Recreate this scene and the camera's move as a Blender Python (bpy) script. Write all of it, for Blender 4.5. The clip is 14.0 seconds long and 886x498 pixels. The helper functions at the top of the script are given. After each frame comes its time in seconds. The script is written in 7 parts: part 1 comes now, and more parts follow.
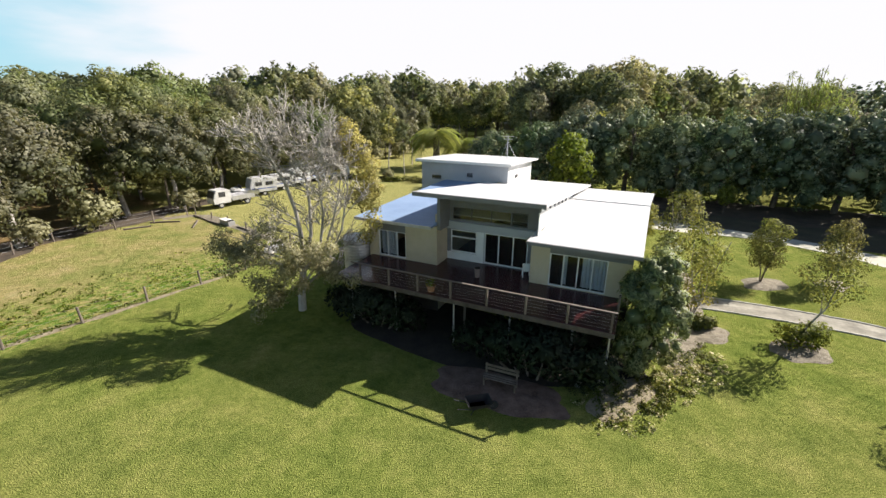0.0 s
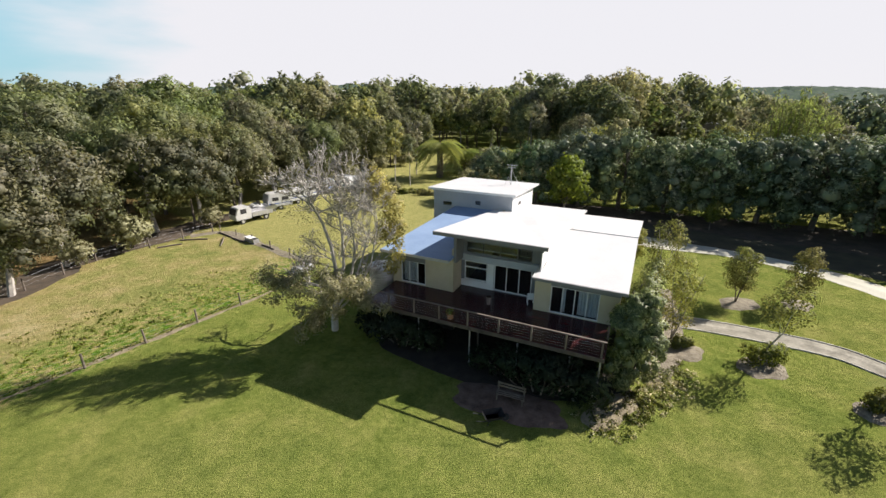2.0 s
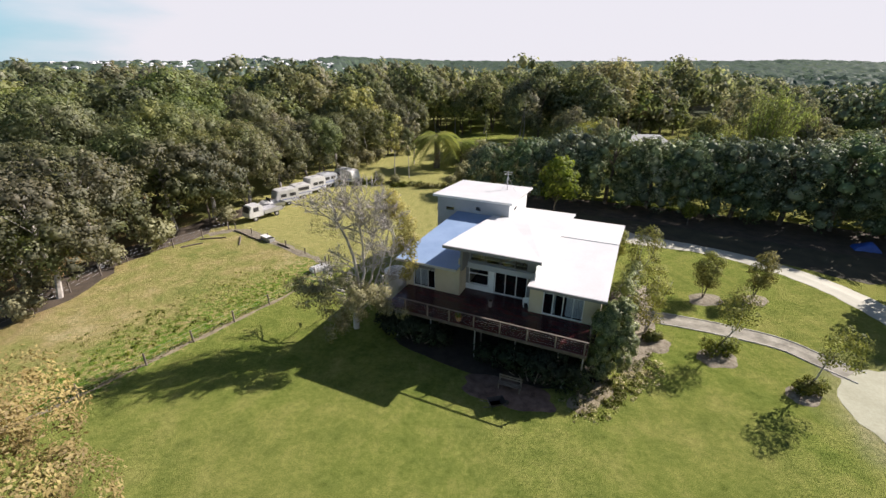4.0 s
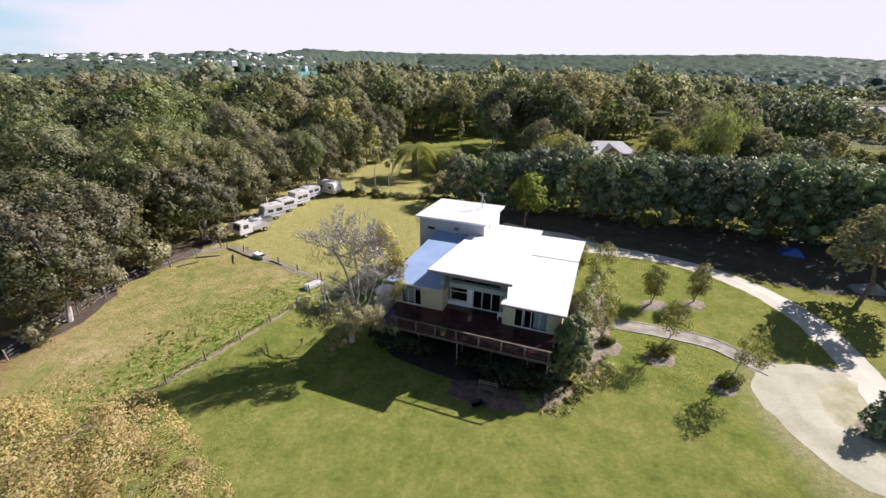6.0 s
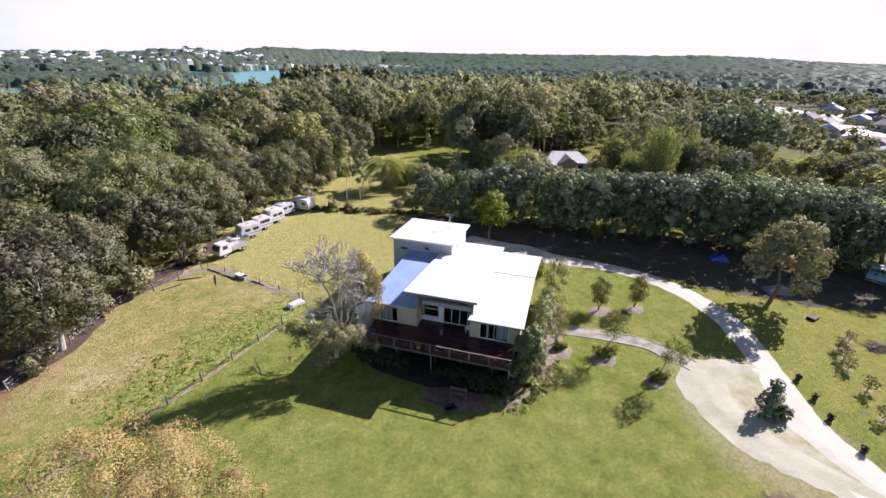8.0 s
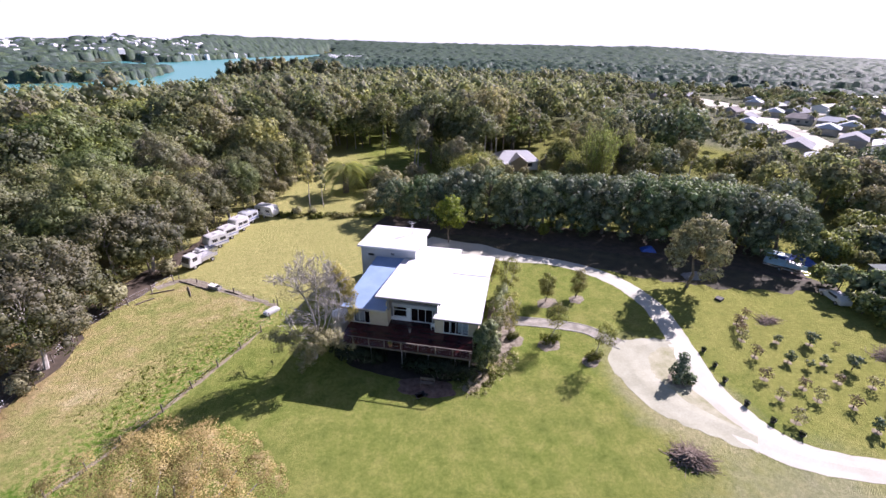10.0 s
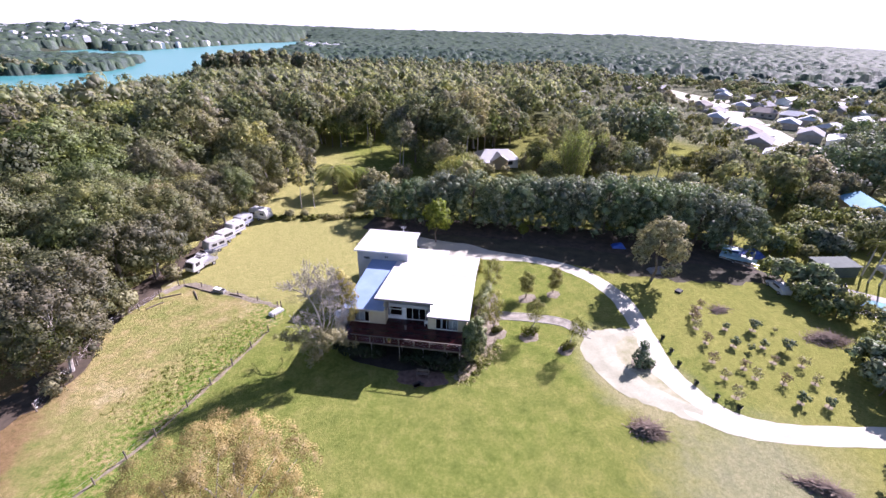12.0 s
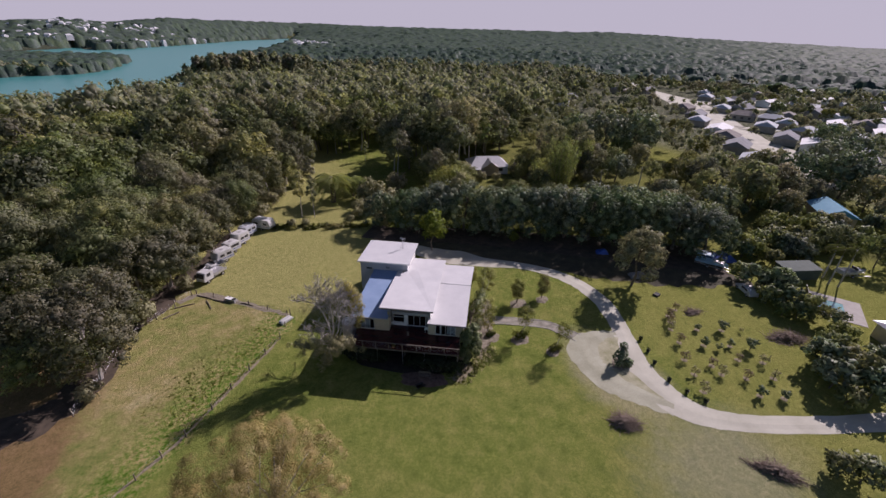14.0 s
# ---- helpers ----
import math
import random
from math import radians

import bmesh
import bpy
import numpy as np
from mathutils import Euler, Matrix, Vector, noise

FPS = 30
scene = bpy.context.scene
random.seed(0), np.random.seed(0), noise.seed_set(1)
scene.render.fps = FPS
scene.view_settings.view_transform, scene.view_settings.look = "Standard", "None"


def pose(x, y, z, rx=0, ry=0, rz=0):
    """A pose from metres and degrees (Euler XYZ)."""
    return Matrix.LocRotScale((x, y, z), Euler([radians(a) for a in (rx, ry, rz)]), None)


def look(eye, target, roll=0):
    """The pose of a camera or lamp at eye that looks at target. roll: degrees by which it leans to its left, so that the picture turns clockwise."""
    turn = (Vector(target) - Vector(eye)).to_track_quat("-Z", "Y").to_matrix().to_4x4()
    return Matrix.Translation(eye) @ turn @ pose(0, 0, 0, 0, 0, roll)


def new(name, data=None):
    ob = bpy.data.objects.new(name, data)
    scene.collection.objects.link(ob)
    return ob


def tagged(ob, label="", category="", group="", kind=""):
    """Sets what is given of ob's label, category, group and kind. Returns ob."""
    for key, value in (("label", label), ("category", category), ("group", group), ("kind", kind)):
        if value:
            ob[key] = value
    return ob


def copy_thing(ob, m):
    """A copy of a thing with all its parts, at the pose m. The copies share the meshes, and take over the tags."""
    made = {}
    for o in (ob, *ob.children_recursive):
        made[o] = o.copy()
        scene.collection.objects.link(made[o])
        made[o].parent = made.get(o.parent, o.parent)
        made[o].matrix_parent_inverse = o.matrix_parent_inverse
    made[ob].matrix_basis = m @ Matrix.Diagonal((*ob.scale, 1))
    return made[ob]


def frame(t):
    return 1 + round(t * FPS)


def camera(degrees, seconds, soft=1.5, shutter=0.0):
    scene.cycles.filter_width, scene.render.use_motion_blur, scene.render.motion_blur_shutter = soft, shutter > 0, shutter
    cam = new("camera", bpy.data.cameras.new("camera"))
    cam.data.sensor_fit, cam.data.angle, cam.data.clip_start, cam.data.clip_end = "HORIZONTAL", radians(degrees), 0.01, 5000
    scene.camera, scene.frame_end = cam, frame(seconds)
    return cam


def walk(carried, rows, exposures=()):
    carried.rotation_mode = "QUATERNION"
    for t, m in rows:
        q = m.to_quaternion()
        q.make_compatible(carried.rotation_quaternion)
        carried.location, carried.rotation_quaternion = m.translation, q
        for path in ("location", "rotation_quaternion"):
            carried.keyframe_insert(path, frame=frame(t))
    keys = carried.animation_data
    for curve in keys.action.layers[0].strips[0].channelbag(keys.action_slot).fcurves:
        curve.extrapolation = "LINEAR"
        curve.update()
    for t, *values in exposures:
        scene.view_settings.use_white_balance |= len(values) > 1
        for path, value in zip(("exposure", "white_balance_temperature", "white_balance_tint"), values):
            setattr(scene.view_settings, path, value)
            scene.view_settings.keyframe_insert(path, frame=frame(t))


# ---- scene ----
cam = camera(93.8, 14.0)
METRES, EYE, TILT, LEAN, TURN = 39.0, 12.4, -19.5, 0.0, 0.0
ROWS = [
    (0.0, 0.0, 0.0, 0.0, 0.0, 0.0, -0.0),
    (0.5, -0.0091, -0.0241, 0.0159, -0.09, -0.04, 0.01),
    (1.0, -0.0133, -0.0464, 0.0325, -0.21, -0.05, 0.03),
    (1.5, -0.0198, -0.0703, 0.0469, -0.23, -0.09, 0.03),
    (2.0, -0.0312, -0.098, 0.0606, -0.32, -0.66, 0.04),
    (2.5, -0.0387, -0.1242, 0.0762, -0.66, -1.78, 0.11),
    (5.0, -0.0776, -0.2655, 0.1711, -2.39, -4.64, 0.57),
    (5.5, -0.0813, -0.295, 0.1904, -3.3, -4.82, 0.82),
    (6.0, -0.0849, -0.3253, 0.2079, -4.87, -5.01, 1.3),
    (6.5, -0.0884, -0.3547, 0.2264, -6.11, -5.11, 1.63),
    (7.0, -0.0927, -0.3844, 0.245, -6.98, -5.19, 1.87),
    (7.5, -0.0976, -0.4155, 0.2641, -8.06, -5.34, 2.15),
    (8.0, -0.1025, -0.4481, 0.2843, -9.26, -5.43, 2.47),
    (8.5, -0.1098, -0.4825, 0.3022, -10.98, -5.58, 2.95),
    (11.0, -0.1661, -0.6477, 0.383, -16.7, -8.2, 4.55),
    (11.5, -0.1824, -0.6786, 0.4025, -17.22, -8.56, 4.65),
    (12.0, -0.1971, -0.7088, 0.4226, -17.7, -8.82, 4.76),
    (12.5, -0.2124, -0.7361, 0.442, -18.18, -9.04, 4.87),
    (13.0, -0.2264, -0.7637, 0.4616, -18.64, -9.18, 4.99),
    (13.5, -0.2398, -0.7913, 0.4809, -18.98, -9.29, 5.09),
    (14.0, -0.2546, -0.8183, 0.5009, -19.1, -9.36, 5.11),
]
walk(cam, [(t, pose(0, 0, EYE, TILT, LEAN, TURN) @ pose(METRES * x, METRES * y, METRES * z, 90 + pitch, roll, yaw)) for t, x, y, z, yaw, pitch, roll in ROWS],
     exposures=[(0.0, 1.14, 6480, 15), (1.5, 1.02, 6480, 15), (2.7, 0.9, 6450, 17), (5.0, 0.9, 6330, 22), (6.5, 1.07, 6150, 28), (8.0, 1.14, 6000, 32), (11.0, 1.35, 5760, 40), (13.2, 1.55, 5720, 42), (13.6, 0.86, 5900, 39), (14.0, 0.07, 6080, 36)])

# ---- world and sun: low winter sun from the right and behind the house ----
SUN_DIR = Vector((0.899, 0.437, 0.648)).normalized()
world = bpy.data.worlds.new("sky")
scene.world = world
world.use_nodes = True
wn = world.node_tree.nodes
sky = wn.new("ShaderNodeTexSky")
sky.sky_type, sky.sun_disc = "NISHITA", False
sky.sun_elevation, sky.sun_rotation = math.asin(SUN_DIR.z), math.atan2(SUN_DIR.x, SUN_DIR.y)
sky.air_density, sky.dust_density, sky.ozone_density = 1.0, 0.6, 1.5
wn["Background"].inputs["Strength"].default_value = 0.042
wl = world.node_tree.links
direction = wn.new("ShaderNodeTexCoord").outputs["Generated"]


def sky_band(value, low, high):
    k = wn.new("ShaderNodeMapRange")
    k.interpolation_type = "SMOOTHSTEP"
    wl.new(value, k.inputs[0])
    k.inputs[1].default_value, k.inputs[2].default_value = low, high
    return k.outputs[0]


def sky_math(op, a, b):
    k = wn.new("ShaderNodeMath")
    k.operation = op
    for s, v in zip(k.inputs, (a, b)):
        if isinstance(v, (int, float)):
            s.default_value = v
        else:
            wl.new(v, s)
    return k.outputs[0]


# bright haze and thin cloud on the sun's side, thinning out overhead
towards = wn.new("ShaderNodeVectorMath")
towards.operation = "DOT_PRODUCT"
wl.new(direction, towards.inputs[0])
towards.inputs[1].default_value = (0.899, 0.437, 0.0)
split = wn.new("ShaderNodeSeparateXYZ")
wl.new(direction, split.inputs[0])
cloud = wn.new("ShaderNodeTexNoise")
cloud.inputs["Scale"].default_value, cloud.inputs["Detail"].default_value = 2.2, 6
stretched = wn.new("ShaderNodeMapping")
stretched.inputs["Scale"].default_value = (1, 1, 4)
wl.new(direction, stretched.inputs[0]), wl.new(stretched.outputs[0], cloud.inputs["Vector"])
ragged = sky_math("MULTIPLY", sky_math("SUBTRACT", cloud.outputs[0], 0.5), 0.9)
side = sky_band(sky_math("ADD", towards.outputs["Value"], ragged), -0.40, -0.05)
height = sky_math("SUBTRACT", 1.0, sky_band(sky_math("ADD", split.outputs[2], sky_math("MULTIPLY", ragged, 0.3)), 0.26, 0.48))
veil = wn.new("ShaderNodeMix")
veil.data_type = "RGBA"
wl.new(sky_math("MULTIPLY", sky_math("MULTIPLY", side, height), 0.94), veil.inputs[0])
clear = wn.new("ShaderNodeMix")
clear.data_type = "RGBA"
wl.new(sky_math("MULTIPLY", height, 0.75), clear.inputs[0])
wl.new(sky.outputs[0], clear.inputs[6])
clear.inputs[7].default_value = (5.2, 9.6, 11.0, 1)
wl.new(clear.outputs[2], veil.inputs[6])
veil.inputs[7].default_value = (10.8, 10.8, 10.9, 1)
wl.new(veil.outputs[2], wn["Background"].inputs["Color"])
sun_lamp = bpy.data.lights.new("sun", "SUN")
sun_lamp.energy, sun_lamp.angle, sun_lamp.color = 5.0, radians(0.53), (1.0, 0.94, 0.83)
sun = new("sun", sun_lamp)
sun.matrix_world = look(SUN_DIR * 300, (0, 0, 0))


# ---- materials ----
def shader(name):
    m = bpy.data.materials.new(name)
    m.use_nodes = True
    return m, m.node_tree.nodes, m.node_tree.links


def ramp(nodes, stops):
    r = nodes.new("ShaderNodeValToRGB")
    while len(r.color_ramp.elements) < len(stops):
        r.color_ramp.elements.new(0.5)
    for e, (p, c) in zip(r.color_ramp.elements, stops):
        e.position, e.color = p, (*c, 1)
    return r


def noise_tex(nodes, links, scale, detail=4, coord=None, rough=0.6):
    n = nodes.new("ShaderNodeTexNoise")
    n.inputs["Scale"].default_value, n.inputs["Detail"].default_value, n.inputs["Roughness"].default_value = scale, detail, rough
    if coord is not None:
        links.new(coord, n.inputs["Vector"])
    return n


def mix(nodes, links, kind, fac, a, b):
    x = nodes.new("ShaderNodeMix")
    x.data_type, x.blend_type = "RGBA", kind
    for sock, v in ((x.inputs[0], fac), (x.inputs[6], a), (x.inputs[7], b)):
        if isinstance(v, (int, float)):
            sock.default_value = v
        elif isinstance(v, tuple):
            sock.default_value = (*v, 1)
        else:
            links.new(v, sock)
    return x.outputs[2]


def surface(name, dark, light, scale=3.0, fine=40.0, rough=0.7, metal=0.0, bump=0.15, dist=0.01, spec=0.5, pieces=0.0):
    """Two scales of variation between two tones, with a fine relief; pieces: how much single objects differ."""
    m, n, l = shader(name)
    geo = n.new("ShaderNodeNewGeometry").outputs["Position"]
    a, b = noise_tex(n, l, scale, 5, geo), noise_tex(n, l, fine, 3, geo)
    add = n.new("ShaderNodeMath")
    add.operation = "MULTIPLY_ADD"
    l.new(b.outputs[0], add.inputs[0])
    add.inputs[1].default_value = 0.4
    l.new(a.outputs[0], add.inputs[2])
    r = ramp(n, [(0.45, dark), (0.95, light)])
    l.new(add.outputs[0], r.inputs[0])
    col = r.outputs[0]
    if pieces:
        info = n.new("ShaderNodeObjectInfo")
        tone = ramp(n, [(0, (1 - pieces,) * 3), (1, (1 + pieces,) * 3)])
        l.new(info.outputs["Random"], tone.inputs[0])
        col = mix(n, l, "MULTIPLY", 1.0, col, tone.outputs[0])
    p = n["Principled BSDF"]
    l.new(col, p.inputs["Base Color"])
    p.inputs["Roughness"].default_value, p.inputs["Metallic"].default_value = rough, metal
    p.inputs["Specular IOR Level"].default_value = spec
    if bump:
        bp = n.new("ShaderNodeBump")
        bp.inputs["Strength"].default_value, bp.inputs["Distance"].default_value = bump, dist
        l.new(b.outputs[0], bp.inputs["Height"])
        l.new(bp.outputs[0], p.inputs["Normal"])
    return m


def foliage(name, dark, mid, light, through_light=0.46, gloss=0.02, rough=0.55, vary=0.22, hues=1.0, plants=1.0, clump=0.35):
    """Leaves: each spray and each plant its own tone, some light passing through."""
    m, n, l = shader(name)
    n.remove(n["Principled BSDF"])
    geo, info = n.new("ShaderNodeNewGeometry"), n.new("ShaderNodeObjectInfo")
    calm = [tuple(m_ + (c_ - m_) * 0.95 for c_, m_ in zip(c, mid)) for c in (dark, light)]
    r = ramp(n, [(0.0, calm[0]), (0.55, mid), (1.0, calm[1])])
    l.new(geo.outputs["Random Per Island"], r.inputs[0])
    patch = noise_tex(n, l, clump, 3, geo.outputs["Position"])
    tone = ramp(n, [(0.3, (1 - vary, 1 - vary, 1 - vary)), (0.7, (1 + vary, 1 + vary * 0.9, 1 + vary * 0.5))])
    l.new(patch.outputs[0], tone.inputs[0])
    col = mix(n, l, "MULTIPLY", 1.0, r.outputs[0], tone.outputs[0])
    stand = noise_tex(n, l, 0.085, 3, geo.outputs["Position"])
    hue = ramp(n, [(0.28, (0.74, 0.83, 0.84)), (0.42, (1.05, 1.0, 1.1)), (0.55, (0.85, 0.95, 0.8)), (0.70, (1.22, 1.18, 0.85))])
    l.new(stand.outputs[0], hue.inputs[0])
    col = mix(n, l, "MULTIPLY", hues, col, hue.outputs[0])
    own = ramp(n, [(0, (0.68, 0.74, 0.72)), (0.3, (1.12, 1.06, 1.02)), (0.6, (0.84, 0.94, 0.76)), (1, (1.38, 1.3, 0.98))])
    l.new(info.outputs["Random"], own.inputs[0])
    col = mix(n, l, "MULTIPLY", plants, col, own.outputs[0])
    d, t, g = n.new("ShaderNodeBsdfDiffuse"), n.new("ShaderNodeBsdfTranslucent"), n.new("ShaderNodeBsdfGlossy")
    l.new(col, d.inputs[0])
    warm = mix(n, l, "MULTIPLY", 1.0, col, (1.08, 1.05, 0.75))
    l.new(warm, t.inputs[0])
    g.inputs["Roughness"].default_value = rough
    a, b = n.new("ShaderNodeMixShader"), n.new("ShaderNodeMixShader")
    a.inputs[0].default_value, b.inputs[0].default_value = through_light, gloss
    l.new(d.outputs[0], a.inputs[1]), l.new(t.outputs[0], a.inputs[2])
    l.new(a.outputs[0], b.inputs[1]), l.new(g.outputs[0], b.inputs[2])
    l.new(b.outputs[0], n["Material Output"].inputs[0])
    return m


GUM = foliage("gum_leaves", (0.15, 0.155, 0.115), (0.26, 0.265, 0.195), (0.39, 0.39, 0.29), through_light=0.52)
WOOD_GUM = foliage("wood_gum_leaves", (0.11, 0.12, 0.078), (0.195, 0.205, 0.135), (0.29, 0.295, 0.2), through_light=0.46)
FOREST = foliage("forest_leaves", (0.105, 0.122, 0.062), (0.19, 0.212, 0.108), (0.3, 0.318, 0.165))
MANGO = foliage("mango_leaves", (0.055, 0.078, 0.052), (0.16, 0.2, 0.13), (0.31, 0.36, 0.25), 0.24, 0.03, 0.5)
YOUNG = foliage("young_leaves", (0.105, 0.112, 0.045), (0.21, 0.212, 0.075), (0.345, 0.335, 0.118), 0.45, plants=0.4)
LIME = foliage("lime_leaves", (0.091, 0.111, 0.018), (0.182, 0.221, 0.033), (0.286, 0.325, 0.052), 0.45, plants=0.4)
RUST = foliage("rust_leaves", (0.235, 0.18, 0.08), (0.345, 0.272, 0.118), (0.46, 0.375, 0.172), 0.38, vary=0.3, hues=0.3, plants=0.15)
SILVER = foliage("silver_leaves", (0.17, 0.165, 0.095), (0.29, 0.28, 0.17), (0.41, 0.395, 0.25), 0.35, vary=0.2, hues=0.3, plants=0.15)
SHRUB = foliage("shrub_leaves", (0.06, 0.085, 0.035), (0.2, 0.24, 0.1), (0.5, 0.52, 0.28), 0.5, 0.05, plants=0.15)
BED = foliage("bed_leaves", (0.048, 0.054, 0.014), (0.120, 0.138, 0.022), (0.204, 0.222, 0.036), 0.4, plants=0.4)
BAMBOO = foliage("bamboo_leaves", (0.17, 0.2, 0.07), (0.34, 0.38, 0.14), (0.5, 0.54, 0.23), 0.5)
CULM = surface("bamboo_culms", (0.15, 0.13, 0.06), (0.36, 0.31, 0.16), 1.5, 12, 0.6, bump=0.1)
BARK = surface("bark", (0.06, 0.045, 0.035), (0.20, 0.165, 0.13), 2.0, 25, 0.9, bump=0.5, dist=0.03)
PALE_BARK = surface("pale_bark", (0.22, 0.20, 0.18), (0.50, 0.47, 0.43), 1.5, 20, 0.85, bump=0.4, dist=0.02)
CREAM = surface("cream_render", (0.44, 0.38, 0.26), (0.56, 0.49, 0.35), 0.8, 30, 0.9, bump=0.1)
GREY = surface("grey_cladding", (0.15, 0.15, 0.155), (0.22, 0.22, 0.225), 0.8, 30, 0.75)
PALE_GREY = surface("pale_grey_cladding", (0.34, 0.36, 0.39), (0.44, 0.46, 0.49), 0.6, 24, 0.75)
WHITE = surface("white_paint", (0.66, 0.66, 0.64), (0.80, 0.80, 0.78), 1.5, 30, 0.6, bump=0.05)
ROOF = surface("zinc_roof", (0.50, 0.505, 0.51), (0.61, 0.61, 0.61), 0.4, 6, 0.5, 0.0, bump=0.05)
BLUE_ROOF = surface("galvanised_roof", (0.185, 0.275, 0.43), (0.255, 0.355, 0.52), 0.4, 6, 0.55, 0.0, bump=0.05, spec=0.25)
DECK_WOOD = surface("deck_timber", (0.030, 0.008, 0.009), (0.070, 0.020, 0.020), 1.2, 16, 0.24, bump=0.2, pieces=0.25)
GREY_WOOD = surface("weathered_timber", (0.085, 0.068, 0.055), (0.215, 0.178, 0.148), 2.0, 22, 0.85, bump=0.3, pieces=0.2)
DARK_TIMBER = surface("dark_weathered_timber", (0.045, 0.034, 0.029), (0.13, 0.105, 0.088), 2.0, 22, 0.8, bump=0.3, pieces=0.2)
STEEL = surface("galvanised_steel", (0.40, 0.40, 0.41), (0.58, 0.58, 0.59), 2.0, 40, 0.45, 0.6)
DARK = surface("dark_metal", (0.02, 0.02, 0.022), (0.045, 0.045, 0.05), 2.0, 40, 0.5)
CURTAIN = surface("curtain_fabric", (0.55, 0.56, 0.60), (0.78, 0.79, 0.82), 3.0, 60, 0.9)
EDGE_LEAF = foliage("edge_tree_leaves", (0.08, 0.086, 0.056), (0.15, 0.153, 0.097), (0.235, 0.228, 0.148), plants=0.6)
DRY_EARTH = surface("dry_earth", (0.12, 0.098, 0.06), (0.34, 0.29, 0.19), 2.2, 14, 0.95, bump=0.9, dist=0.05)
WOOD_LEAF = foliage("woodland_leaves", (0.14, 0.155, 0.1), (0.25, 0.27, 0.175), (0.37, 0.385, 0.25), 0.55, plants=0.0)
# blue of the distance haze is put into the far canopy's leaf colour
CANOPY = foliage("far_canopy_haze_leaves", (0.05, 0.086, 0.076), (0.076, 0.117, 0.101), (0.11, 0.154, 0.13), 0.35, vary=0.4, plants=0.0, clump=0.6)
GOLD_LEAF = foliage("yellowing_leaves", (0.23, 0.2, 0.075), (0.39, 0.35, 0.135), (0.55, 0.5, 0.22), 0.5, hues=0.3, plants=0.0)
TREE_BARK = surface("grey_brown_bark", (0.28, 0.26, 0.23), (0.58, 0.54, 0.49), 1.5, 20, 0.9, bump=0.4, dist=0.02)
# leaf colour taken near black to carry the shade under the deck
SHADE_LEAF = foliage("shade_dark_leaves", (0.01, 0.014, 0.01), (0.022, 0.032, 0.02), (0.05, 0.065, 0.045), 0.1, 0.012, 0.5, plants=0.2)
MULCH = surface("mulch", (0.10, 0.084, 0.056), (0.33, 0.29, 0.215), 3.0, 26, 0.95, bump=1.0, dist=0.05)
GRAVEL = surface("pale_gravel", (0.37, 0.36, 0.285), (0.53, 0.52, 0.43), 0.25, 9, 0.95, bump=0.3, dist=0.02)
SAND = surface("sandy_gravel", (0.26, 0.26, 0.175), (0.43, 0.428, 0.325), 0.3, 5, 0.95, bump=0.35, dist=0.02)
PATH = surface("path_gravel", (0.13, 0.12, 0.09), (0.37, 0.35, 0.285), 0.9, 7, 0.95, bump=0.3, dist=0.02)
WORN = surface("worn_turf", (0.20, 0.205, 0.09), (0.42, 0.40, 0.29), 0.7, 8, 0.95, bump=0.4, dist=0.04)
UNDERCROFT = surface("undercroft_shade", (0.022, 0.018, 0.016), (0.05, 0.042, 0.036), 1.5, 20, 0.9)
DARK_MULCH = surface("dark_brown_mulch", (0.06, 0.036, 0.026), (0.22, 0.15, 0.115), 1.6, 12, 0.95, bump=0.8, dist=0.05)
STONE = surface("edging_stone", (0.33, 0.31, 0.265), (0.55, 0.525, 0.46), 3.0, 20, 0.9, pieces=0.2)
BRUSH = surface("dead_branches", (0.12, 0.085, 0.065), (0.34, 0.27, 0.21), 3.0, 20, 0.95)
BLUE = surface("blue_tarpaulin", (0.01, 0.04, 0.22), (0.03, 0.10, 0.42), 2.0, 20, 0.5)
VAN_WHITE = surface("van_paint", (0.42, 0.42, 0.41), (0.66, 0.66, 0.65), 1.0, 12, 0.4, bump=0.0)
GREEN_TIN = surface("green_tin", (0.03, 0.05, 0.042), (0.065, 0.095, 0.08), 1.0, 12, 0.85)
RUBBER = surface("rubber", (0.012, 0.012, 0.012), (0.03, 0.03, 0.03), 4, 30, 0.8)
TILE_BROWN = surface("brown_roof_tiles", (0.16, 0.12, 0.10), (0.28, 0.22, 0.19), 1.0, 12, 0.8)
TERRACOTTA = surface("terracotta", (0.28, 0.13, 0.06), (0.42, 0.22, 0.11), 4, 30, 0.8)
POOL = surface("pool_water", (0.16, 0.36, 0.37), (0.22, 0.44, 0.44), 1.0, 8, 0.08, bump=0.05)
PAVING = surface("pale_paving", (0.27, 0.255, 0.23), (0.38, 0.36, 0.325), 0.8, 12, 0.85)

GLASS, gn, gl = shader("window_glass")
gp = gn["Principled BSDF"]
gp.inputs["Base Color"].default_value = (0.75, 0.8, 0.82, 1)
gp.inputs["Roughness"].default_value, gp.inputs["Transmission Weight"].default_value, gp.inputs["IOR"].default_value = 0.02, 1.0, 1.45

WATER, n_, l_ = shader("lake_water")
p_ = n_["Principled BSDF"]
p_.inputs["Base Color"].default_value = (0.055, 0.235, 0.23, 1)
p_.inputs["Roughness"].default_value, p_.inputs["Specular IOR Level"].default_value = 0.35, 0.2
w_noise = noise_tex(n_, l_, 0.15, 4, n_.new("ShaderNodeNewGeometry").outputs["Position"])
w_bump = n_.new("ShaderNodeBump")
w_bump.inputs["Strength"].default_value, w_bump.inputs["Distance"].default_value = 0.25, 0.4
l_.new(w_noise.outputs[0], w_bump.inputs["Height"]), l_.new(w_bump.outputs[0], p_.inputs["Normal"])


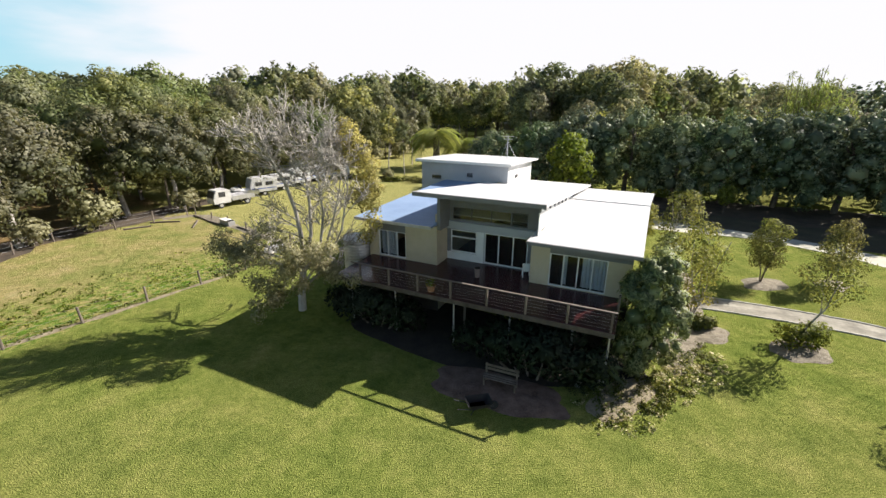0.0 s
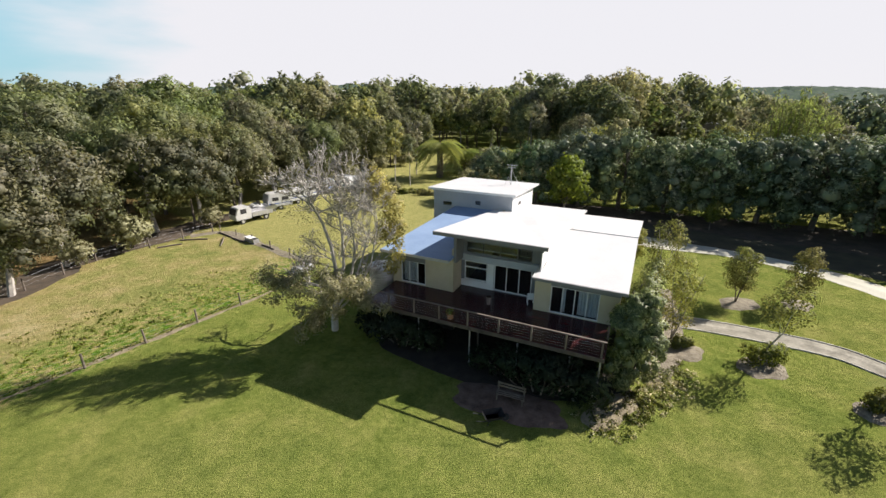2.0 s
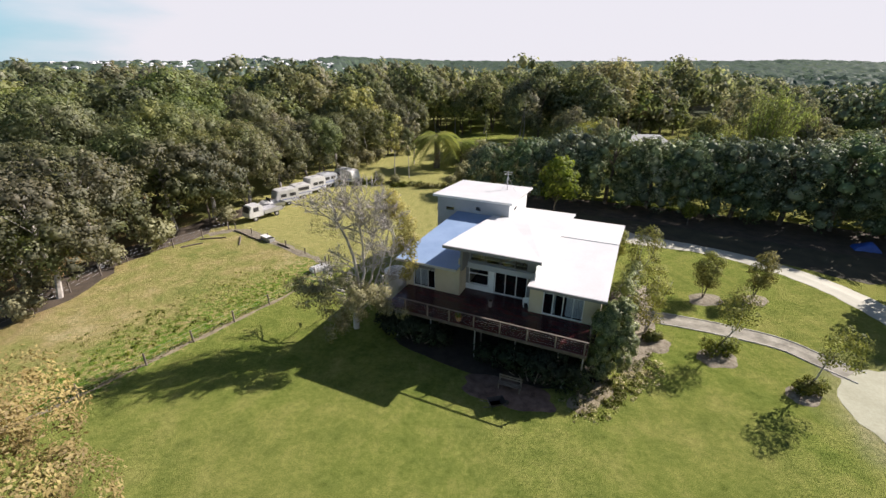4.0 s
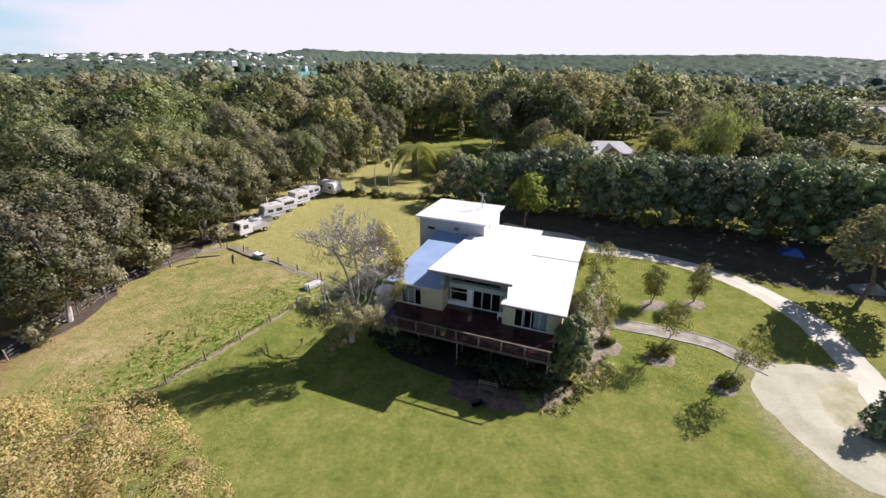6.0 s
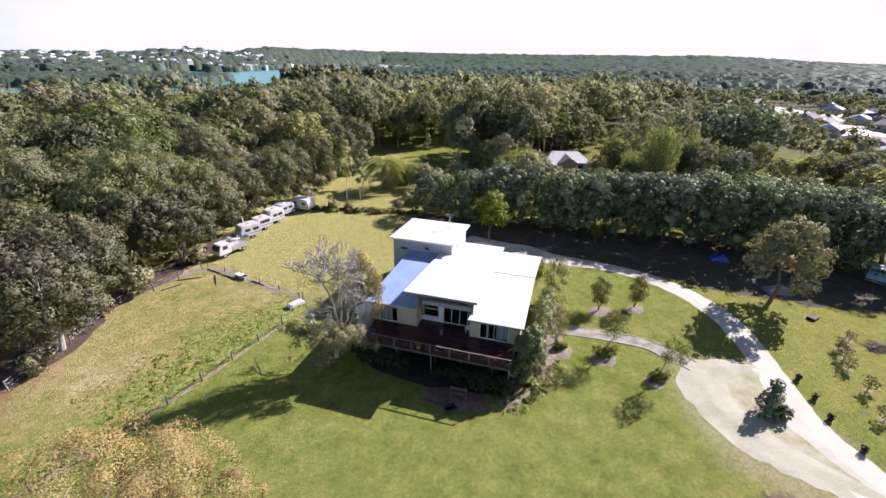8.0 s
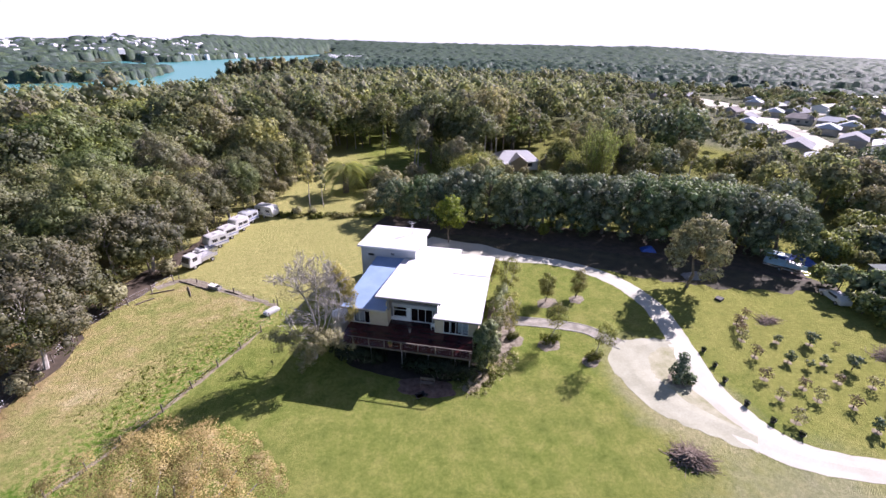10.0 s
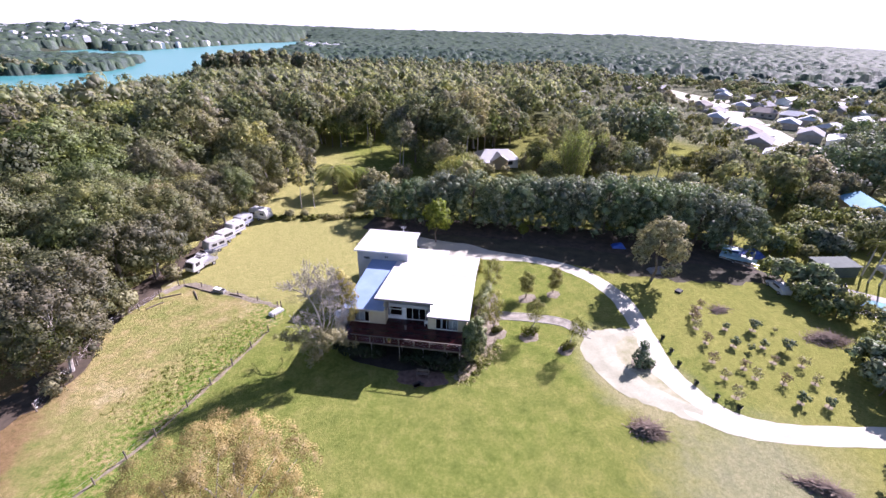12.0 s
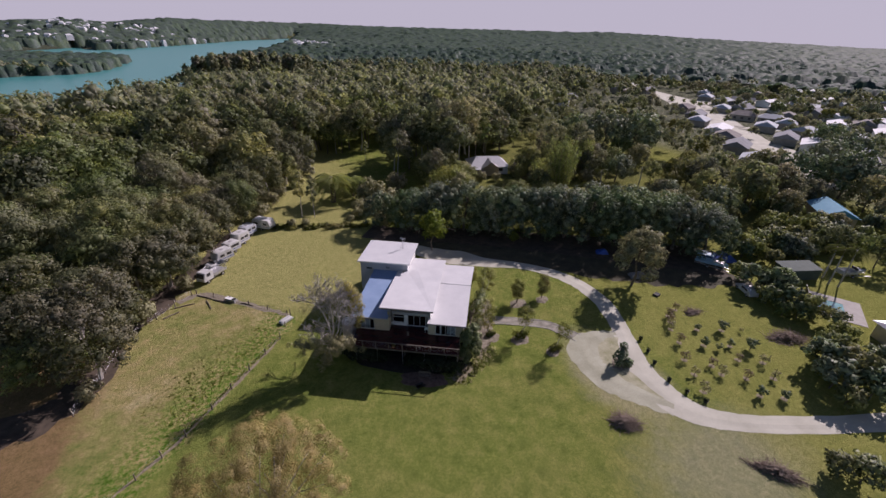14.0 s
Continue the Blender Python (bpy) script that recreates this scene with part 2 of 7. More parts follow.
def ground_material():
    """Mown lawn, with a drier grazed paddock beyond the fence, bare soil along the wood's edge, and leaf litter under far trees."""
    m, n, l = shader("grass")
    geo = n.new("ShaderNodeNewGeometry").outputs["Position"]
    sep = n.new("ShaderNodeSeparateXYZ")
    l.new(geo, sep.inputs[0])

    def math_node(op, a, b=0.0, c=0.0):
        k = n.new("ShaderNodeMath")
        k.operation = op
        for s, v in zip(k.inputs, (a, b, c)):
            if isinstance(v, (int, float)):
                s.default_value = v
            else:
                l.new(v, s)
        return k.outputs[0]

    def band(value, low, high):
        k = n.new("ShaderNodeMapRange")
        k.interpolation_type = "SMOOTHSTEP"
        l.new(value, k.inputs[0])
        k.inputs[1].default_value, k.inputs[2].default_value = low, high
        return k.outputs[0]

    big, middle, clump, fine, tiny = (noise_tex(n, l, s, d, geo, r) for s, d, r in ((0.07, 4, 0.6), (0.45, 5, 0.6), (1.1, 6, 0.75), (3.0, 5, 0.7), (19.0, 3, 0.6)))
    weed = noise_tex(n, l, 1.9, 7, geo, 0.72)
    lawn = ramp(n, [(0.30, (0.104, 0.145, 0.032)), (0.5, (0.162, 0.196, 0.047)), (0.72, (0.226, 0.236, 0.073))])
    l.new(middle.outputs[0], lawn.inputs[0])
    dry = ramp(n, [(0.38, (0.0, 0.0, 0.0)), (0.68, (1, 1, 1))])
    l.new(big.outputs[0], dry.inputs[0])
    dry_amount = math_node("MULTIPLY", dry.outputs[0], 0.24)
    col = mix(n, l, "MIX", dry_amount, lawn.outputs[0], (0.285, 0.25, 0.10))
    # paddock: everything on the far side of the fence line
    side = math_node("ADD", math_node("MULTIPLY", sep.outputs[0], -0.835), math_node("MULTIPLY", sep.outputs[1], 0.55))
    side = math_node("ADD", side, math_node("MULTIPLY", middle.outputs[0], 1.2))
    pad = math_node("MULTIPLY", band(side, 29.6, 30.6), band(math_node("MULTIPLY", sep.outputs[0], -1.0), 8, 12))
    bank = math_node("ADD", math_node("ADD", math_node("MULTIPLY", sep.outputs[0], 0.75), sep.outputs[1]), math_node("MULTIPLY", middle.outputs[0], 1.5))
    pad = math_node("MULTIPLY", pad, math_node("SUBTRACT", 1.0, math_node("MULTIPLY", band(bank, 25.6, 27.0), 0.75)))
    paddock = ramp(n, [(0.36, (0.165, 0.192, 0.058)), (0.47, (0.25, 0.238, 0.092)), (0.56, (0.305, 0.256, 0.12)), (0.66, (0.38, 0.315, 0.18))])
    l.new(math_node("ADD", math_node("MULTIPLY", big.outputs[0], 0.45), math_node("MULTIPLY", middle.outputs[0], 0.55)), paddock.inputs[0])
    weeds = ramp(n, [(0.42, (1.08, 1.03, 1.05)), (0.49, (0.80, 0.97, 0.72)), (0.56, (0.36, 0.68, 0.25))])
    l.new(weed.outputs[0], weeds.inputs[0])
    weedy = math_node("SUBTRACT", 1.0, math_node("MULTIPLY", band(side, 33, 39), 0.85))
    pad_col = mix(n, l, "MULTIPLY", weedy, paddock.outputs[0], weeds.outputs[0])
    soil_far = math_node("ADD", math_node("MULTIPLY", sep.outputs[0], -1.0), math_node("MULTIPLY", middle.outputs[0], 6.0))
    pad_col = mix(n, l, "MIX", math_node("MULTIPLY", band(soil_far, 38.5, 42.5), 0.8), pad_col, (0.20, 0.125, 0.070))
    col = mix(n, l, "MIX", pad, col, pad_col)
    # yellow meadow behind the house, its colour lightened for the glow of backlit grass
    open_grass = math_node("MULTIPLY", band(math_node("ADD", bank, math_node("MULTIPLY", big.outputs[0], 4.0)), 27, 31), math_node("SUBTRACT", 1.0, band(sep.outputs[0], -2, 12)))
    col = mix(n, l, "MIX", math_node("MULTIPLY", math_node("MULTIPLY", open_grass, band(sep.outputs[1], 30, 38)), 0.78), col, (0.32, 0.302, 0.124))
    # worn, bleached turf beside the drive
    dx, dy = math_node("SUBTRACT", sep.outputs[0], 31.0), math_node("SUBTRACT", sep.outputs[1], -7.0)
    far = math_node("SQRT", math_node("ADD", math_node("MULTIPLY", dx, dx), math_node("MULTIPLY", math_node("MULTIPLY", dy, dy), 2.2)))
    far = math_node("ADD", far, math_node("MULTIPLY", middle.outputs[0], 8.0))
    worn = math_node("MULTIPLY", math_node("SUBTRACT", 1.0, band(far, 8, 19)), 0.62)
    col = mix(n, l, "MIX", worn, col, (0.31, 0.29, 0.21))
    # trodden fringe round the gravel loop
    lx, ly = math_node("SUBTRACT", sep.outputs[0], 28.2), math_node("SUBTRACT", sep.outputs[1], 8.6)
    ring = math_node("SQRT", math_node("ADD", math_node("MULTIPLY", math_node("MULTIPLY", lx, lx), 1.7), math_node("MULTIPLY", math_node("MULTIPLY", ly, ly), 0.75)))
    ring = math_node("ADD", ring, math_node("MULTIPLY", middle.outputs[0], 5.0))
    col = mix(n, l, "MIX", math_node("MULTIPLY", math_node("SUBTRACT", 1.0, band(ring, 7.5, 12.5)), 0.75), col, (0.33, 0.30, 0.19))
    # sun-dried grass of the orchard
    col = mix(n, l, "MIX", math_node("MULTIPLY", band(math_node("ADD", sep.outputs[0], math_node("MULTIPLY", big.outputs[0], 10.0)), 38, 46), 0.5), col, (0.262, 0.255, 0.082))
    # beyond the property: dull grass and litter
    dist = n.new("ShaderNodeVectorMath")
    dist.operation = "LENGTH"
    l.new(geo, dist.inputs[0])
    col = mix(n, l, "MIX", math_node("MULTIPLY", band(dist.outputs["Value"], 140, 240), 0.97), col, (0.060, 0.070, 0.055))
    # pale yards of the town; ground behind the tree row dulled in colour for its shade
    town = math_node("MULTIPLY", band(sep.outputs[0], 132, 150), band(math_node("SUBTRACT", math_node("MULTIPLY", sep.outputs[0], 1.15), sep.outputs[1]), -40, 0))
    yard = ramp(n, [(0.4, (0.085, 0.1, 0.058)), (0.6, (0.22, 0.215, 0.175))])
    l.new(middle.outputs[0], yard.inputs[0])
    col = mix(n, l, "MIX", math_node("MULTIPLY", town, 0.8), col, yard.outputs[0])
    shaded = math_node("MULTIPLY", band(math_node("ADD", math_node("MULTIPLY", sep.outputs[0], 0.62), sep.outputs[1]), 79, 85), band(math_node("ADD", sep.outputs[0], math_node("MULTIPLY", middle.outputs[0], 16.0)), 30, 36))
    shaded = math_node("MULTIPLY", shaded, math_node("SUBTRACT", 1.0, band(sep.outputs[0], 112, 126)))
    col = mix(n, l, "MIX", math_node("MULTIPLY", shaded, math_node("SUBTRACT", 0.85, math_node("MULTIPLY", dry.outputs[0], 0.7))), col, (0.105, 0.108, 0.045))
    blades = ramp(n, [(0.38, (0.66, 0.71, 0.6)), (0.62, (1.3, 1.25, 1.28))])
    l.new(tiny.outputs[0], blades.inputs[0])
    tufts = ramp(n, [(0.36, (0.80, 0.84, 0.77)), (0.64, (1.17, 1.14, 1.16))])
    l.new(fine.outputs[0], tufts.inputs[0])
    sward = ramp(n, [(0.36, (0.84, 0.88, 0.82)), (0.64, (1.13, 1.10, 1.12))])
    l.new(clump.outputs[0], sward.inputs[0])
    col = mix(n, l, "MULTIPLY", 1.0, col, sward.outputs[0])
    col = mix(n, l, "MULTIPLY", 1.0, mix(n, l, "MULTIPLY", 1.0, col, blades.outputs[0]), tufts.outputs[0])
    p = n["Principled BSDF"]
    l.new(col, p.inputs["Base Color"])
    p.inputs["Roughness"].default_value, p.inputs["Specular IOR Level"].default_value = 1.0, 0.0
    bp = n.new("ShaderNodeBump")
    bp.inputs["Strength"].default_value, bp.inputs["Distance"].default_value = 0.85, 0.12
    l.new(math_node("ADD", math_node("MULTIPLY", fine.outputs[0], 0.5), math_node("MULTIPLY", tiny.outputs[0], 0.9)), bp.inputs["Height"]), l.new(bp.outputs[0], p.inputs["Normal"])
    return m


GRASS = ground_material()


# ---- mesh helpers ----
def empty(name, m, label, category, group="", kind=""):
    ob = new(name)
    ob.matrix_world = m
    ob.empty_display_size = 0.3
    return tagged(ob, label, category, group, kind)


def link_mesh(name, mesh, material, parent=None, label=""):
    mesh.materials.clear()
    mesh.materials.append(material)
    ob = new(name, mesh)
    if parent is not None:
        ob.parent = parent
    return tagged(ob, label)


def part(name, bm, material, parent=None, label=""):
    mesh = bpy.data.meshes.new(name)
    bm.to_mesh(mesh)
    bm.free()
    return link_mesh(name, mesh, material, parent, label)


def arrays_mesh(name, verts, quads, normals=None):
    """A mesh from arrays of corners and of four-cornered faces; normals: rounded shading, one for each corner point."""
    mesh = bpy.data.meshes.new(name)
    verts, quads = np.asarray(verts, np.float32), np.asarray(quads, np.int32)
    mesh.vertices.add(len(verts))
    mesh.vertices.foreach_set("co", verts.ravel())
    mesh.loops.add(quads.size)
    mesh.loops.foreach_set("vertex_index", quads.ravel())
    mesh.polygons.add(len(quads))
    mesh.polygons.foreach_set("loop_start", np.arange(0, quads.size, 4, dtype=np.int32))
    mesh.update(calc_edges=True)
    if normals is not None:
        mesh.polygons.foreach_set("use_smooth", np.ones(len(quads), bool))
        mesh.normals_split_custom_set_from_vertices(np.asarray(normals, np.float32))
    return mesh


def box(bm, lo, hi, bevel=0.0):
    made = bmesh.ops.create_cube(bm, size=1.0)["verts"]
    lo, hi = Vector(lo), Vector(hi)
    for v in made:
        v.co = Vector([(lo[i] + hi[i]) / 2 + v.co[i] * (hi[i] - lo[i]) for i in range(3)])
    if bevel:
        bmesh.ops.bevel(bm, geom=list({e for v in made for e in v.link_edges}), offset=bevel, segments=1, affect="EDGES")
    return bm


def boxes(*spans, bevel=0.0):
    bm = bmesh.new()
    for lo, hi in spans:
        box(bm, lo, hi, bevel)
    return bm


def slab(corners, thick):
    """A plate under the given upper corners (in order round it), of that thickness."""
    bm = bmesh.new()
    top = [bm.verts.new(c) for c in corners]
    low = [bm.verts.new((c[0], c[1], c[2] - thick)) for c in corners]
    bm.faces.new(top), bm.faces.new(low[::-1])
    for i in range(len(top)):
        j = (i + 1) % len(top)
        bm.faces.new((top[i], low[i], low[j], top[j]))
    bmesh.ops.recalc_face_normals(bm, faces=bm.faces)
    return bm


def tube(bm, points, r0, r1, sides=6):
    """A tapered limb along the points."""
    points = [Vector(p) for p in points]
    rings = []
    for i, p in enumerate(points):
        way = (points[min(i + 1, len(points) - 1)] - points[max(i - 1, 0)]).normalized()
        a = way.orthogonal().normalized()
        b = way.cross(a)
        r = r0 + (r1 - r0) * i / (len(points) - 1)
        rings.append([bm.verts.new(p + r * (math.cos(2 * math.pi * k / sides) * a + math.sin(2 * math.pi * k / sides) * b)) for k in range(sides)])
    for lower, upper in zip(rings, rings[1:]):
        for k in range(sides):
            bm.faces.new((lower[k], lower[(k + 1) % sides], upper[(k + 1) % sides], upper[k]))
    bm.faces.new(rings[0][::-1]), bm.faces.new(rings[-1])
    return bm


def cylinder(bm, centre, r, height, sides=16, r_top=None):
    return tube(bm, [centre, (centre[0], centre[1], centre[2] + height)], r, r if r_top is None else r_top, sides)


# ---- plants ----
def sprays(rng, lobes, count, size, up=0.25, loose=0.5, droop=0.0, slim=0.6, core=True, sky=0.45, tufts=18, core_size=0.5, gather=False):
    """A crown: leaf sprays strewn over rounded lobes (x, y, z, radius, flatness), round a dark inner mass."""
    lobes = np.array(lobes, float)
    pick = rng.choice(len(lobes), count, p=lobes[:, 3] ** 2 / (lobes[:, 3] ** 2).sum())
    way = rng.normal(size=(count, 3))
    way[:, 2] += up
    way /= np.linalg.norm(way, axis=1)[:, None]
    wobble = (0.76 + 0.3 * rng.random(count) if core else 0.25 + 0.82 * rng.random(count) ** 0.5) + 0.10 * np.sin(way[:, 0] * 5 + pick) * np.cos(way[:, 2] * 4 + pick * 2)
    reach = lobes[pick, 3] * wobble
    c = lobes[pick, :3] + way * reach[:, None] * np.stack([np.ones(count), np.ones(count), lobes[pick, 4]], 1)
    swell = way.copy()
    if (core or gather) and tufts and count > 400:
        # leaves gather in rounded tufts over each lobe, with darker gaps between them
        t_way = rng.normal(size=(len(lobes), tufts, 3))
        t_way[..., 2] += up
        t_way /= np.linalg.norm(t_way, axis=2)[..., None]
        t_size = lobes[:, 3][:, None] * (0.24 + 0.2 * rng.random((len(lobes), tufts)))
        t_at = lobes[:, None, :3] + t_way * lobes[:, 3][:, None, None] * (0.66 + 0.2 * rng.random((len(lobes), tufts, 1))) * np.stack([np.ones(len(lobes)), np.ones(len(lobes)), lobes[:, 4]], 1)[:, None, :]
        which = rng.integers(tufts, size=count)
        own = t_way[pick, which]
        gathered = rng.random(count) < (0.93 if gather else 0.6)
        way = np.where(gathered[:, None], way + own * 0.8, way)
        way /= np.linalg.norm(way, axis=1)[:, None]
        tuft = t_at[pick, which] + way * (t_size[pick, which] * (0.6 + 0.5 * rng.random(count)))[:, None]
        inner = lobes[pick, :3] + (c - lobes[pick, :3]) * 0.86
        c = np.where(gathered[:, None], tuft, inner)
        swell = np.where(gathered[:, None], way, way * 0.5)
    facing = way + rng.normal(size=(count, 3)) * loose + np.array([0, 0, sky])
    facing /= np.linalg.norm(facing, axis=1)[:, None]
    along = rng.normal(size=(count, 3))
    along[:, 2] -= droop
    along -= facing * (along * facing).sum(1)[:, None]
    along /= np.linalg.norm(along, axis=1)[:, None] + 1e-9
    across = np.cross(facing, along)
    s = size * (0.6 + 0.8 * rng.random(count))[:, None]
    bend = facing * s * (0.18 * rng.normal(size=(count, 1)))
    quads = np.stack([c - along * s, c - across * s * slim + bend, c + along * s, c + across * s * slim + bend], 1).reshape(-1, 3)
    faces = np.arange(len(quads)).reshape(-1, 4)
    # leaves take the light as part of their tuft, their lobe and the whole crown
    middle = (lobes[:, :3] * lobes[:, 3:4] ** 2).sum(0) / (lobes[:, 3] ** 2).sum()
    lobe_way, crown_way = c - lobes[pick, :3], c - middle
    lobe_way /= np.linalg.norm(lobe_way, axis=1)[:, None] + 1e-6
    crown_way /= np.linalg.norm(crown_way, axis=1)[:, None] + 1e-6
    lit = (1.0 if gather else 0.4) * swell + 0.7 * lobe_way + 0.6 * crown_way + 0.2 * facing + rng.normal(size=(count, 3)) * 0.06
    lit /= np.linalg.norm(lit, axis=1)[:, None] + 1e-6
    spread = 0.3
    lit = np.stack([lit - along * spread, lit - across * spread, lit + along * spread, lit + across * spread], 1).reshape(-1, 3)
    if core:
        vs, fs, ns, base = [quads], [faces], [lit], len(quads)
        rows, cols = (4, 6) if count > 5000 else (3, 5)
        for x, y, z, r, flat in lobes:
            th, ph = np.meshgrid(np.linspace(0.15, math.pi - 0.15, rows), np.arange(cols) * 2 * math.pi / cols, indexing="ij")
            k = core_size * r * (0.85 + 0.3 * rng.random(th.shape))
            v = np.stack([x + k * np.sin(th) * np.cos(ph), y + k * np.sin(th) * np.sin(ph), z + k * np.cos(th) * flat], -1).reshape(-1, 3)
            f = [(i * cols + j, i * cols + (j + 1) % cols, (i + 1) * cols + (j + 1) % cols, (i + 1) * cols + j) for i in range(rows - 1) for j in range(cols)]
            f = np.array(f)[:, ::-1]
            vs.append(v), fs.append(f + base), ns.append(v - np.array([x, y, z]))
            base += len(v)
        quads, faces, lit = np.concatenate(vs), np.concatenate(fs), np.concatenate(ns)
    return quads, faces, lit / (np.linalg.norm(lit, axis=1)[:, None] + 1e-6)


def crown_lobes(rng, height, radius, base, count, top_heavy=0.0, size=0.45, dome=0.0):
    """Lobes inside an egg-shaped crown between base and height; dome: set over a cap instead, reaching so far down (1: a half ball)."""
    out = []
    if dome:
        foot = base + (height - base) * (0.3 if dome < 1.3 else 0.5)
        for i in range(count):
            polar = math.acos(max(-1.0, 1 - dome * (i + 0.3) / count))
            a = i * 2.4 + 0.7 * rng.random()
            r = size * radius * (0.75 + 0.5 * rng.random())
            ring = (math.sin(polar) if polar < 1.6 else 0.95) * (radius - r * 0.6) * (0.85 + 0.25 * rng.random())
            down = (height - foot - r * 0.75) if polar < math.pi / 2 else (foot - base)
            out.append((ring * math.cos(a), ring * math.sin(a), foot + math.cos(polar) * down * (0.9 + 0.15 * rng.random()), r, 0.75 + 0.2 * rng.random()))
        return out
    mid, half = (base + height) / 2, (height - base) / 2
    for i in range(count):
        u = (i + 0.5) / count * 2 - 1
        a = i * 2.4 + rng.random()
        r = size * radius * (0.75 + 0.5 * rng.random())
        ring = max(0.15, math.sqrt(max(0.0, 1 - u * u))) * (radius - r * 0.7) * (0.7 + 0.4 * rng.random())
        if top_heavy:
            ring *= 1 + top_heavy * u
        out.append((ring * math.cos(a), ring * math.sin(a), mid + u * (half - r * 0.6), r, 0.8 + 0.2 * rng.random()))
    return out


def trunk_mesh(rng, lobes, base_r, sides=6, lean=0.0, stems=1, limbs=7):
    bm = bmesh.new()
    top = max(z for _, _, z, _, _ in lobes)
    low = min(z for _, _, z, _, _ in lobes)
    for s in range(stems):
        a = s * 2 * math.pi / stems + rng.random()
        spread = lean + (0.18 * top if stems > 1 else 0.03 * top)
        pts = [(0.12 * base_r * s, 0, -0.15)]
        for i in range(1, 5):
            f = i / 4
            pts.append((math.cos(a) * spread * f + 0.02 * top * rng.normal(), math.sin(a) * spread * f + 0.02 * top * rng.normal(), f * top * 0.92))
        tube(bm, pts, base_r * (1 if stems == 1 else 0.7), base_r * 0.18, sides)
        for lobe in lobes[s::stems][:limbs]:
            f = min(0.85, max(0.25, (lobe[2] - lobe[3]) / top * 0.85))
            k = f * 4
            i = min(3, int(k))
            start = Vector(pts[i]).lerp(Vector(pts[i + 1]), k - i)
            end = Vector(lobe[:3])
            mid = start.lerp(end, 0.5) + Vector((0, 0, 0.08 * (end - start).length))
            tube(bm, [start, mid, end], base_r * 0.38 * (1 - 0.5 * f), base_r * 0.08, 5)
    return bm


class Kind:
    """A kind of tree: a trunk mesh and a crown mesh that its copies share."""

    def __init__(self, name, seed, height, radius, base, lobes, count, size, leaf, bark, trunk_r, **how):
        rng = np.random.default_rng(seed)
        limbs, stems, top_heavy, lobe_size = how.pop("limbs", 7), how.pop("stems", 1), how.pop("top_heavy", 0.0), how.pop("lobe_size", 0.45)
        dome = how.pop("dome", 0.0)
        self.lobes = crown_lobes(rng, height, radius, base, lobes, top_heavy, lobe_size, dome)
        self.name, self.leaf, self.bark = name, leaf, bark
        self.crown = arrays_mesh("crown", *sprays(rng, self.lobes, count, size, **how))
        bm = trunk_mesh(rng, self.lobes, trunk_r, stems=stems, limbs=limbs)
        self.trunk = bpy.data.meshes.new("trunk")
        bm.to_mesh(self.trunk), bm.free()

    def plant(self, x, y, label, scale=1.0, turn=0.0, z=0.0, group="", category="tree", squash=1.0, lean=0.0, towards=(1, 0)):
        m = Matrix.Translation((x, y, z)) @ Matrix.Rotation(radians(lean), 4, Vector((-towards[1], towards[0], 0))) @ pose(0, 0, 0, 0, 0, turn) @ Matrix.Diagonal((scale, scale, scale * squash, 1))
        ob = empty(self.name, m, label, category, group)
        link_mesh("trunk", self.trunk, self.bark, ob)
        link_mesh("crown", self.crown, self.leaf, ob)
        return ob


def strewn(name, kinds, places, material, label, category, seed):
    """Many plants that nobody could count, as one mesh: each place is (x, y, z, scale)."""
    rng = np.random.default_rng(seed)
    vs, fs, ns, base = [], [], [], 0
    for x, y, z, s in places:
        v, f, lit = kinds[rng.integers(len(kinds))]
        a = rng.random() * 2 * math.pi
        c, d = math.cos(a), math.sin(a)
        stretch = s * (0.92 + 0.2 * rng.random())
        vs.append(np.stack([x + s * (c * v[:, 0] - d * v[:, 1]), y + s * (d * v[:, 0] + c * v[:, 1]), z + stretch * v[:, 2]], 1))
        ns.append(np.stack([c * lit[:, 0] - d * lit[:, 1], d * lit[:, 0] + c * lit[:, 1], lit[:, 2]], 1))
        fs.append(f + base)
        base += len(v)
    ob = link_mesh(name, arrays_mesh(name, np.concatenate(vs), np.concatenate(fs), np.concatenate(ns)), material)
    return tagged(ob, label, category, kind="stuff")


# ---- ground, water, drive ----
LAKE = [(-1500, 60), (-330, 120), (-170, 165), (-128, 186), (-108, 206), (-98, 234), (-90, 256), (-76, 270), (-66, 290), (-84, 330), (-80, 420), (-65, 560), (-30, 800), (20, 1150), (73, 2050), (-128, 1474), (-212, 1104), (-258, 915), (-284, 876), (-326, 960), (-368, 903), (-387, 790), (-560, 640), (-1500, 560)]
ISLAND = [(-226, 432), (-176, 462), (-172, 540), (-186, 640), (-270, 676), (-420, 640), (-440, 480)]


def inside(x, y, poly):
    hit = False
    for (x0, y0), (x1, y1) in zip(poly, poly[1:] + poly[:1]):
        if (y0 > y) != (y1 > y) and x < x0 + (y - y0) / (y1 - y0) * (x1 - x0):
            hit = not hit
    return hit


# height of the skyline's ridges by bearing
RIDGE = [(-180, 14), (-60, 18), (-38, 19), (-25, 20), (-20, 31), (-16, 26), (-11.5, 43), (-6, 42), (3, 45), (9, 42), (16, 40), (27, 40), (40, 42), (51, 22), (63, 4), (180, 4)]


FOOT = [(-180, 800), (-60, 800), (-20, 890), (-12, 1110), (-5, 1460), (2, 1900), (8, 1500), (15, 1080), (180, 1080)]


def along(line, v):
    """Straight-line reading of a table of (place, value)."""
    for (a, p), (b, q) in zip(line, line[1:]):
        if a <= v <= b:
            return p + (q - p) * (v - a) / (b - a)
    return line[-1][1]


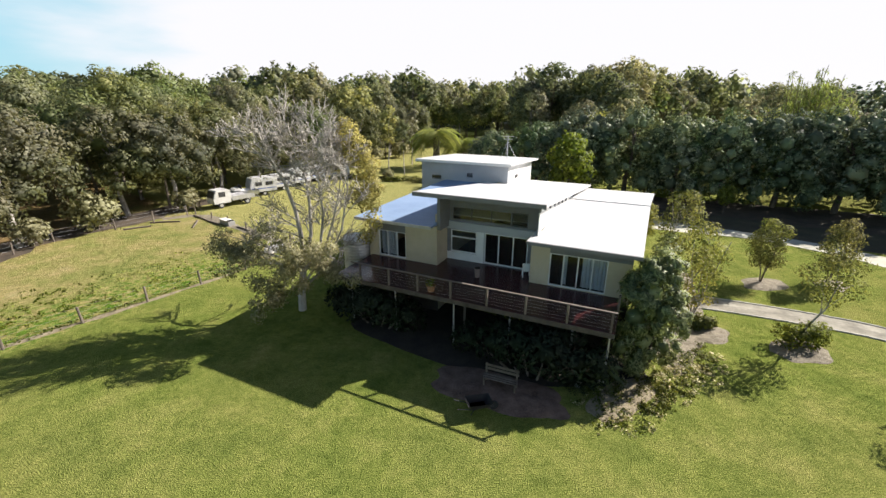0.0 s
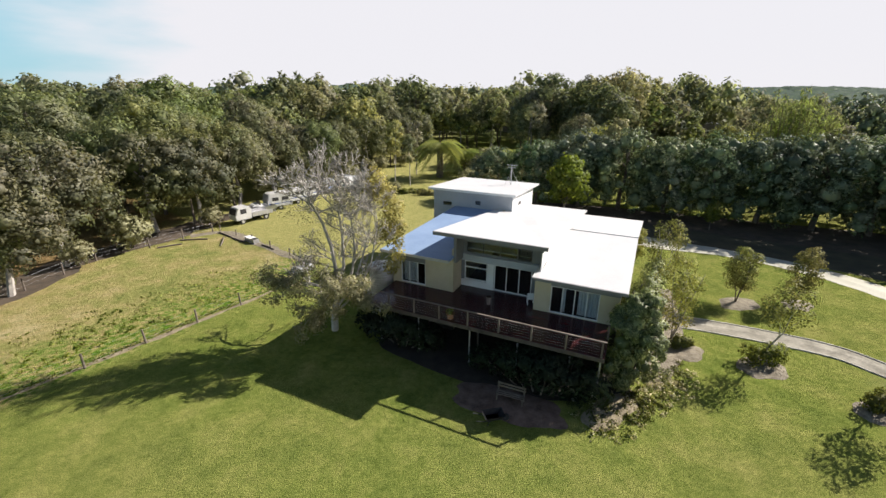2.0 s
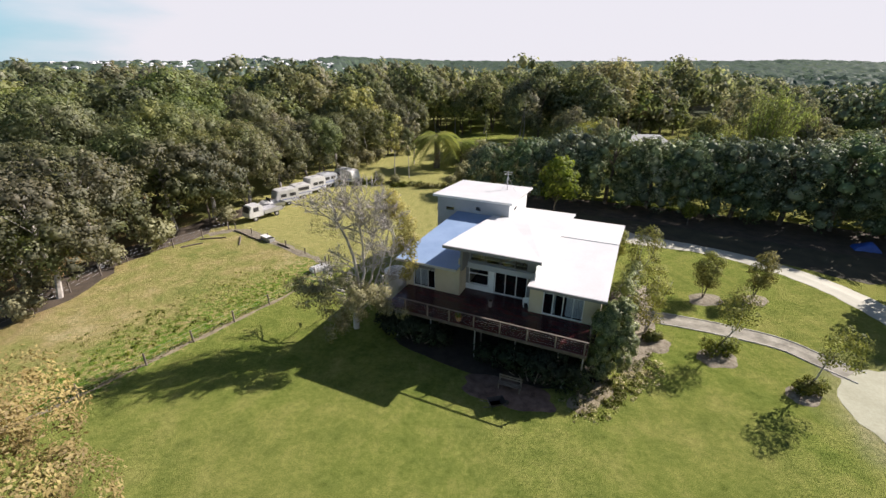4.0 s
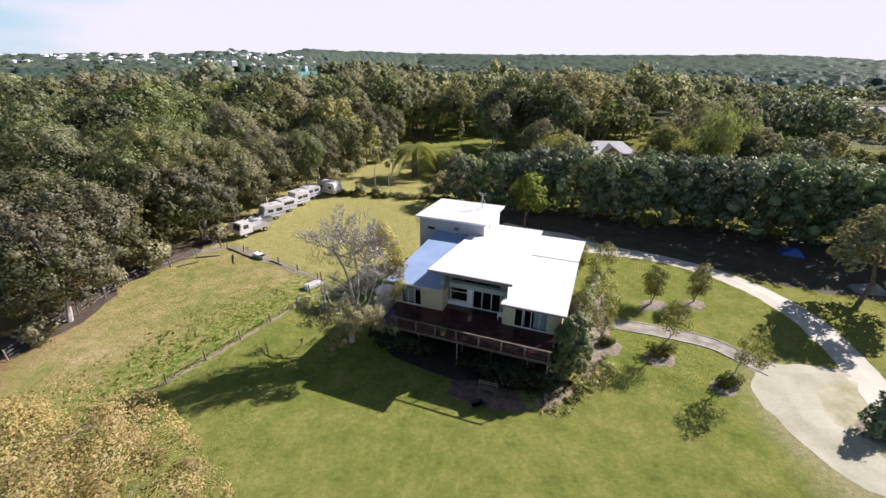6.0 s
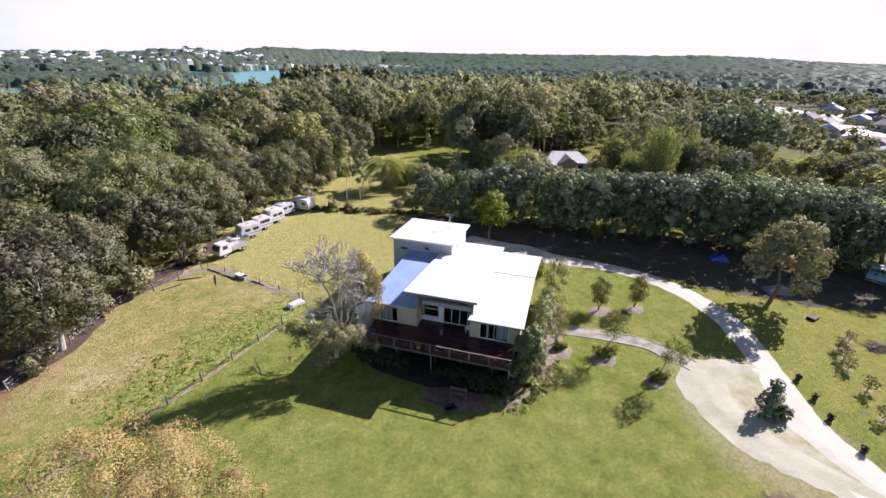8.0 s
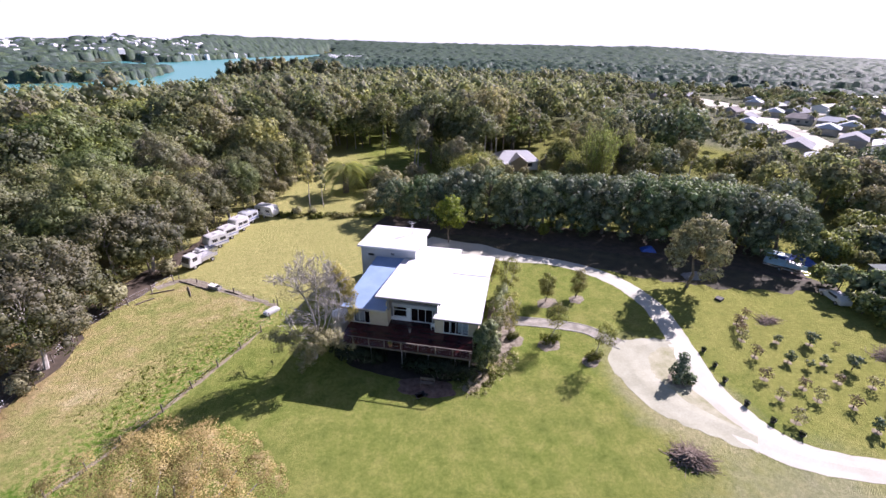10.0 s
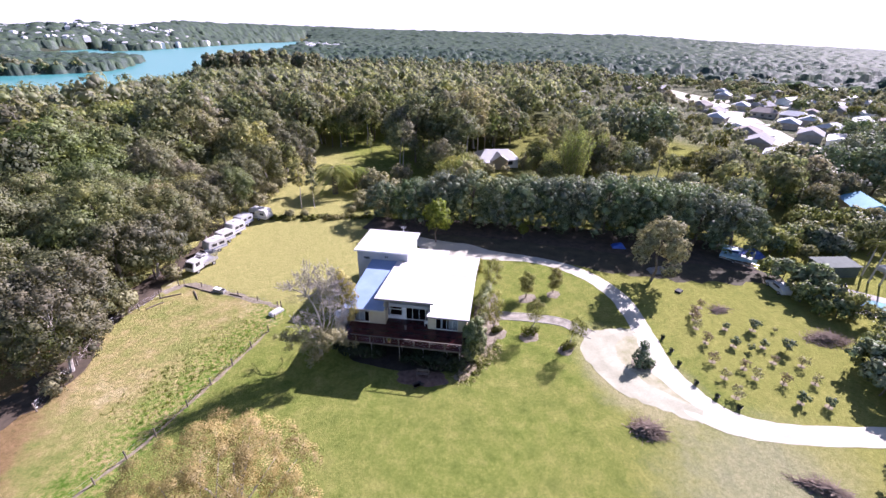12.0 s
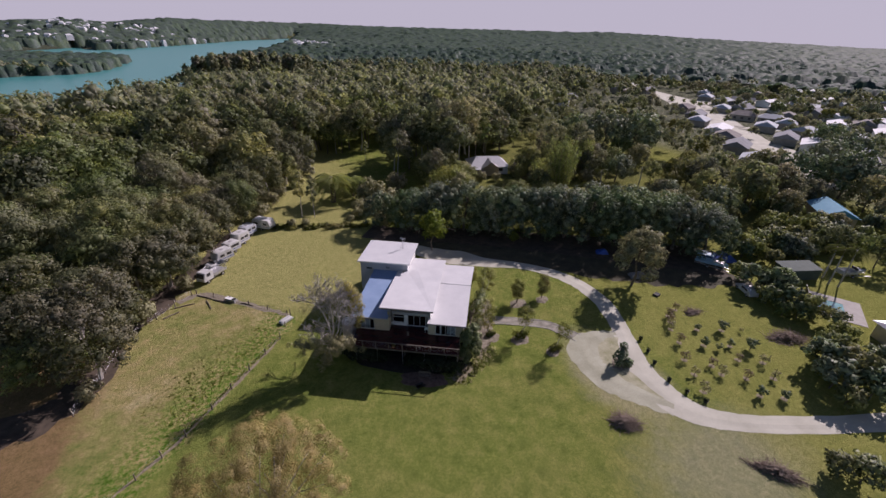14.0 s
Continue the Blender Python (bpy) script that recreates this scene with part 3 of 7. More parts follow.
def land(x, y):
    """Height of the country: flat near by, low ridges far off, sunk under the lake."""
    r = math.hypot(x, y)
    if r < 140:
        return 0.0
    if inside(x, y, LAKE):
        return 0.3 if inside(x, y, ISLAND) else -2.0
    a = math.degrees(math.atan2(x, y))
    crest = along(RIDGE, a)
    start = along(FOOT, a)
    top = start + (270 if a < 0 else 270 + min(1, a / 15) * 780)
    f = min(1.0, max(0.0, (r - start) / (top - start)))
    return f * f * (3 - 2 * f) * (crest + 4 * noise.noise((x * 0.003, y * 0.003, 0.5)))


def make_ground():
    bm = bmesh.new()
    sectors, rings = 180, [0] + [6 * 1.062 ** i for i in range(112)]
    last = None
    for r in rings:
        ring = []
        for k in range(sectors if r else 1):
            a = 2 * math.pi * k / sectors
            x, y = r * math.sin(a), r * math.cos(a)
            ring.append(bm.verts.new((x, y, land(x, y))))
        if last:
            for k in range(sectors):
                j = (k + 1) % sectors
                bm.faces.new((last[0], ring[j], ring[k]) if len(last) == 1 else (last[k], last[j], ring[j], ring[k]))
        last = ring
    bmesh.ops.recalc_face_normals(bm, faces=bm.faces)
    for f in bm.faces:
        f.smooth = True
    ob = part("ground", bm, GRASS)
    if ob.data.polygons[0].normal.z < 0:
        ob.data.flip_normals()
    return tagged(ob, "mown green lawn and drier grazed paddock, flat", "ground", kind="structure")


make_ground()
water = part("water", slab([(-1500, 90, -0.5), (300, 90, -0.5), (300, 2300, -0.5), (-1500, 2300, -0.5)], 0.2), WATER)
tagged(water, "calm blue-green lake water with wooded shores", "lake", kind="structure")


def smooth_line(points, steps=6):
    """Catmull-Rom through the control points; each may carry a width."""
    out = []
    p = [points[0], *points, points[-1]]
    for a, b, c, d in zip(p, p[1:], p[2:], p[3:]):
        for i in range(steps):
            t = i / steps
            out.append(tuple(0.5 * (2 * bb + (cc - aa) * t + (2 * aa - 5 * bb + 4 * cc - dd) * t * t + (3 * bb - aa - 3 * cc + dd) * t ** 3) for aa, bb, cc, dd in zip(a, b, c, d)))
    return out + [tuple(points[-1])]


def ribbon(points, z, rough_edge=0.1, seed=3):
    """A strip of ground along a line of (x, y, width), with uneven edges."""
    rng = random.Random(seed)
    line = smooth_line(points)
    bm = bmesh.new()
    last = None
    for i, (x, y, w) in enumerate(line):
        x0, y0, _ = line[max(i - 1, 0)]
        x1, y1, _ = line[min(i + 1, len(line) - 1)]
        k = math.hypot(x1 - x0, y1 - y0)
        nx, ny = -(y1 - y0) / k, (x1 - x0) / k
        l, r = w / 2 + rng.uniform(-rough_edge, rough_edge), w / 2 + rng.uniform(-rough_edge, rough_edge)
        row = [bm.verts.new((x + nx * l * f, y + ny * l * f, z)) for f in (1, 0.5)] + [bm.verts.new((x, y, z + 0.03))] + [bm.verts.new((x - nx * r * f, y - ny * r * f, z)) for f in (0.5, 1)]
        if last:
            for a, b, c, d in zip(last, last[1:], row[1:], row):
                bm.faces.new((a, d, c, b))
        last = row
    bmesh.ops.recalc_face_normals(bm, faces=bm.faces)
    return bm


drive = part("driveway", ribbon([(12, 53, 5), (17, 48, 7), (23, 42.8, 4), (29, 39.6, 2.6), (34, 35.4, 2.7), (37, 30, 3), (37.7, 24.2, 3.2), (36.5, 18.9, 3), (34.4, 13.5, 3.0), (32.4, 9, 3.4),
                                 (31.4, 5, 4.6), (32.2, 0.8, 4.2), (35.5, -2.4, 3.0), (43.5, -5.8, 2.6), (60, -10.5, 2.7), (110, -23, 3)], 0.02), GRAVEL)
tagged(drive, "pale sunlit gravel driveway sweeping past the house", "driveway", kind="structure")
loop = part("turning_circle", ribbon([(34.0, 15.4, 1.4), (30.4, 15.9, 2.6), (27.2, 14.6, 4.4), (25.8, 11.4, 4.2), (26.2, 8.0, 4.2), (28.4, 5.0, 4.6), (31.5, 1.5, 4.0)], 0.014, 0.22), SAND)
island = part("worn_island", ribbon([(33.6, 14.6, 1.6), (30.6, 12.4, 6.0), (29.4, 9.4, 6.0), (30.0, 5.2, 6.5), (31.6, 1.6, 4.0)], 0.006, 0.12), WORN)
tagged(island, "worn dusty turf inside the gravel loop", "turf", kind="structure")
tagged(loop, "pale gravel turning loop beside the driveway", "driveway", kind="structure")
path_bm = ribbon([(14.2, 25.3, 1.6), (18.0, 24.1, 1.6), (22.2, 22.2, 1.8), (25.0, 20.5, 1.8), (26.3, 18.6, 1.9), (27.2, 16.8, 2.2)], 0.02, 0.1)
tagged(part("garden_path", path_bm, PATH), "grey gravel garden path with stone edging", "path", kind="structure")

# ---- the house ----
HOUSE = pose(4.35, 20.3, 0, 0, 0, -25.8)
house = empty("house", HOUSE, "modern single-storey house with skillion metal roofs and cream walls", "house")
FLOOR = 3.12


def wall_with_openings(x0, x1, z0, z1, y, depth, holes):
    """A wall along x, facing -y, cut by openings (x0, x1, z0, z1)."""
    bm = bmesh.new()
    xs = sorted({x0, x1, *(h[0] for h in holes), *(h[1] for h in holes)})
    for a, b in zip(xs, xs[1:]):
        zs = [(z0, z1)]
        for h in holes:
            if h[0] <= a and b <= h[1]:
                zs = [s for lo, hi in zs for s in ((lo, min(hi, h[2])), (max(lo, h[3]), hi)) if s[1] - s[0] > 1e-4]
        for lo, hi in zs:
            box(bm, (a, y, lo), (b, y + depth, hi))
    bmesh.ops.remove_doubles(bm, verts=bm.verts, dist=1e-4)
    return bm


def glazed(parent_name, x0, x1, z0, z1, y, panes, label, curtain=(), bar=0.06, frame_mat=None):
    """A framed opening with its panes; curtain: spans of x hung behind it."""
    frame_mat = frame_mat or WHITE
    holder = part(parent_name, boxes(((x0, y, z0), (x1, y + 0.1, z0 + bar)), ((x0, y, z1 - bar), (x1, y + 0.1, z1)),
                                     ((x0, y, z0 + bar), (x0 + bar, y + 0.1, z1 - bar)), ((x1 - bar, y, z0 + bar), (x1, y + 0.1, z1 - bar))), frame_mat, house, label)
    step = (x1 - x0) / panes
    for i in range(panes):
        a, b = x0 + i * step, x0 + (i + 1) * step
        if i:
            part("mullion", boxes(((a - bar / 2, y + 0.01, z0 + bar), (a + bar / 2, y + 0.09, z1 - bar))), frame_mat, holder)
        pane = part("pane", boxes(((a + bar / 2, y + 0.045, z0 + bar), (b - bar / 2, y + 0.051, z1 - bar))), GLASS, holder)
        pane.visible_shadow = False
    for a, b in curtain:
        bm = bmesh.new()
        count = max(6, int((b - a) / 0.06))
        top = [bm.verts.new((a + (b - a) * i / count, y + 0.22 + 0.05 * math.sin(i * 1.9), z1 - 0.05)) for i in range(count + 1)]
        low = [bm.verts.new((v.co.x, v.co.y, z0 + 0.08)) for v in top]
        for i in range(count):
            bm.faces.new((top[i], low[i], low[i + 1], top[i + 1]))
        part("curtain", bm, CURTAIN, holder, "pale hanging curtain")
    return holder


LOW_Z = 5.78


def main_z(y):
    return 7.70 - 0.125 * (y + 0.2)


# left wing
part("wall", wall_with_openings(-10.4, -5.55, 0.0, 5.5, 0.65, 0.2, [(-9.7, -7.7, FLOOR + 0.03, 4.85)]), CREAM, house, "cream rendered front wall of the left wing")
part("wall", boxes(((-10.4, 0.852, 0), (-10.2, 12.4, 5.55))), CREAM, house)
part("wall", boxes(((-5.75, 0.852, 0), (-5.55, 12.4, 6.2))), CREAM, house)
part("cladding", boxes(((-9.7, 0.625, 4.86), (-7.7, 0.648, 5.45))), GREY, house, "grey panel above the sliding door")
glazed("sliding_door", -9.7, -7.7, FLOOR + 0.03, 4.85, 0.70, 3, "white-framed sliding glass door with striped curtains", [(-9.6, -8.4)])
part("wall", boxes(((-5.548, 0.70, 5.3), (-5.35, 2.05, 7.35))), GREY, house, "charcoal side wall of the recess")
# right wing
part("wall", wall_with_openings(0.1, 5.1, 0.0, 5.55, 0.6, 0.2, [(1.1, 4.0, FLOOR + 0.03, 4.98)]), CREAM, house, "cream rendered front wall of the right wing")
part("wall", boxes(((4.9, 0.802, 0), (5.1, 15.2, 5.35))), CREAM, house)
part("wall", boxes(((0.1, 0.802, 0), (0.3, 11.4, 5.6))), WHITE, house)
part("wall", boxes(((0.3, 15.0, 0), (4.9, 15.2, 5.35))), CREAM, house)
part("cladding", boxes(((1.1, 0.575, 4.99), (5.1, 0.598, 5.5))), GREY, house, "grey panel above the sliding door")
glazed("sliding_door", 1.1, 4.0, FLOOR + 0.03, 4.98, 0.65, 4, "white-framed sliding glass door, pale curtain drawn", [(1.75, 2.0), (2.75, 3.95)])
# recessed living room between the wings
part("wall", wall_with_openings(-5.548, 0.1, 0.0, 7.25, 2.1, 0.2, [(-5.3, -3.6, 3.62, 5.05), (-3.1, -0.45, FLOOR + 0.03, 5.08), (-5.2, -0.55, 5.68, 6.5)]), GREY, house, "charcoal recessed wall under the high roof")
part("cladding", boxes(((-5.54, 2.07, FLOOR), (-3.12, 2.098, 3.6)), ((-3.58, 2.07, 3.602), (-3.12, 2.098, 5.1))), WHITE, house, "white panel round the kitchen window")
part("beam", boxes(((-5.54, 1.90, 5.14), (0.09, 2.097, 5.6))), PALE_GREY, house, "grey beam above the doors")
glazed("sliding_door", -3.1, -0.45, FLOOR + 0.03, 5.08, 2.12, 3, "white-framed three-panel sliding glass door")
win = glazed("window", -5.3, -3.6, 3.62, 5.05, 2.12, 1, "white-framed kitchen window, half open")
part("mullion", boxes(((-5.24, 2.13, 4.55), (-3.66, 2.2, 4.62))), WHITE, win)
part("sill", boxes(((-5.36, 2.0, 3.55), (-3.54, 2.115, 3.615))), WHITE, win)
glazed("clerestory_window", -5.2, -1.5, 5.68, 6.5, 2.12, 3, "high grey-framed clerestory window", frame_mat=GREY, bar=0.05)
louvre = glazed("louvre_window", -1.5, -0.55, 5.68, 6.5, 2.12, 1, "dark louvre window", frame_mat=DARK)
for i in range(7):
    part("slat", boxes(((-1.43, 2.08, 5.76 + i * 0.1), (-0.62, 2.115, 5.79 + i * 0.1))), DARK, louvre)
part("wall", boxes(((0.302, 0.85, 5.55), (0.42, 11.2, 6.0))), WHITE, house)
for i in range(7):
    y = 0.3 + i * 1.25
    part("bracket", boxes(((0.424, y, main_z(y) - 0.52), (0.52, y + 0.12, main_z(y) - 0.2))), GREY, house, "grey rafter end under the high roof")
bm = bmesh.new()
for y0, y1 in ((0.6, 11.0),):
    vs = [bm.verts.new(c) for c in ((0.36, y0, 5.6), (0.36, y1, 5.6), (0.36, y1, main_z(y1) - 0.2), (0.36, y0, main_z(y0) - 0.2))]
    face = bm.faces.new(vs)
    out = bmesh.ops.extrude_face_region(bm, geom=[face])
    bmesh.ops.translate(bm, verts=[v for v in out["geom"] if isinstance(v, bmesh.types.BMVert)], vec=(0.06, 0, 0))
part("cladding", bm, WHITE, house, "white gusset wall between the two roofs")
bm = bmesh.new()
vs = [bm.verts.new(c) for c in ((-5.7, 2.3, 5.6), (-5.7, 12.3, 5.6), (-5.7, 12.3, main_z(12.3) - 0.2), (-5.7, 2.3, main_z(2.3) - 0.2))]
face = bm.faces.new(vs)
out = bmesh.ops.extrude_face_region(bm, geom=[face])
bmesh.ops.translate(bm, verts=[v for v in out["geom"] if isinstance(v, bmesh.types.BMVert)], vec=(0.12, 0, 0))
part("cladding", bm, PALE_GREY, house, "grey gusset wall above the lower roof")
# near-black panels below the floor carry the undercroft's shade in their colour
for lo, hi in (((-10.43, 0.62), (-5.5, 0.648)), ((-10.43, 0.65), (-10.402, 12.4)), ((0.07, 0.57), (5.13, 0.598)), ((5.102, 0.6), (5.13, 15.2)), ((-5.498, 2.07), (0.068, 2.098))):
    part("undercroft_panel", boxes(((lo[0], lo[1], -0.05), (hi[0], hi[1], FLOOR - 0.32))), UNDERCROFT, house, "near-black panel below the floor, coloured as undercroft shade")
# rear block
part("wall", wall_with_openings(-12.9, -5.0, 0.0, 7.45, 12.4, 0.2, [(-11.9, -11.0, 6.05, 6.4), (-8.55, -8.05, 6.4, 6.75)]), PALE_GREY, house, "pale grey upper storey wall")
part("wall", boxes(((-12.9, 12.602, 0), (-12.7, 20.0, 7.35))), PALE_GREY, house)
part("wall", wall_with_openings(-12.7, -5.0, 0.0, 7.2, 19.8, 0.2, []), PALE_GREY, house)
part("wall", boxes(((-5.2, 12.602, 0), (-5.0, 19.798, 7.35))), WHITE, house, "white side wall of the rear block, lighter than its grey front")
for x0, x1, z0, z1 in ((-11.9, -11.0, 6.05, 6.4), (-8.55, -8.05, 6.4, 6.75)):
    glazed("window", x0, x1, z0, z1, 12.44, 1, "small dark high window", bar=0.04, frame_mat=DARK)
part("window", boxes(((-4.998, 14.4, 6.25), (-4.97, 15.3, 6.55))), DARK, house, "small dark side window")
part("wall", boxes(((-5.0, 16.8, 0), (0.3, 17.0, 5.25))), CREAM, house)
part("wall", boxes(((0.3, 15.202, 0), (0.5, 17.0, 5.2))), CREAM, house)
part("floor_slab", boxes(((-10.2, 0.86, FLOOR - 0.25), (-5.76, 12.39, FLOOR)), ((-5.54, 2.31, FLOOR - 0.25), (0.09, 12.3, FLOOR)), ((0.31, 0.81, FLOOR - 0.25), (4.89, 14.9, FLOOR))), DECK_WOOD, house)
part("ceiling_panel", boxes(((-5.5, 2.31, 5.9), (0.05, 12.3, 5.95))), WHITE, house)


def roof(name, corners, thick, mat, label):
    """Metal roof with a fascia gutter and folded ribs along its fall (y)."""
    ob = part(name, slab(corners, thick), mat, house, label)
    return ob


roof("roof", [(-6.6, -0.22, main_z(-0.22)), (0.87, -0.22, main_z(-0.22)), (0.87, 18.0, main_z(16.6)), (-4.95, 18.0, main_z(16.6)), (-4.95, 12.35, main_z(12.35)), (-6.6, 12.35, main_z(12.35))], 0.16, ROOF, "high white skillion roof")
part("fascia", boxes(((-6.62, -0.30, main_z(-0.22) - 0.24), (0.89, -0.224, main_z(-0.22) - 0.01))), GREY, house, "grey fascia gutter")
roof("roof", [(0.08, -0.38, LOW_Z), (5.45, -0.38, LOW_Z), (5.62, 10.0, LOW_Z + 0.14), (0.08, 10.0, LOW_Z + 0.14)], 0.12, ROOF, "low white roof of the right wing")
roof("roof", [(0.08, 9.85, LOW_Z + 0.19), (5.62, 9.85, LOW_Z + 0.19), (5.9, 16.7, LOW_Z - 0.28), (0.08, 16.7, LOW_Z - 0.28)], 0.05, ROOF, "raised rear section of the low white roof")
part("fascia", boxes(((0.06, -0.46, LOW_Z - 0.18), (5.47, -0.384, LOW_Z - 0.01))), GREY, house, "grey fascia gutter")
roof("roof", [(-10.9, -0.05, 5.72), (-5.56, -0.05, 5.72), (-5.56, 12.38, 6.05), (-10.6, 12.38, 6.05)], 0.12, BLUE_ROOF, "low blue-grey galvanised roof")
part("fascia", boxes(((-10.92, -0.13, 5.54), (-5.56, -0.054, 5.71))), STEEL, house, "pale metal gutter")
roof("roof", [(-13.2, 11.9, 7.78), (-4.6, 11.9, 7.78), (-4.5, 20.5, 7.3), (-13.2, 20.5, 7.3)], 0.16, ROOF, "white skillion roof of the rear block")
part("fascia", boxes(((-13.22, 11.82, 7.56), (-4.58, 11.896, 7.77))), WHITE, house, "pale fascia gutter")

# ---- the deck ----
deck = empty("deck", HOUSE, "dark red-brown timber deck on posts with a wire railing", "deck")
DX0, DX1, DY0 = -10.2, 4.8, -3.15
y = DY0
while y < 2.05:
    x_lo, x_hi = DX0, DX1
    if y > 0.5:
        x_lo, x_hi = -5.52, 0.07
    part("board", boxes(((x_lo, y, FLOOR - 0.03), (x_hi, min(y + 0.134, 2.06), FLOOR)), bevel=0.004), DECK_WOOD, deck)
    y += 0.14
part("beam", boxes(((DX0, DY0 - 0.05, FLOOR - 0.24), (DX1, DY0 - 0.004, FLOOR - 0.01))), DARK_TIMBER, deck, "weathered timber edge beam")
part("beam", boxes(((DX0, -1.0, FLOOR - 0.25), (DX1, -0.9, FLOOR - 0.04))), GREY_WOOD, deck)
for x in (DX0, DX1 - 0.05):
    part("beam", boxes(((x, DY0, FLOOR - 0.26), (x + 0.05, 0.6, FLOOR - 0.034))), GREY_WOOD, deck)
RAIL_X = [-8.4, -6.55, -4.8, -2.92, -1.0, 0.9, 2.78, 4.62]
for x in RAIL_X:
    part("rail_post", boxes(((x - 0.045, DY0 + 0.0, FLOOR), (x + 0.045, DY0 + 0.09, FLOOR + 0.93)), bevel=0.008), GREY_WOOD, deck)
part("handrail", boxes(((-9.0, DY0 - 0.02, FLOOR + 0.935), (DX1, DY0 + 0.11, FLOOR + 0.975)), bevel=0.008), GREY_WOOD, deck, "weathered timber handrail")
for k in range(5):
    bm = bmesh.new()
    z = FLOOR + 0.14 + k * 0.16
    tube(bm, [(-9.0, DY0 + 0.045, z), (DX1, DY0 + 0.045, z)], 0.0022, 0.0022, 4)
    part("wire", bm, STEEL, deck)
for y in (-1.2,):
    part("rail_post", boxes(((DX1 - 0.09, y, FLOOR), (DX1, y + 0.09, FLOOR + 0.93))), GREY_WOOD, deck)
for x in (-9.6, -6.6, -3.02, 0.0, 3.0, 4.6):
    bm = bmesh.new()
    cylinder(bm, (x, -2.45, -0.1), 0.05, FLOOR - 0.16, 10)
    part("post", bm, STEEL, deck, "galvanised steel post")
    part("post", boxes(((x - 0.06, -0.99, -0.1), (x + 0.06, -0.91, FLOOR - 0.25))), GREY_WOOD, deck)


# ---- trees ----
EDGE = [(-60, -44), (0, -42), (10, -41.5), (20, -40), (35, -39), (37.5, -47), (43, -46), (45.5, -37), (50, -33.5), (58, -29), (68, -23), (80, -18.5), (95, -13.5), (110, -8.5), (122, -4), (133, 2), (142, 14), (150, 30), (400, 60)]


def edge_x(y):
    for (y0, x0), (y1, x1) in zip(EDGE, EDGE[1:]):
        if y0 <= y <= y1:
            return x0 + (x1 - x0) * (y - y0) / (y1 - y0)
    return -44.0


def on_street(x, y, width):
    """Near the open town street that runs away behind the gardens."""
    return 135 < x < 300 and abs((y - 87) - 1.5 * (x - 173)) < width


def wooded(x, y):
    """Where the woods stand round the property."""
    r = math.hypot(x, y)
    if r > 130 and inside(x, y, LAKE):
        return 0.0
    if on_street(x, y, 40):
        return 0.06
    if y > 27 + 1.5 * min(14.0, max(0.0, -41 - x)) and x < edge_x(y):
        return 1.0
    if x < -30:
        return 0.0 if y < 130 else 0.9
    if 84 < x < 135 and 22 < y < 46:
        return 0.12
    if y < 60:
        if x > 62 and y > 34:
            return 0.8
        if x > 92 and y < 34 and r < 140:
            return 0.7
        return 0.0 if r < 140 else 0.5
    if math.hypot(x - 51, y - 101) < 11 or (abs(x - 36 - (y - 62) * 0.38) < 7 and 66 < y < 100) or (58 < x < 84 and 58 < y < 74):
        return 0.0
    if x < 26 and y < 133:
        return 0.0
    if 0 < (x - 14) * 0.9 + (y - 125) * 0.437 < 34 and abs((y - 125) * 0.9 - (x - 14) * 0.437) < 8.5:
        return 0.0
    if 0 < (x - 51) * 0.9 + (y - 100) * 0.437 < 36 and abs((y - 100) * 0.9 - (x - 51) * 0.437) < 9:
        return 0.0
    if r > 335:
        return 0.0
    town = x > 120 and -0.2 < (y - 40) / max(x - 60, 1) < 1.35 and r < 620
    if town:
        return 0.4
    if 76 < x < 130 and 60 < y < 96:
        return 0.35
    return 0.7 if x > 30 and y < 0.9 * x + 60 else 0.9


def forest_kind(seed, count, size):
    return [Kind("forest_tree", seed + i, h, rad, base, lobes, count, size, WOOD_GUM if i in (0, 3) else FOREST, BARK, 0.22, lobe_size=ls, dome=dome, loose=0.28, sky=0.25, slim=0.55, core_size=0.42)
            for i, (h, rad, base, lobes, ls, dome) in enumerate([(13.2, 6.2, 3.0, 22, 0.31, 1.0), (14.6, 5.6, 4.0, 19, 0.33, 1.0), (12, 6.6, 2.2, 24, 0.29, 1.1), (15.5, 5.2, 5.0, 17, 0.35, 1.05), (13, 7.0, 3.2, 26, 0.28, 0.9)])]


def wood_scale(x, y):
    """How tall the wood grows: low by the lake and among the gardens, tall beyond the meadow."""
    if x > 30 and y < 0.9 * x + 60:
        return rng.uniform(0.45, 0.75)
    bearing, away = math.degrees(math.atan2(x, y)), math.hypot(x, y)
    if away > 105 and -29 < bearing < -15:
        return rng.uniform(1.15, 1.42) if away < 172 else rng.uniform(0.8, 1.0)
    if away > 105 and bearing <= -29:
        return rng.uniform(1.1, 1.36) if away < 205 else rng.uniform(0.8, 1.0)
    return rng.uniform(1.05, 1.4) if y > 95 and x > -26 else rng.uniform(0.72, 1.12)


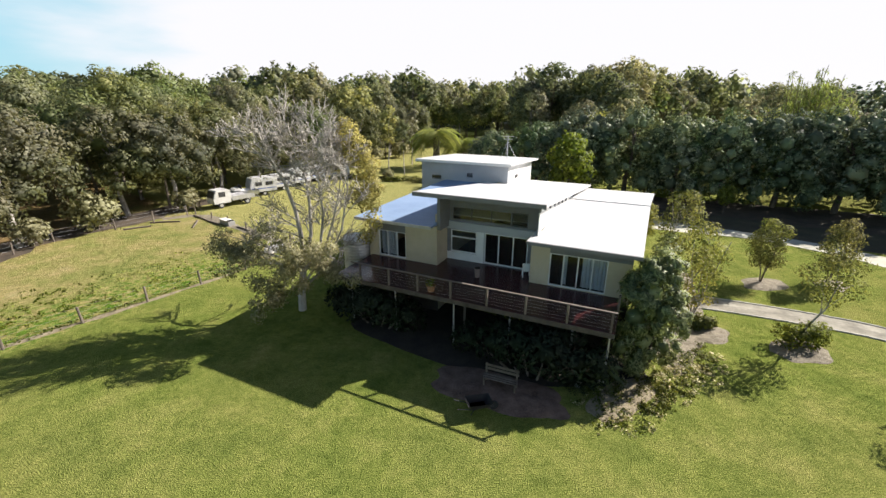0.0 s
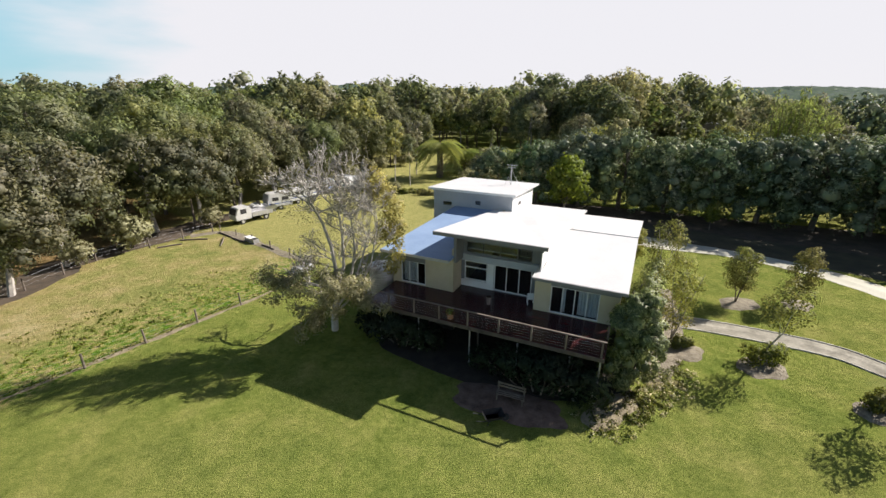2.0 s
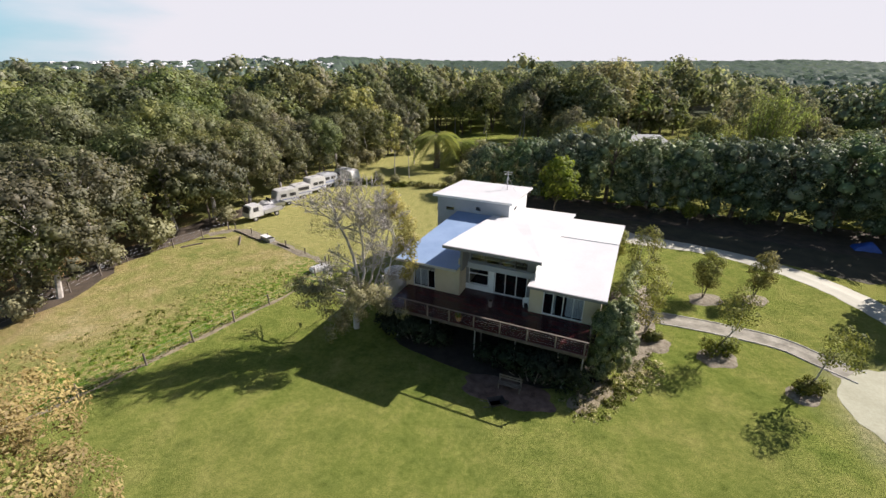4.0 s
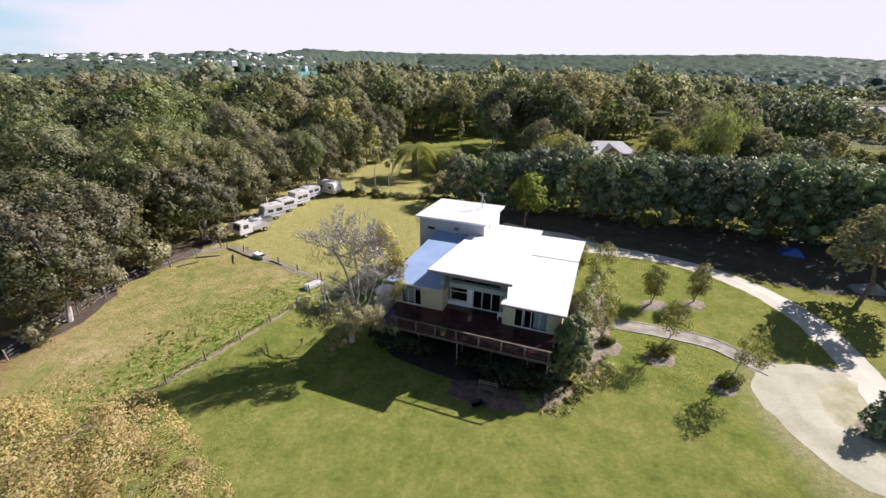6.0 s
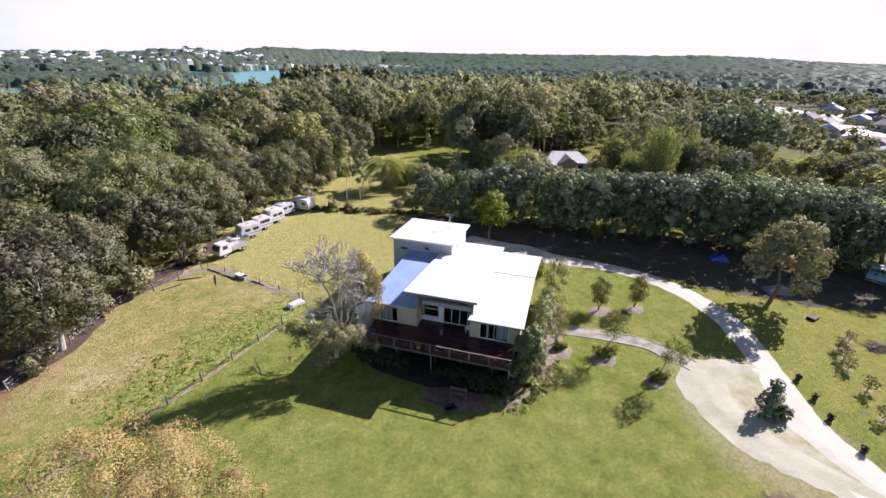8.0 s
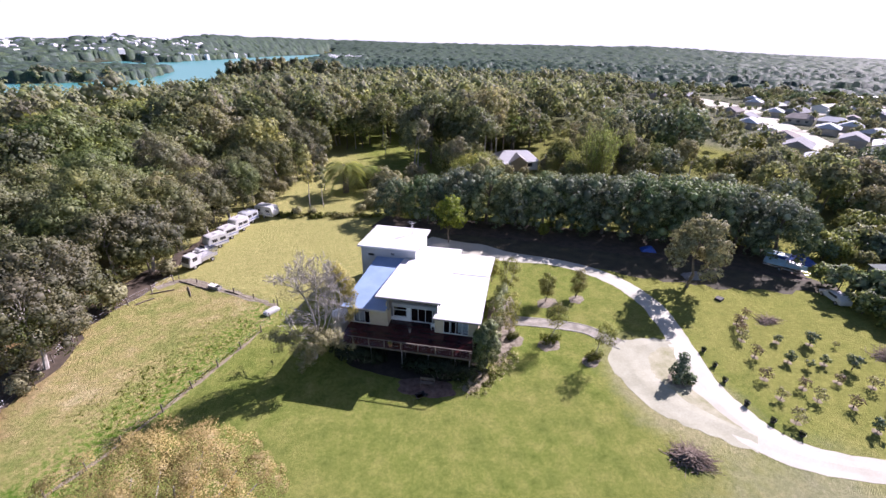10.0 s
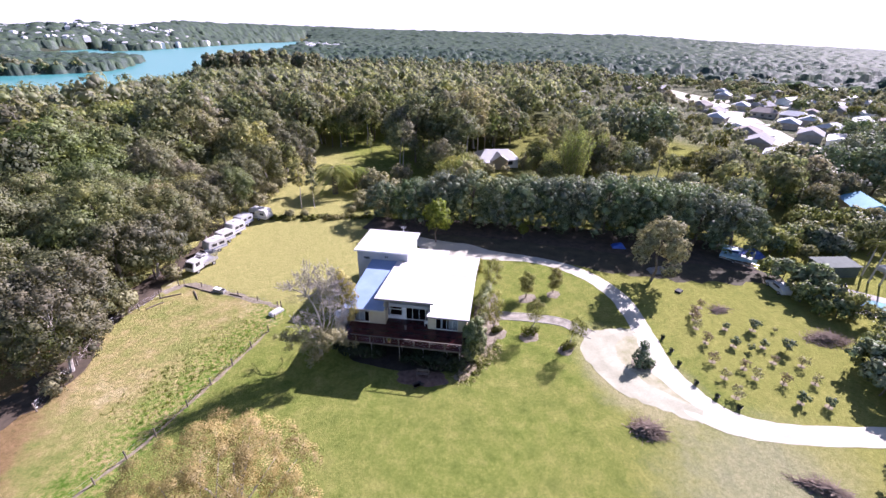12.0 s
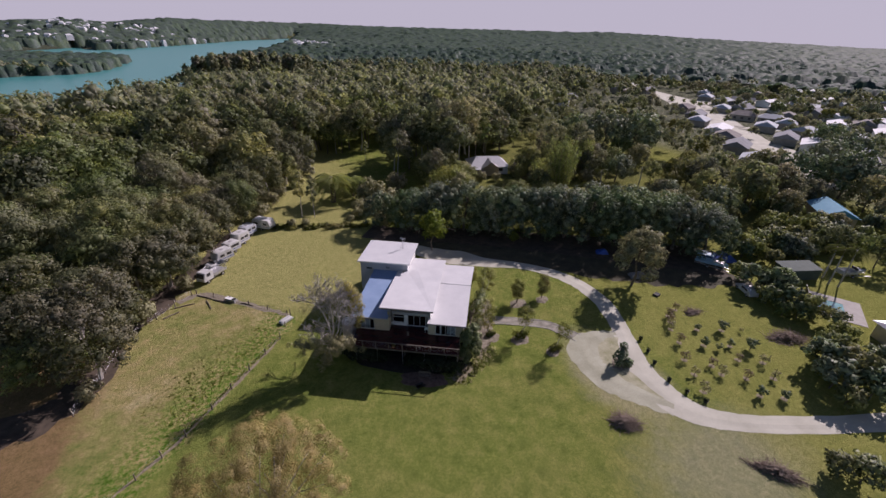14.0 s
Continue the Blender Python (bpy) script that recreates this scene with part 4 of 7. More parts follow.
fine_kinds, forest_kinds, inner_kinds = forest_kind(11, 7200, 0.18), forest_kind(11, 2800, 0.28), forest_kind(11, 1100, 0.43)
rng = random.Random(21)
near = []
gx = -150.0
while gx < 150:
    gy = 6.0
    while gy < (262 if gx < 0 else 190):
        x, y = gx + rng.uniform(-2.4, 2.4), gy + rng.uniform(-2.4, 2.4)
        gy += 8.4
        if rng.random() < wooded(x, y) and (math.hypot(x - 46, y - 27) > 6):
            near.append((x, y))
    gx += 8.4
near.sort(key=lambda p: math.hypot(p[0] + 8, p[1] - 10))
for i, (x, y) in enumerate(near[:250]):
    k = (fine_kinds if i < 32 else forest_kinds if i < 80 else inner_kinds)[rng.randrange(5)]
    edge = 0.72 if abs(x - edge_x(y)) < 5 else 1.0
    k.plant(x, y, "olive-green native tree in the dense wood", rng.uniform(0.72, 0.95) if edge < 1 else wood_scale(x, y), rng.uniform(0, 360), group="trees of the surrounding wood")
rest = near[250:]

mid_kinds, light_kinds = [], []
for s in range(5):
    g = np.random.default_rng(70 + s)
    mid_kinds.append(sprays(g, crown_lobes(g, 13 + 0.6 * s, 5.0, 4.0, 7, size=0.5, dome=1.15), 210, 0.52, loose=0.3, sky=0.25, core_size=0.56))
    g = np.random.default_rng(170 + s)
    light_kinds.append(sprays(g, crown_lobes(g, 13 + 0.6 * s, 5.0, 4.0, 4, size=0.6, dome=1.05), 64, 1.0, loose=0.3, sky=0.25, core_size=0.66))
mid_places = [(x, y, 0, wood_scale(x, y) * 1.1) for x, y in rest]
while len(mid_places) < 1300:
    r, a = 150 + 180 * rng.random() ** 0.7, radians(rng.uniform(-58, 74))
    x, y = r * math.sin(a), r * math.cos(a)
    if (abs(x) < 150 and y < (262 if x < 0 else 190)) or (x < -60 and y < 330) or rng.random() > wooded(x, y):
        continue
    mid_places.append((x, y, land(x, y) - 0.3, rng.uniform(0.6, 1.1) * (0.45 if x > 60 and y < x * 1.5 else 1)))
strewn("woodland", mid_kinds, mid_places[:len(rest)], WOOD_LEAF, "dense olive-green woodland canopy round the property", "woodland", 5)
strewn("woodland", light_kinds, mid_places[len(rest):], WOOD_LEAF, "olive-green woodland canopy reaching into the distance", "woodland", 7)


def crowns_present(x, y, r):
    """How densely trees stand in the far country."""
    if inside(x, y, LAKE):
        return 0.97 if inside(x, y, ISLAND) else 0.0
    if on_street(x, y, 24):
        return 0.0
    if x > 130 and y < 1.15 * x + 20 and r < 520:
        return 0.66
    if r < 400 and x > 20:
        return 0.75
    if 560 < r < 1000 and x > 60 and y > x:
        return 0.86
    if -46 < math.degrees(math.atan2(x, y)) < 8 and 860 < r < 1300:
        return 0.68
    return 0.98


def far_canopy(name, r0, r1, cell, label, seed):
    """Rounded crowns side by side over the far country, as one relief; cell: a crown's width as an angle."""
    g = np.random.default_rng(seed)
    a0, a1, u0, u1 = radians(-62), radians(78), math.log(r0), math.log(r1)
    na, nu = int((a1 - a0) / cell), int((u1 - u0) / cell)
    ca = a0 + (np.arange(na)[:, None] + 0.5 + g.uniform(-0.42, 0.42, (na, nu))) * cell
    cu = u0 + (np.arange(nu)[None, :] + 0.5 + g.uniform(-0.42, 0.42, (na, nu))) * cell
    height, foot, wide = np.zeros((na, nu)), np.zeros((na, nu)), cell * g.uniform(0.6, 0.92, (na, nu))
    for i in range(na):
        for k in range(nu):
            r = math.exp(cu[i, k])
            x, y = r * math.sin(ca[i, k]), r * math.cos(ca[i, k])
            foot[i, k] = land(x, y)
            if g.random() < crowns_present(x, y, r):
                town = x > 130 and y < 1.15 * x + 20 and r < 520
                height[i, k] = g.uniform(4, 9) if town or inside(x, y, LAKE) else g.uniform(7.5, 11.5) if g.random() < 0.88 else g.uniform(11, 15)
    step_a, step_u = cell / 2.8, cell / 1.9
    va, vu = np.meshgrid(np.arange(a0, a1, step_a), np.arange(u0, u1, step_u), indexing="ij")
    va, vu = va + g.uniform(-0.3, 0.3, va.shape) * step_a, vu + g.uniform(-0.3, 0.3, vu.shape) * step_u
    ia, iu = np.clip(((va - a0) / cell).astype(int), 0, na - 1), np.clip(((vu - u0) / cell).astype(int), 0, nu - 1)
    z = np.where(height[ia, iu] > 0, foot[ia, iu] + (0.62 if r0 < 800 else 0.75) * height[ia, iu], foot[ia, iu] - 3.0)
    for da in (-1, 0, 1):
        for du in (-1, 0, 1):
            p, q = np.clip(ia + da, 0, na - 1), np.clip(iu + du, 0, nu - 1)
            far = ((va - ca[p, q]) ** 2 + (vu - cu[p, q]) ** 2) / wide[p, q] ** 2
            relief = np.minimum(0.62 * height[p, q], (0.42 if r0 < 800 else 0.26) * wide[p, q] * np.exp(cu[p, q]))
            dome = foot[p, q] + height[p, q] - relief * (1 - np.sqrt(np.clip(1 - far, 0, 1)))
            z = np.where((far < 1) & (height[p, q] > 0), np.maximum(z, dome), z)
    z += g.uniform(-0.35, 0.35, z.shape)
    r = np.exp(vu)
    verts = np.stack([r * np.sin(va), r * np.cos(va), z], -1)
    rows, cols = z.shape
    k = np.arange(rows * cols).reshape(rows, cols)
    quads = np.stack([k[:-1, :-1], k[:-1, 1:], k[1:, 1:], k[1:, :-1]], -1).reshape(-1, 4)
    ground_z = np.where(height[ia, iu] > 0, -99, foot[ia, iu]).reshape(-1)
    bare = (z.reshape(-1)[quads] < ground_z[quads] - 1.0).all(1)
    # leaves take the light from all sides, so the shading is softer than the relief
    lit = np.cross(np.gradient(verts, axis=0), np.gradient(verts, axis=1))
    lit *= np.sign(lit[..., 2:3])
    lit /= np.linalg.norm(lit, axis=2)[..., None] + 1e-9
    lit += np.array([0, 0, 0.75])
    lit /= np.linalg.norm(lit, axis=2)[..., None]
    mesh = arrays_mesh(name, verts.reshape(-1, 3), quads[~bare][:, ::-1], lit.reshape(-1, 3))
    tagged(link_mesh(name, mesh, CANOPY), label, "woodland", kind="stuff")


middle_kinds, middle_places = [], []
for s in range(4):
    g = np.random.default_rng(90 + s)
    middle_kinds.append(sprays(g, crown_lobes(g, 10.5 + s, 5.2, 2.0, 4, size=0.55, dome=1.0), 42, 1.05, loose=0.3, core_size=0.72))
while len(middle_places) < 1150:
    r, a = math.sqrt(rng.uniform(318 ** 2, 500 ** 2)), radians(rng.uniform(-45, 76))
    x, y = r * math.sin(a), r * math.cos(a)
    if rng.random() < crowns_present(x, y, r):
        middle_places.append((x, y, land(x, y) - 0.3, rng.uniform(0.4, 0.8) if x > 130 and y < 1.15 * x + 20 else rng.uniform(0.7, 1.25)))
strewn("woodland", middle_kinds, middle_places, WOOD_LEAF, "grey-green trees between the lake and the town", "woodland", 9)
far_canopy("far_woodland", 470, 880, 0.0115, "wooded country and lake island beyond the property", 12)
far_canopy("far_woodland", 860, 3600, 0.0112, "wooded hills along the horizon, haze put into their blue-green colour", 13)
shore_kind = Kind("forest_tree", 31, 22, 4.2, 9, 12, 760, 0.8, GUM, BARK, 0.3, lobe_size=0.42)
for i in range(44):
    t = i / 43
    shore_kind.plant(-74 + 84 * t + rng.uniform(-5, 5), 362 - 14 * t + rng.uniform(-22, 22), "tall dark gum standing by the lake shore", rng.uniform(0.78, 1.1), rng.uniform(0, 360), group="tall gums by the lake")

# tall gums behind the meadow
tall = [Kind("gum_tree", 41 + i, 20.5, 6.4, 4, 26, 4200, 0.27, GUM, PALE_BARK, 0.3, lobe_size=0.3, dome=1.5, loose=0.26, sky=0.25, slim=0.7, core_size=0.4) for i in range(2)]
for i, (x, y, s) in enumerate([(43.5, 107, 1.08), (38, 113, 1.04), (50, 113, 1.08), (52, 121, 1.05), (20.5, 101, 0.72), (21, 108, 0.85), (60, 122, 0.92), (71, 94, 0.8), (33.5, 117, 0.9), (-1, 140, 0.9), (80, 92, 0.8), (15, 136, 0.9)]):
    tall[i % 2].plant(x, y, "tall spreading gum tree with a pale trunk", s, i * 67, group="tall gums behind the house")
slim = Kind("slender_gum", 47, 14, 2.0, 6, 9, 620, 0.3, GUM, PALE_BARK, 0.14, lobe_size=0.45, limbs=0)
for i, (x, y, s) in enumerate([(-9.9, 76.3, 0.85), (-7, 75.5, 0.68), (5.3, 134, 1.35), (14, 122, 0.5), (-6.5, 88, 0.8)]):
    slim.plant(x, y, "slender gum with a bare pale trunk", s, i * 80, group="slender gums in the meadow")
scrub = Kind("meadow_shrub", 48, 4.2, 2.6, 0.2, 8, 900, 0.24, SILVER, BARK, 0.1, lobe_size=0.5)
for i, (x, y, s) in enumerate([(9, 84, 1.4), (12, 78, 1.2), (5, 91, 1.0), (15, 70, 1.1), (1, 70.5, 0.4), (17, 88, 1.3), (8, 66, 0.9), (-17, 87, 0.9), (-19.5, 79, 0.9), (-15, 92, 0.8), (-10.5, 100, 0.9), (-7, 110, 0.9), (6.5, 83.5, 1.0), (4.2, 76, 0.75), (3.2, 72.6, 0.6), (7.2, 74, 0.9), (-12.5, 71.5, 0.45), (-9.5, 71.3, 0.4), (44, 90.0, 0.8), (49, 89.0, 0.6), (58, 93, 0.9), (61.5, 95, 1.2), (41, 97, 1.1), (57, 91, 0.6), (66, 92, 1.2), (71, 83, 1.1), (76, 80, 1.0), (82, 82, 0.9), (60, 84, 1.0), (70, 95, 1.4), (78, 97, 1.5), (90, 84, 0.8), (64, 97, 1.3)]):
    scrub.plant(x, y, "rounded grey-green shrub at the meadow's edge", s, i * 50, group="shrubs at the meadow edge", category="shrub")

# the dark row behind the house
def mango_kinds(count, size):
    return [Kind("mango_tree", 51 + i, 11.4, 5.9, 0.4, 44, count, size, MANGO, BARK, 0.35, lobe_size=0.27, dome=1.8, loose=0.3, sky=0.15, core_size=0.5, tufts=14, slim=0.5, gather=True) for i in range(3)]


for trees, kinds in (([(8, 66, 0.72), (14, 62, 0.86), (20, 60, 0.98), (25.5, 58, 1.02), (31, 55.5, 0.95), (36, 53, 0.98), (41, 50.5, 1.0), (46, 47.5, 1.04), (51, 45, 1.06), (56, 42, 1.06), (61, 39, 1.05), (66, 35.5, 1.0), (70, 31, 0.92)], mango_kinds(8600, 0.175)),
                     ([(22, 65, 0.8), (30, 61.5, 0.72), (38, 58, 0.7), (47, 54, 0.9), (55, 50.5, 0.98), (62, 46.5, 1.0), (69, 41.5, 0.95), (74, 36, 0.85)], mango_kinds(3400, 0.27))):
    for i, (x, y, s) in enumerate(trees):
        kinds[i % 3].plant(x, y, "dense dark-green mango tree in the long row", s, i * 97, group="dark tree row behind the house", squash=1.02)
grey = Kind("grey_tree", 56, 13, 2.8, 3, 11, 2600, 0.2, SILVER, BARK, 0.18, lobe_size=0.42)
grey.plant(25.0, 61.5, "pale grey-green tree rising from the dark row", 1.0, 40)
round_kinds = [Kind("shade_tree", 151 + i, h, rad, 1.0, n, 1900, 0.36, m, BARK, 0.3, lobe_size=0.36, dome=1.6, loose=0.32, sky=0.3, core_size=0.45, slim=0.7)
               for i, (h, rad, n, m) in enumerate([(13, 7.0, 20, MANGO), (11, 5.0, 16, SILVER), (13, 6.0, 18, GUM), (10, 5.0, 16, YOUNG)])]
GARDEN_TREES = [(104, 107, 1.3, 0, "large dark rounded shade tree"), (115, 103, 1.3, 0, "large dark rounded shade tree"), (95, 113, 1.15, 0, "large dark rounded shade tree"),
                (123, 108, 0.9, 0, "large dark rounded shade tree"), (104, 88.5, 0.8, 1, "rounded silvery tree on a small lawn"), (104.5, 72, 0.8, 3, "soft yellow-green tree behind the dark row"),
                (96, 66, 0.6, 3, "soft yellow-green tree behind the dark row"), (142, 97, 0.75, 3, "rounded green street tree"), (112, 66, 0.85, 2, "dull brownish spreading tree behind the row"),
                (104, 62, 0.85, 2, "dull brownish spreading tree behind the row"), (119, 68, 0.7, 2, "dull brownish spreading tree behind the row"), (96, 54, 0.8, 2, "spreading grey-green gum among the gardens"),
                (107, 50, 1.0, 2, "spreading grey-green gum among the gardens"), (118, 50, 0.9, 2, "spreading grey-green gum among the gardens"), (110, 41, 0.7, 1, "rounded silvery tree among the gardens"),
                (166, 62, 1.0, 0, "large dark rounded shade tree"), (133, 54, 1.0, 0, "large dark rounded shade tree"), (141, 46, 1.1, 0, "large dark rounded shade tree"), (129, 63, 0.9, 2, "spreading grey-green gum among the gardens"),
                (151, 58, 1.1, 0, "large dark rounded shade tree"), (136, 37, 0.8, 2, "spreading grey-green gum among the gardens"), (130, 29, 0.7, 1, "rounded silvery tree among the gardens"), (143, 33, 0.9, 0, "large dark rounded shade tree"),
                (113, 31, 0.45, 1, "rounded silvery tree among the gardens"), (126, 45, 0.6, 2, "spreading grey-green gum among the gardens"), (122, 22, 0.7, 0, "large dark rounded shade tree")]
REAR_TREES = [(178, 66, 1.1, 0, "large dark rounded shade tree"), (150, 52, 0.8, 2, "spreading grey-green gum among the gardens"), (205, 88, 0.9, 0, "large dark rounded shade tree"),
                (86, 78, 0.7, 0, "dark rounded shade tree among the gardens"), (82, 86, 0.8, 2, "spreading grey-green gum among the gardens"), (90, 100, 0.8, 2, "spreading grey-green gum among the gardens"),
                (76, 94, 0.9, 2, "spreading grey-green gum among the gardens"), (60, 121, 1.3, 2, "spreading grey-green gum among the gardens"), (47, 126, 1.35, 2, "spreading grey-green gum among the gardens"),
                (68, 124, 1.1, 2, "spreading grey-green gum among the gardens"), (55, 132, 1.3, 0, "dark rounded shade tree among the gardens"), (84, 56, 0.6, 0, "dark rounded shade tree among the gardens"),
                (78, 50, 0.6, 2, "spreading grey-green gum among the gardens"), (90, 46, 0.7, 0, "dark rounded shade tree among the gardens")]
for i, (x, y, s, k, label) in enumerate(GARDEN_TREES + REAR_TREES):
    round_kinds[k].plant(x, y, label, s, i * 71, group="large trees behind the dark row")
tg = random.Random(5)
for i in range(70):
    x, y = tg.uniform(150, 330), tg.uniform(60, 270)
    if abs((y - 87) - 1.5 * (x - 173)) > 34 and y < 0.95 * x + 20:
        round_kinds[i % 4].plant(x, y, "leafy garden tree among the town's houses", tg.uniform(0.45, 0.85), i * 83, group="garden trees of the town")
lime = Kind("lime_tree", 58, 7.6, 2.5, 2.2, 10, 2200, 0.19, LIME, BARK, 0.13, lobe_size=0.45)
lime.plant(15.2, 50.5, "bright yellow-green tree against the dark row", 1.2, 20)
lime.plant(33, 47.5, "low yellow-green bush under the dark row", 0.45, 70, category="bush")
spread = Kind("shade_tree", 59, 10.0, 3.7, 1.2, 22, 6400, 0.16, SILVER, BARK, 0.22, lobe_size=0.33, dome=1.1, loose=0.32, core_size=0.4)
spread.plant(46.6, 26.2, "round grey-green shade tree by the driveway", 1.2, 10)
class Bamboo(Kind):
    """A clump of tall plumes that lean outwards from one root."""

    def __init__(self, seed):
        rng = np.random.default_rng(seed)
        self.name, self.leaf, self.bark = "bamboo_clump", BAMBOO, CULM
        lobes, self.culms = [], []
        for k in range(26):
            a, out, top = 2.4 * k, 0.3 + 1.7 * (k / 26) ** 0.6, 13 - 3.0 * (k / 26) + rng.normal() * 0.9
            foot_ = 0.35 + 0.75 * (k / 26) ** 0.5
            line_ = [((foot_ + out * f ** 1.6) * math.cos(a), (foot_ + out * f ** 1.6) * math.sin(a), top * (1.1 * f - 0.1 * f * f)) for f in (0.0, 0.35, 0.7, 1.0)]
            stem = bmesh.new()
            tube(stem, line_, 0.09, 0.03, 5)
            self.culms.append(bpy.data.meshes.new("culm"))
            stem.to_mesh(self.culms[-1]), stem.free()
            for f in (0.3, 0.48, 0.64, 0.8, 0.94):
                reach = foot_ + out * f ** 1.6
                lobes.append((reach * math.cos(a), reach * math.sin(a), top * (1.1 * f - 0.1 * f * f), 0.34 + 0.3 * math.sin(math.pi * f), 2.0))
        self.crown = arrays_mesh("crown", *sprays(rng, lobes, 3600, 0.27, droop=2.5, slim=0.2, tufts=0, core=False))

    def plant(self, x, y, label, scale, turn, group, category):
        ob = empty(self.name, pose(x, y, 0, 0, 0, turn) @ Matrix.Scale(scale, 4), label, category, group)
        for culm in self.culms:
            link_mesh("culm", culm, self.bark, ob)
        link_mesh("crown", self.crown, self.leaf, ob)
        return ob


bamboo = Bamboo(60)
for x, y, s in ((59.6, 73, 1.3), (61.4, 71.4, 1.2), (57, 78, 0.75), (54, 84, 0.5), (58, 87, 0.55), (68, 82, 0.8), (66, 88, 0.85), (74, 88, 0.95), (79.5, 86, 0.95), (84, 92, 0.9), (63, 83, 0.6)):
    bamboo.plant(x, y, "tall feathery clump of green bamboo", s, x * 31, group="bamboo behind the tree row", category="bamboo")

# wood's edge by the paddock: large low-branching trees
edge_kind = Kind("edge_tree", 62, 12.8, 5.4, 2.2, 34, 8500, 0.16, EDGE_LEAF, PALE_BARK, 0.3, lobe_size=0.29, dome=1.75, loose=0.26, sky=0.25, slim=0.7, core_size=0.4)
for i, (x, y, s) in enumerate([(-37.6, 29.0, 0.9), (-38.4, 35.5, 1.02), (-43.0, 32.5, 0.95), (-36.6, 46.8, 0.98), (-33.6, 51, 0.95), (-31.4, 58, 1.0), (-28.4, 64.5, 0.95), (-25.6, 71.5, 0.9), (-22.5, 82, 0.92), (-18, 92, 0.95), (-13, 103, 1.0), (-9, 113, 1.05), (-48, 43, 0.98)]):
    edge_kind.plant(x, y, "broad olive tree at the edge of the paddock", s, i * 73, group="trees at the paddock edge")
grey_bush = Kind("grey_bush", 63, 3.2, 2.0, 0.2, 8, 900, 0.2, SILVER, BARK, 0.08, lobe_size=0.5)
for i, (x, y, s) in enumerate([(-35.5, 41, 1.2), (-37.5, 36, 0.8), (-31, 49, 0.8), (-40, 30, 0.8), (-37.6, 25.5, 0.75)]):
    grey_bush.plant(x, y, "pale grey-green bush under the wood's edge", s, i * 41, group="bushes at the paddock edge", category="bush")

# rust-tinged crown below the camera's way
rust = Kind("rust_gum", 65, 15.6, 6.4, 7.0, 30, 86000, 0.055, RUST, PALE_BARK, 0.28, lobe_size=0.32, stems=2, core=False, gather=True, tufts=10, dome=1.3, loose=0.45, slim=0.42, limbs=16)
rust.plant(-15.6, -2.6, "tall gum with rust-brown dry foliage", 1.0, 15)
rust_far = Kind("rust_gum", 66, 15.2, 6.0, 7.0, 30, 7000, 0.13, RUST, PALE_BARK, 0.28, lobe_size=0.36, stems=2, core=False, dome=1.3, loose=0.4, slim=0.45)
rust_far.plant(-31.5, -12, "tall gum with rust-brown dry foliage", 0.95, 140)

# young garden trees in mulched beds
young = [Kind("young_tree", 67 + i, 4.9, 1.35, 0.9, 13, 4400, 0.072, YOUNG, BARK, 0.07, lobe_size=0.46, stems=3, core=False) for i in range(3)]
airy = Kind("young_tree", 79, 5.4, 1.4, 0.8, 14, 2600, 0.07, YOUNG, PALE_BARK, 0.06, lobe_size=0.42, stems=3, core=False)
thin = Kind("young_tree", 77, 5.9, 1.35, 2.5, 10, 1700, 0.075, YOUNG, PALE_BARK, 0.07, lobe_size=0.5, stems=1, core=False)
for i, (x, y, s, label) in enumerate([(23.1, 27.7, 1.0, "leafy young bottlebrush tree in a mulched ring"), (28.0, 27.6, 0.95, "leafy young bottlebrush tree in a mulched ring"),
                                      (19.4, 19.8, 0.98, "thin young tree rising from a clipped bush"), (22.8, 15.5, 0.95, "thin leaning young tree over a small bush"),
                                      (14.9, 22.2, 1.15, "sparse yellowish young tree beside the house"), (18.6, 31.2, 1.15, "sparse yellowish young tree beside the house"),
                                      (17.6, 35.0, 0.9, "dense young tree by the side of the house")]):
    (thin if label.startswith("thin") else airy if label.startswith("sparse") else young[i % 3]).plant(x, y, label, s, i * 130, group="young garden trees", lean=15 if "leaning" in label else 9 if label.startswith("thin") else 0, towards=(0.45, -0.9))

# half-bare silver tree at the deck's corner
silver = empty("silver_tree", pose(-8.9, 23.5, 0), "half-bare pale tree with silvery twigs and thin foliage", "tree")
g = random.Random(8)
bm, twigs = bmesh.new(), bmesh.new()


def limb(p, way, length, r, depth):
    """A crooked branching limb that ends in fine bare twigs."""
    q = p
    pts = [p]
    steps = 4 if depth > 1 else 2
    for i in range(steps):
        way = (way + Vector((g.uniform(-0.3, 0.3), g.uniform(-0.3, 0.3), g.uniform(-0.14, 0.2)))).normalized()
        q = q + way * length / steps
        pts.append(q)
    tube(bm if depth > 2 else twigs, pts, max(r, 0.019), max(r * 0.6, 0.013), 5 if depth > 2 else 3)
    if depth:
        for k in range(3 if depth > 2 else 5 if depth == 2 else 4):
            start = pts[1 + k % steps] if depth < 3 else pts[2 + k % 3]
            side = Vector((g.uniform(-1, 1), g.uniform(-1, 1), g.uniform(-0.35, 0.55)))
            limb(start, (way * 0.7 + side * 0.75).normalized(), length * g.uniform(0.5, 0.74), r * 0.55, depth - 1)


trunk_line = [(0, 0, -0.15), (0.08, 0, 1.2), (0.25, 0.05, 2.2), (0.4, 0.05, 3.1)]
tube(bm, trunk_line, 0.26, 0.2, 8)
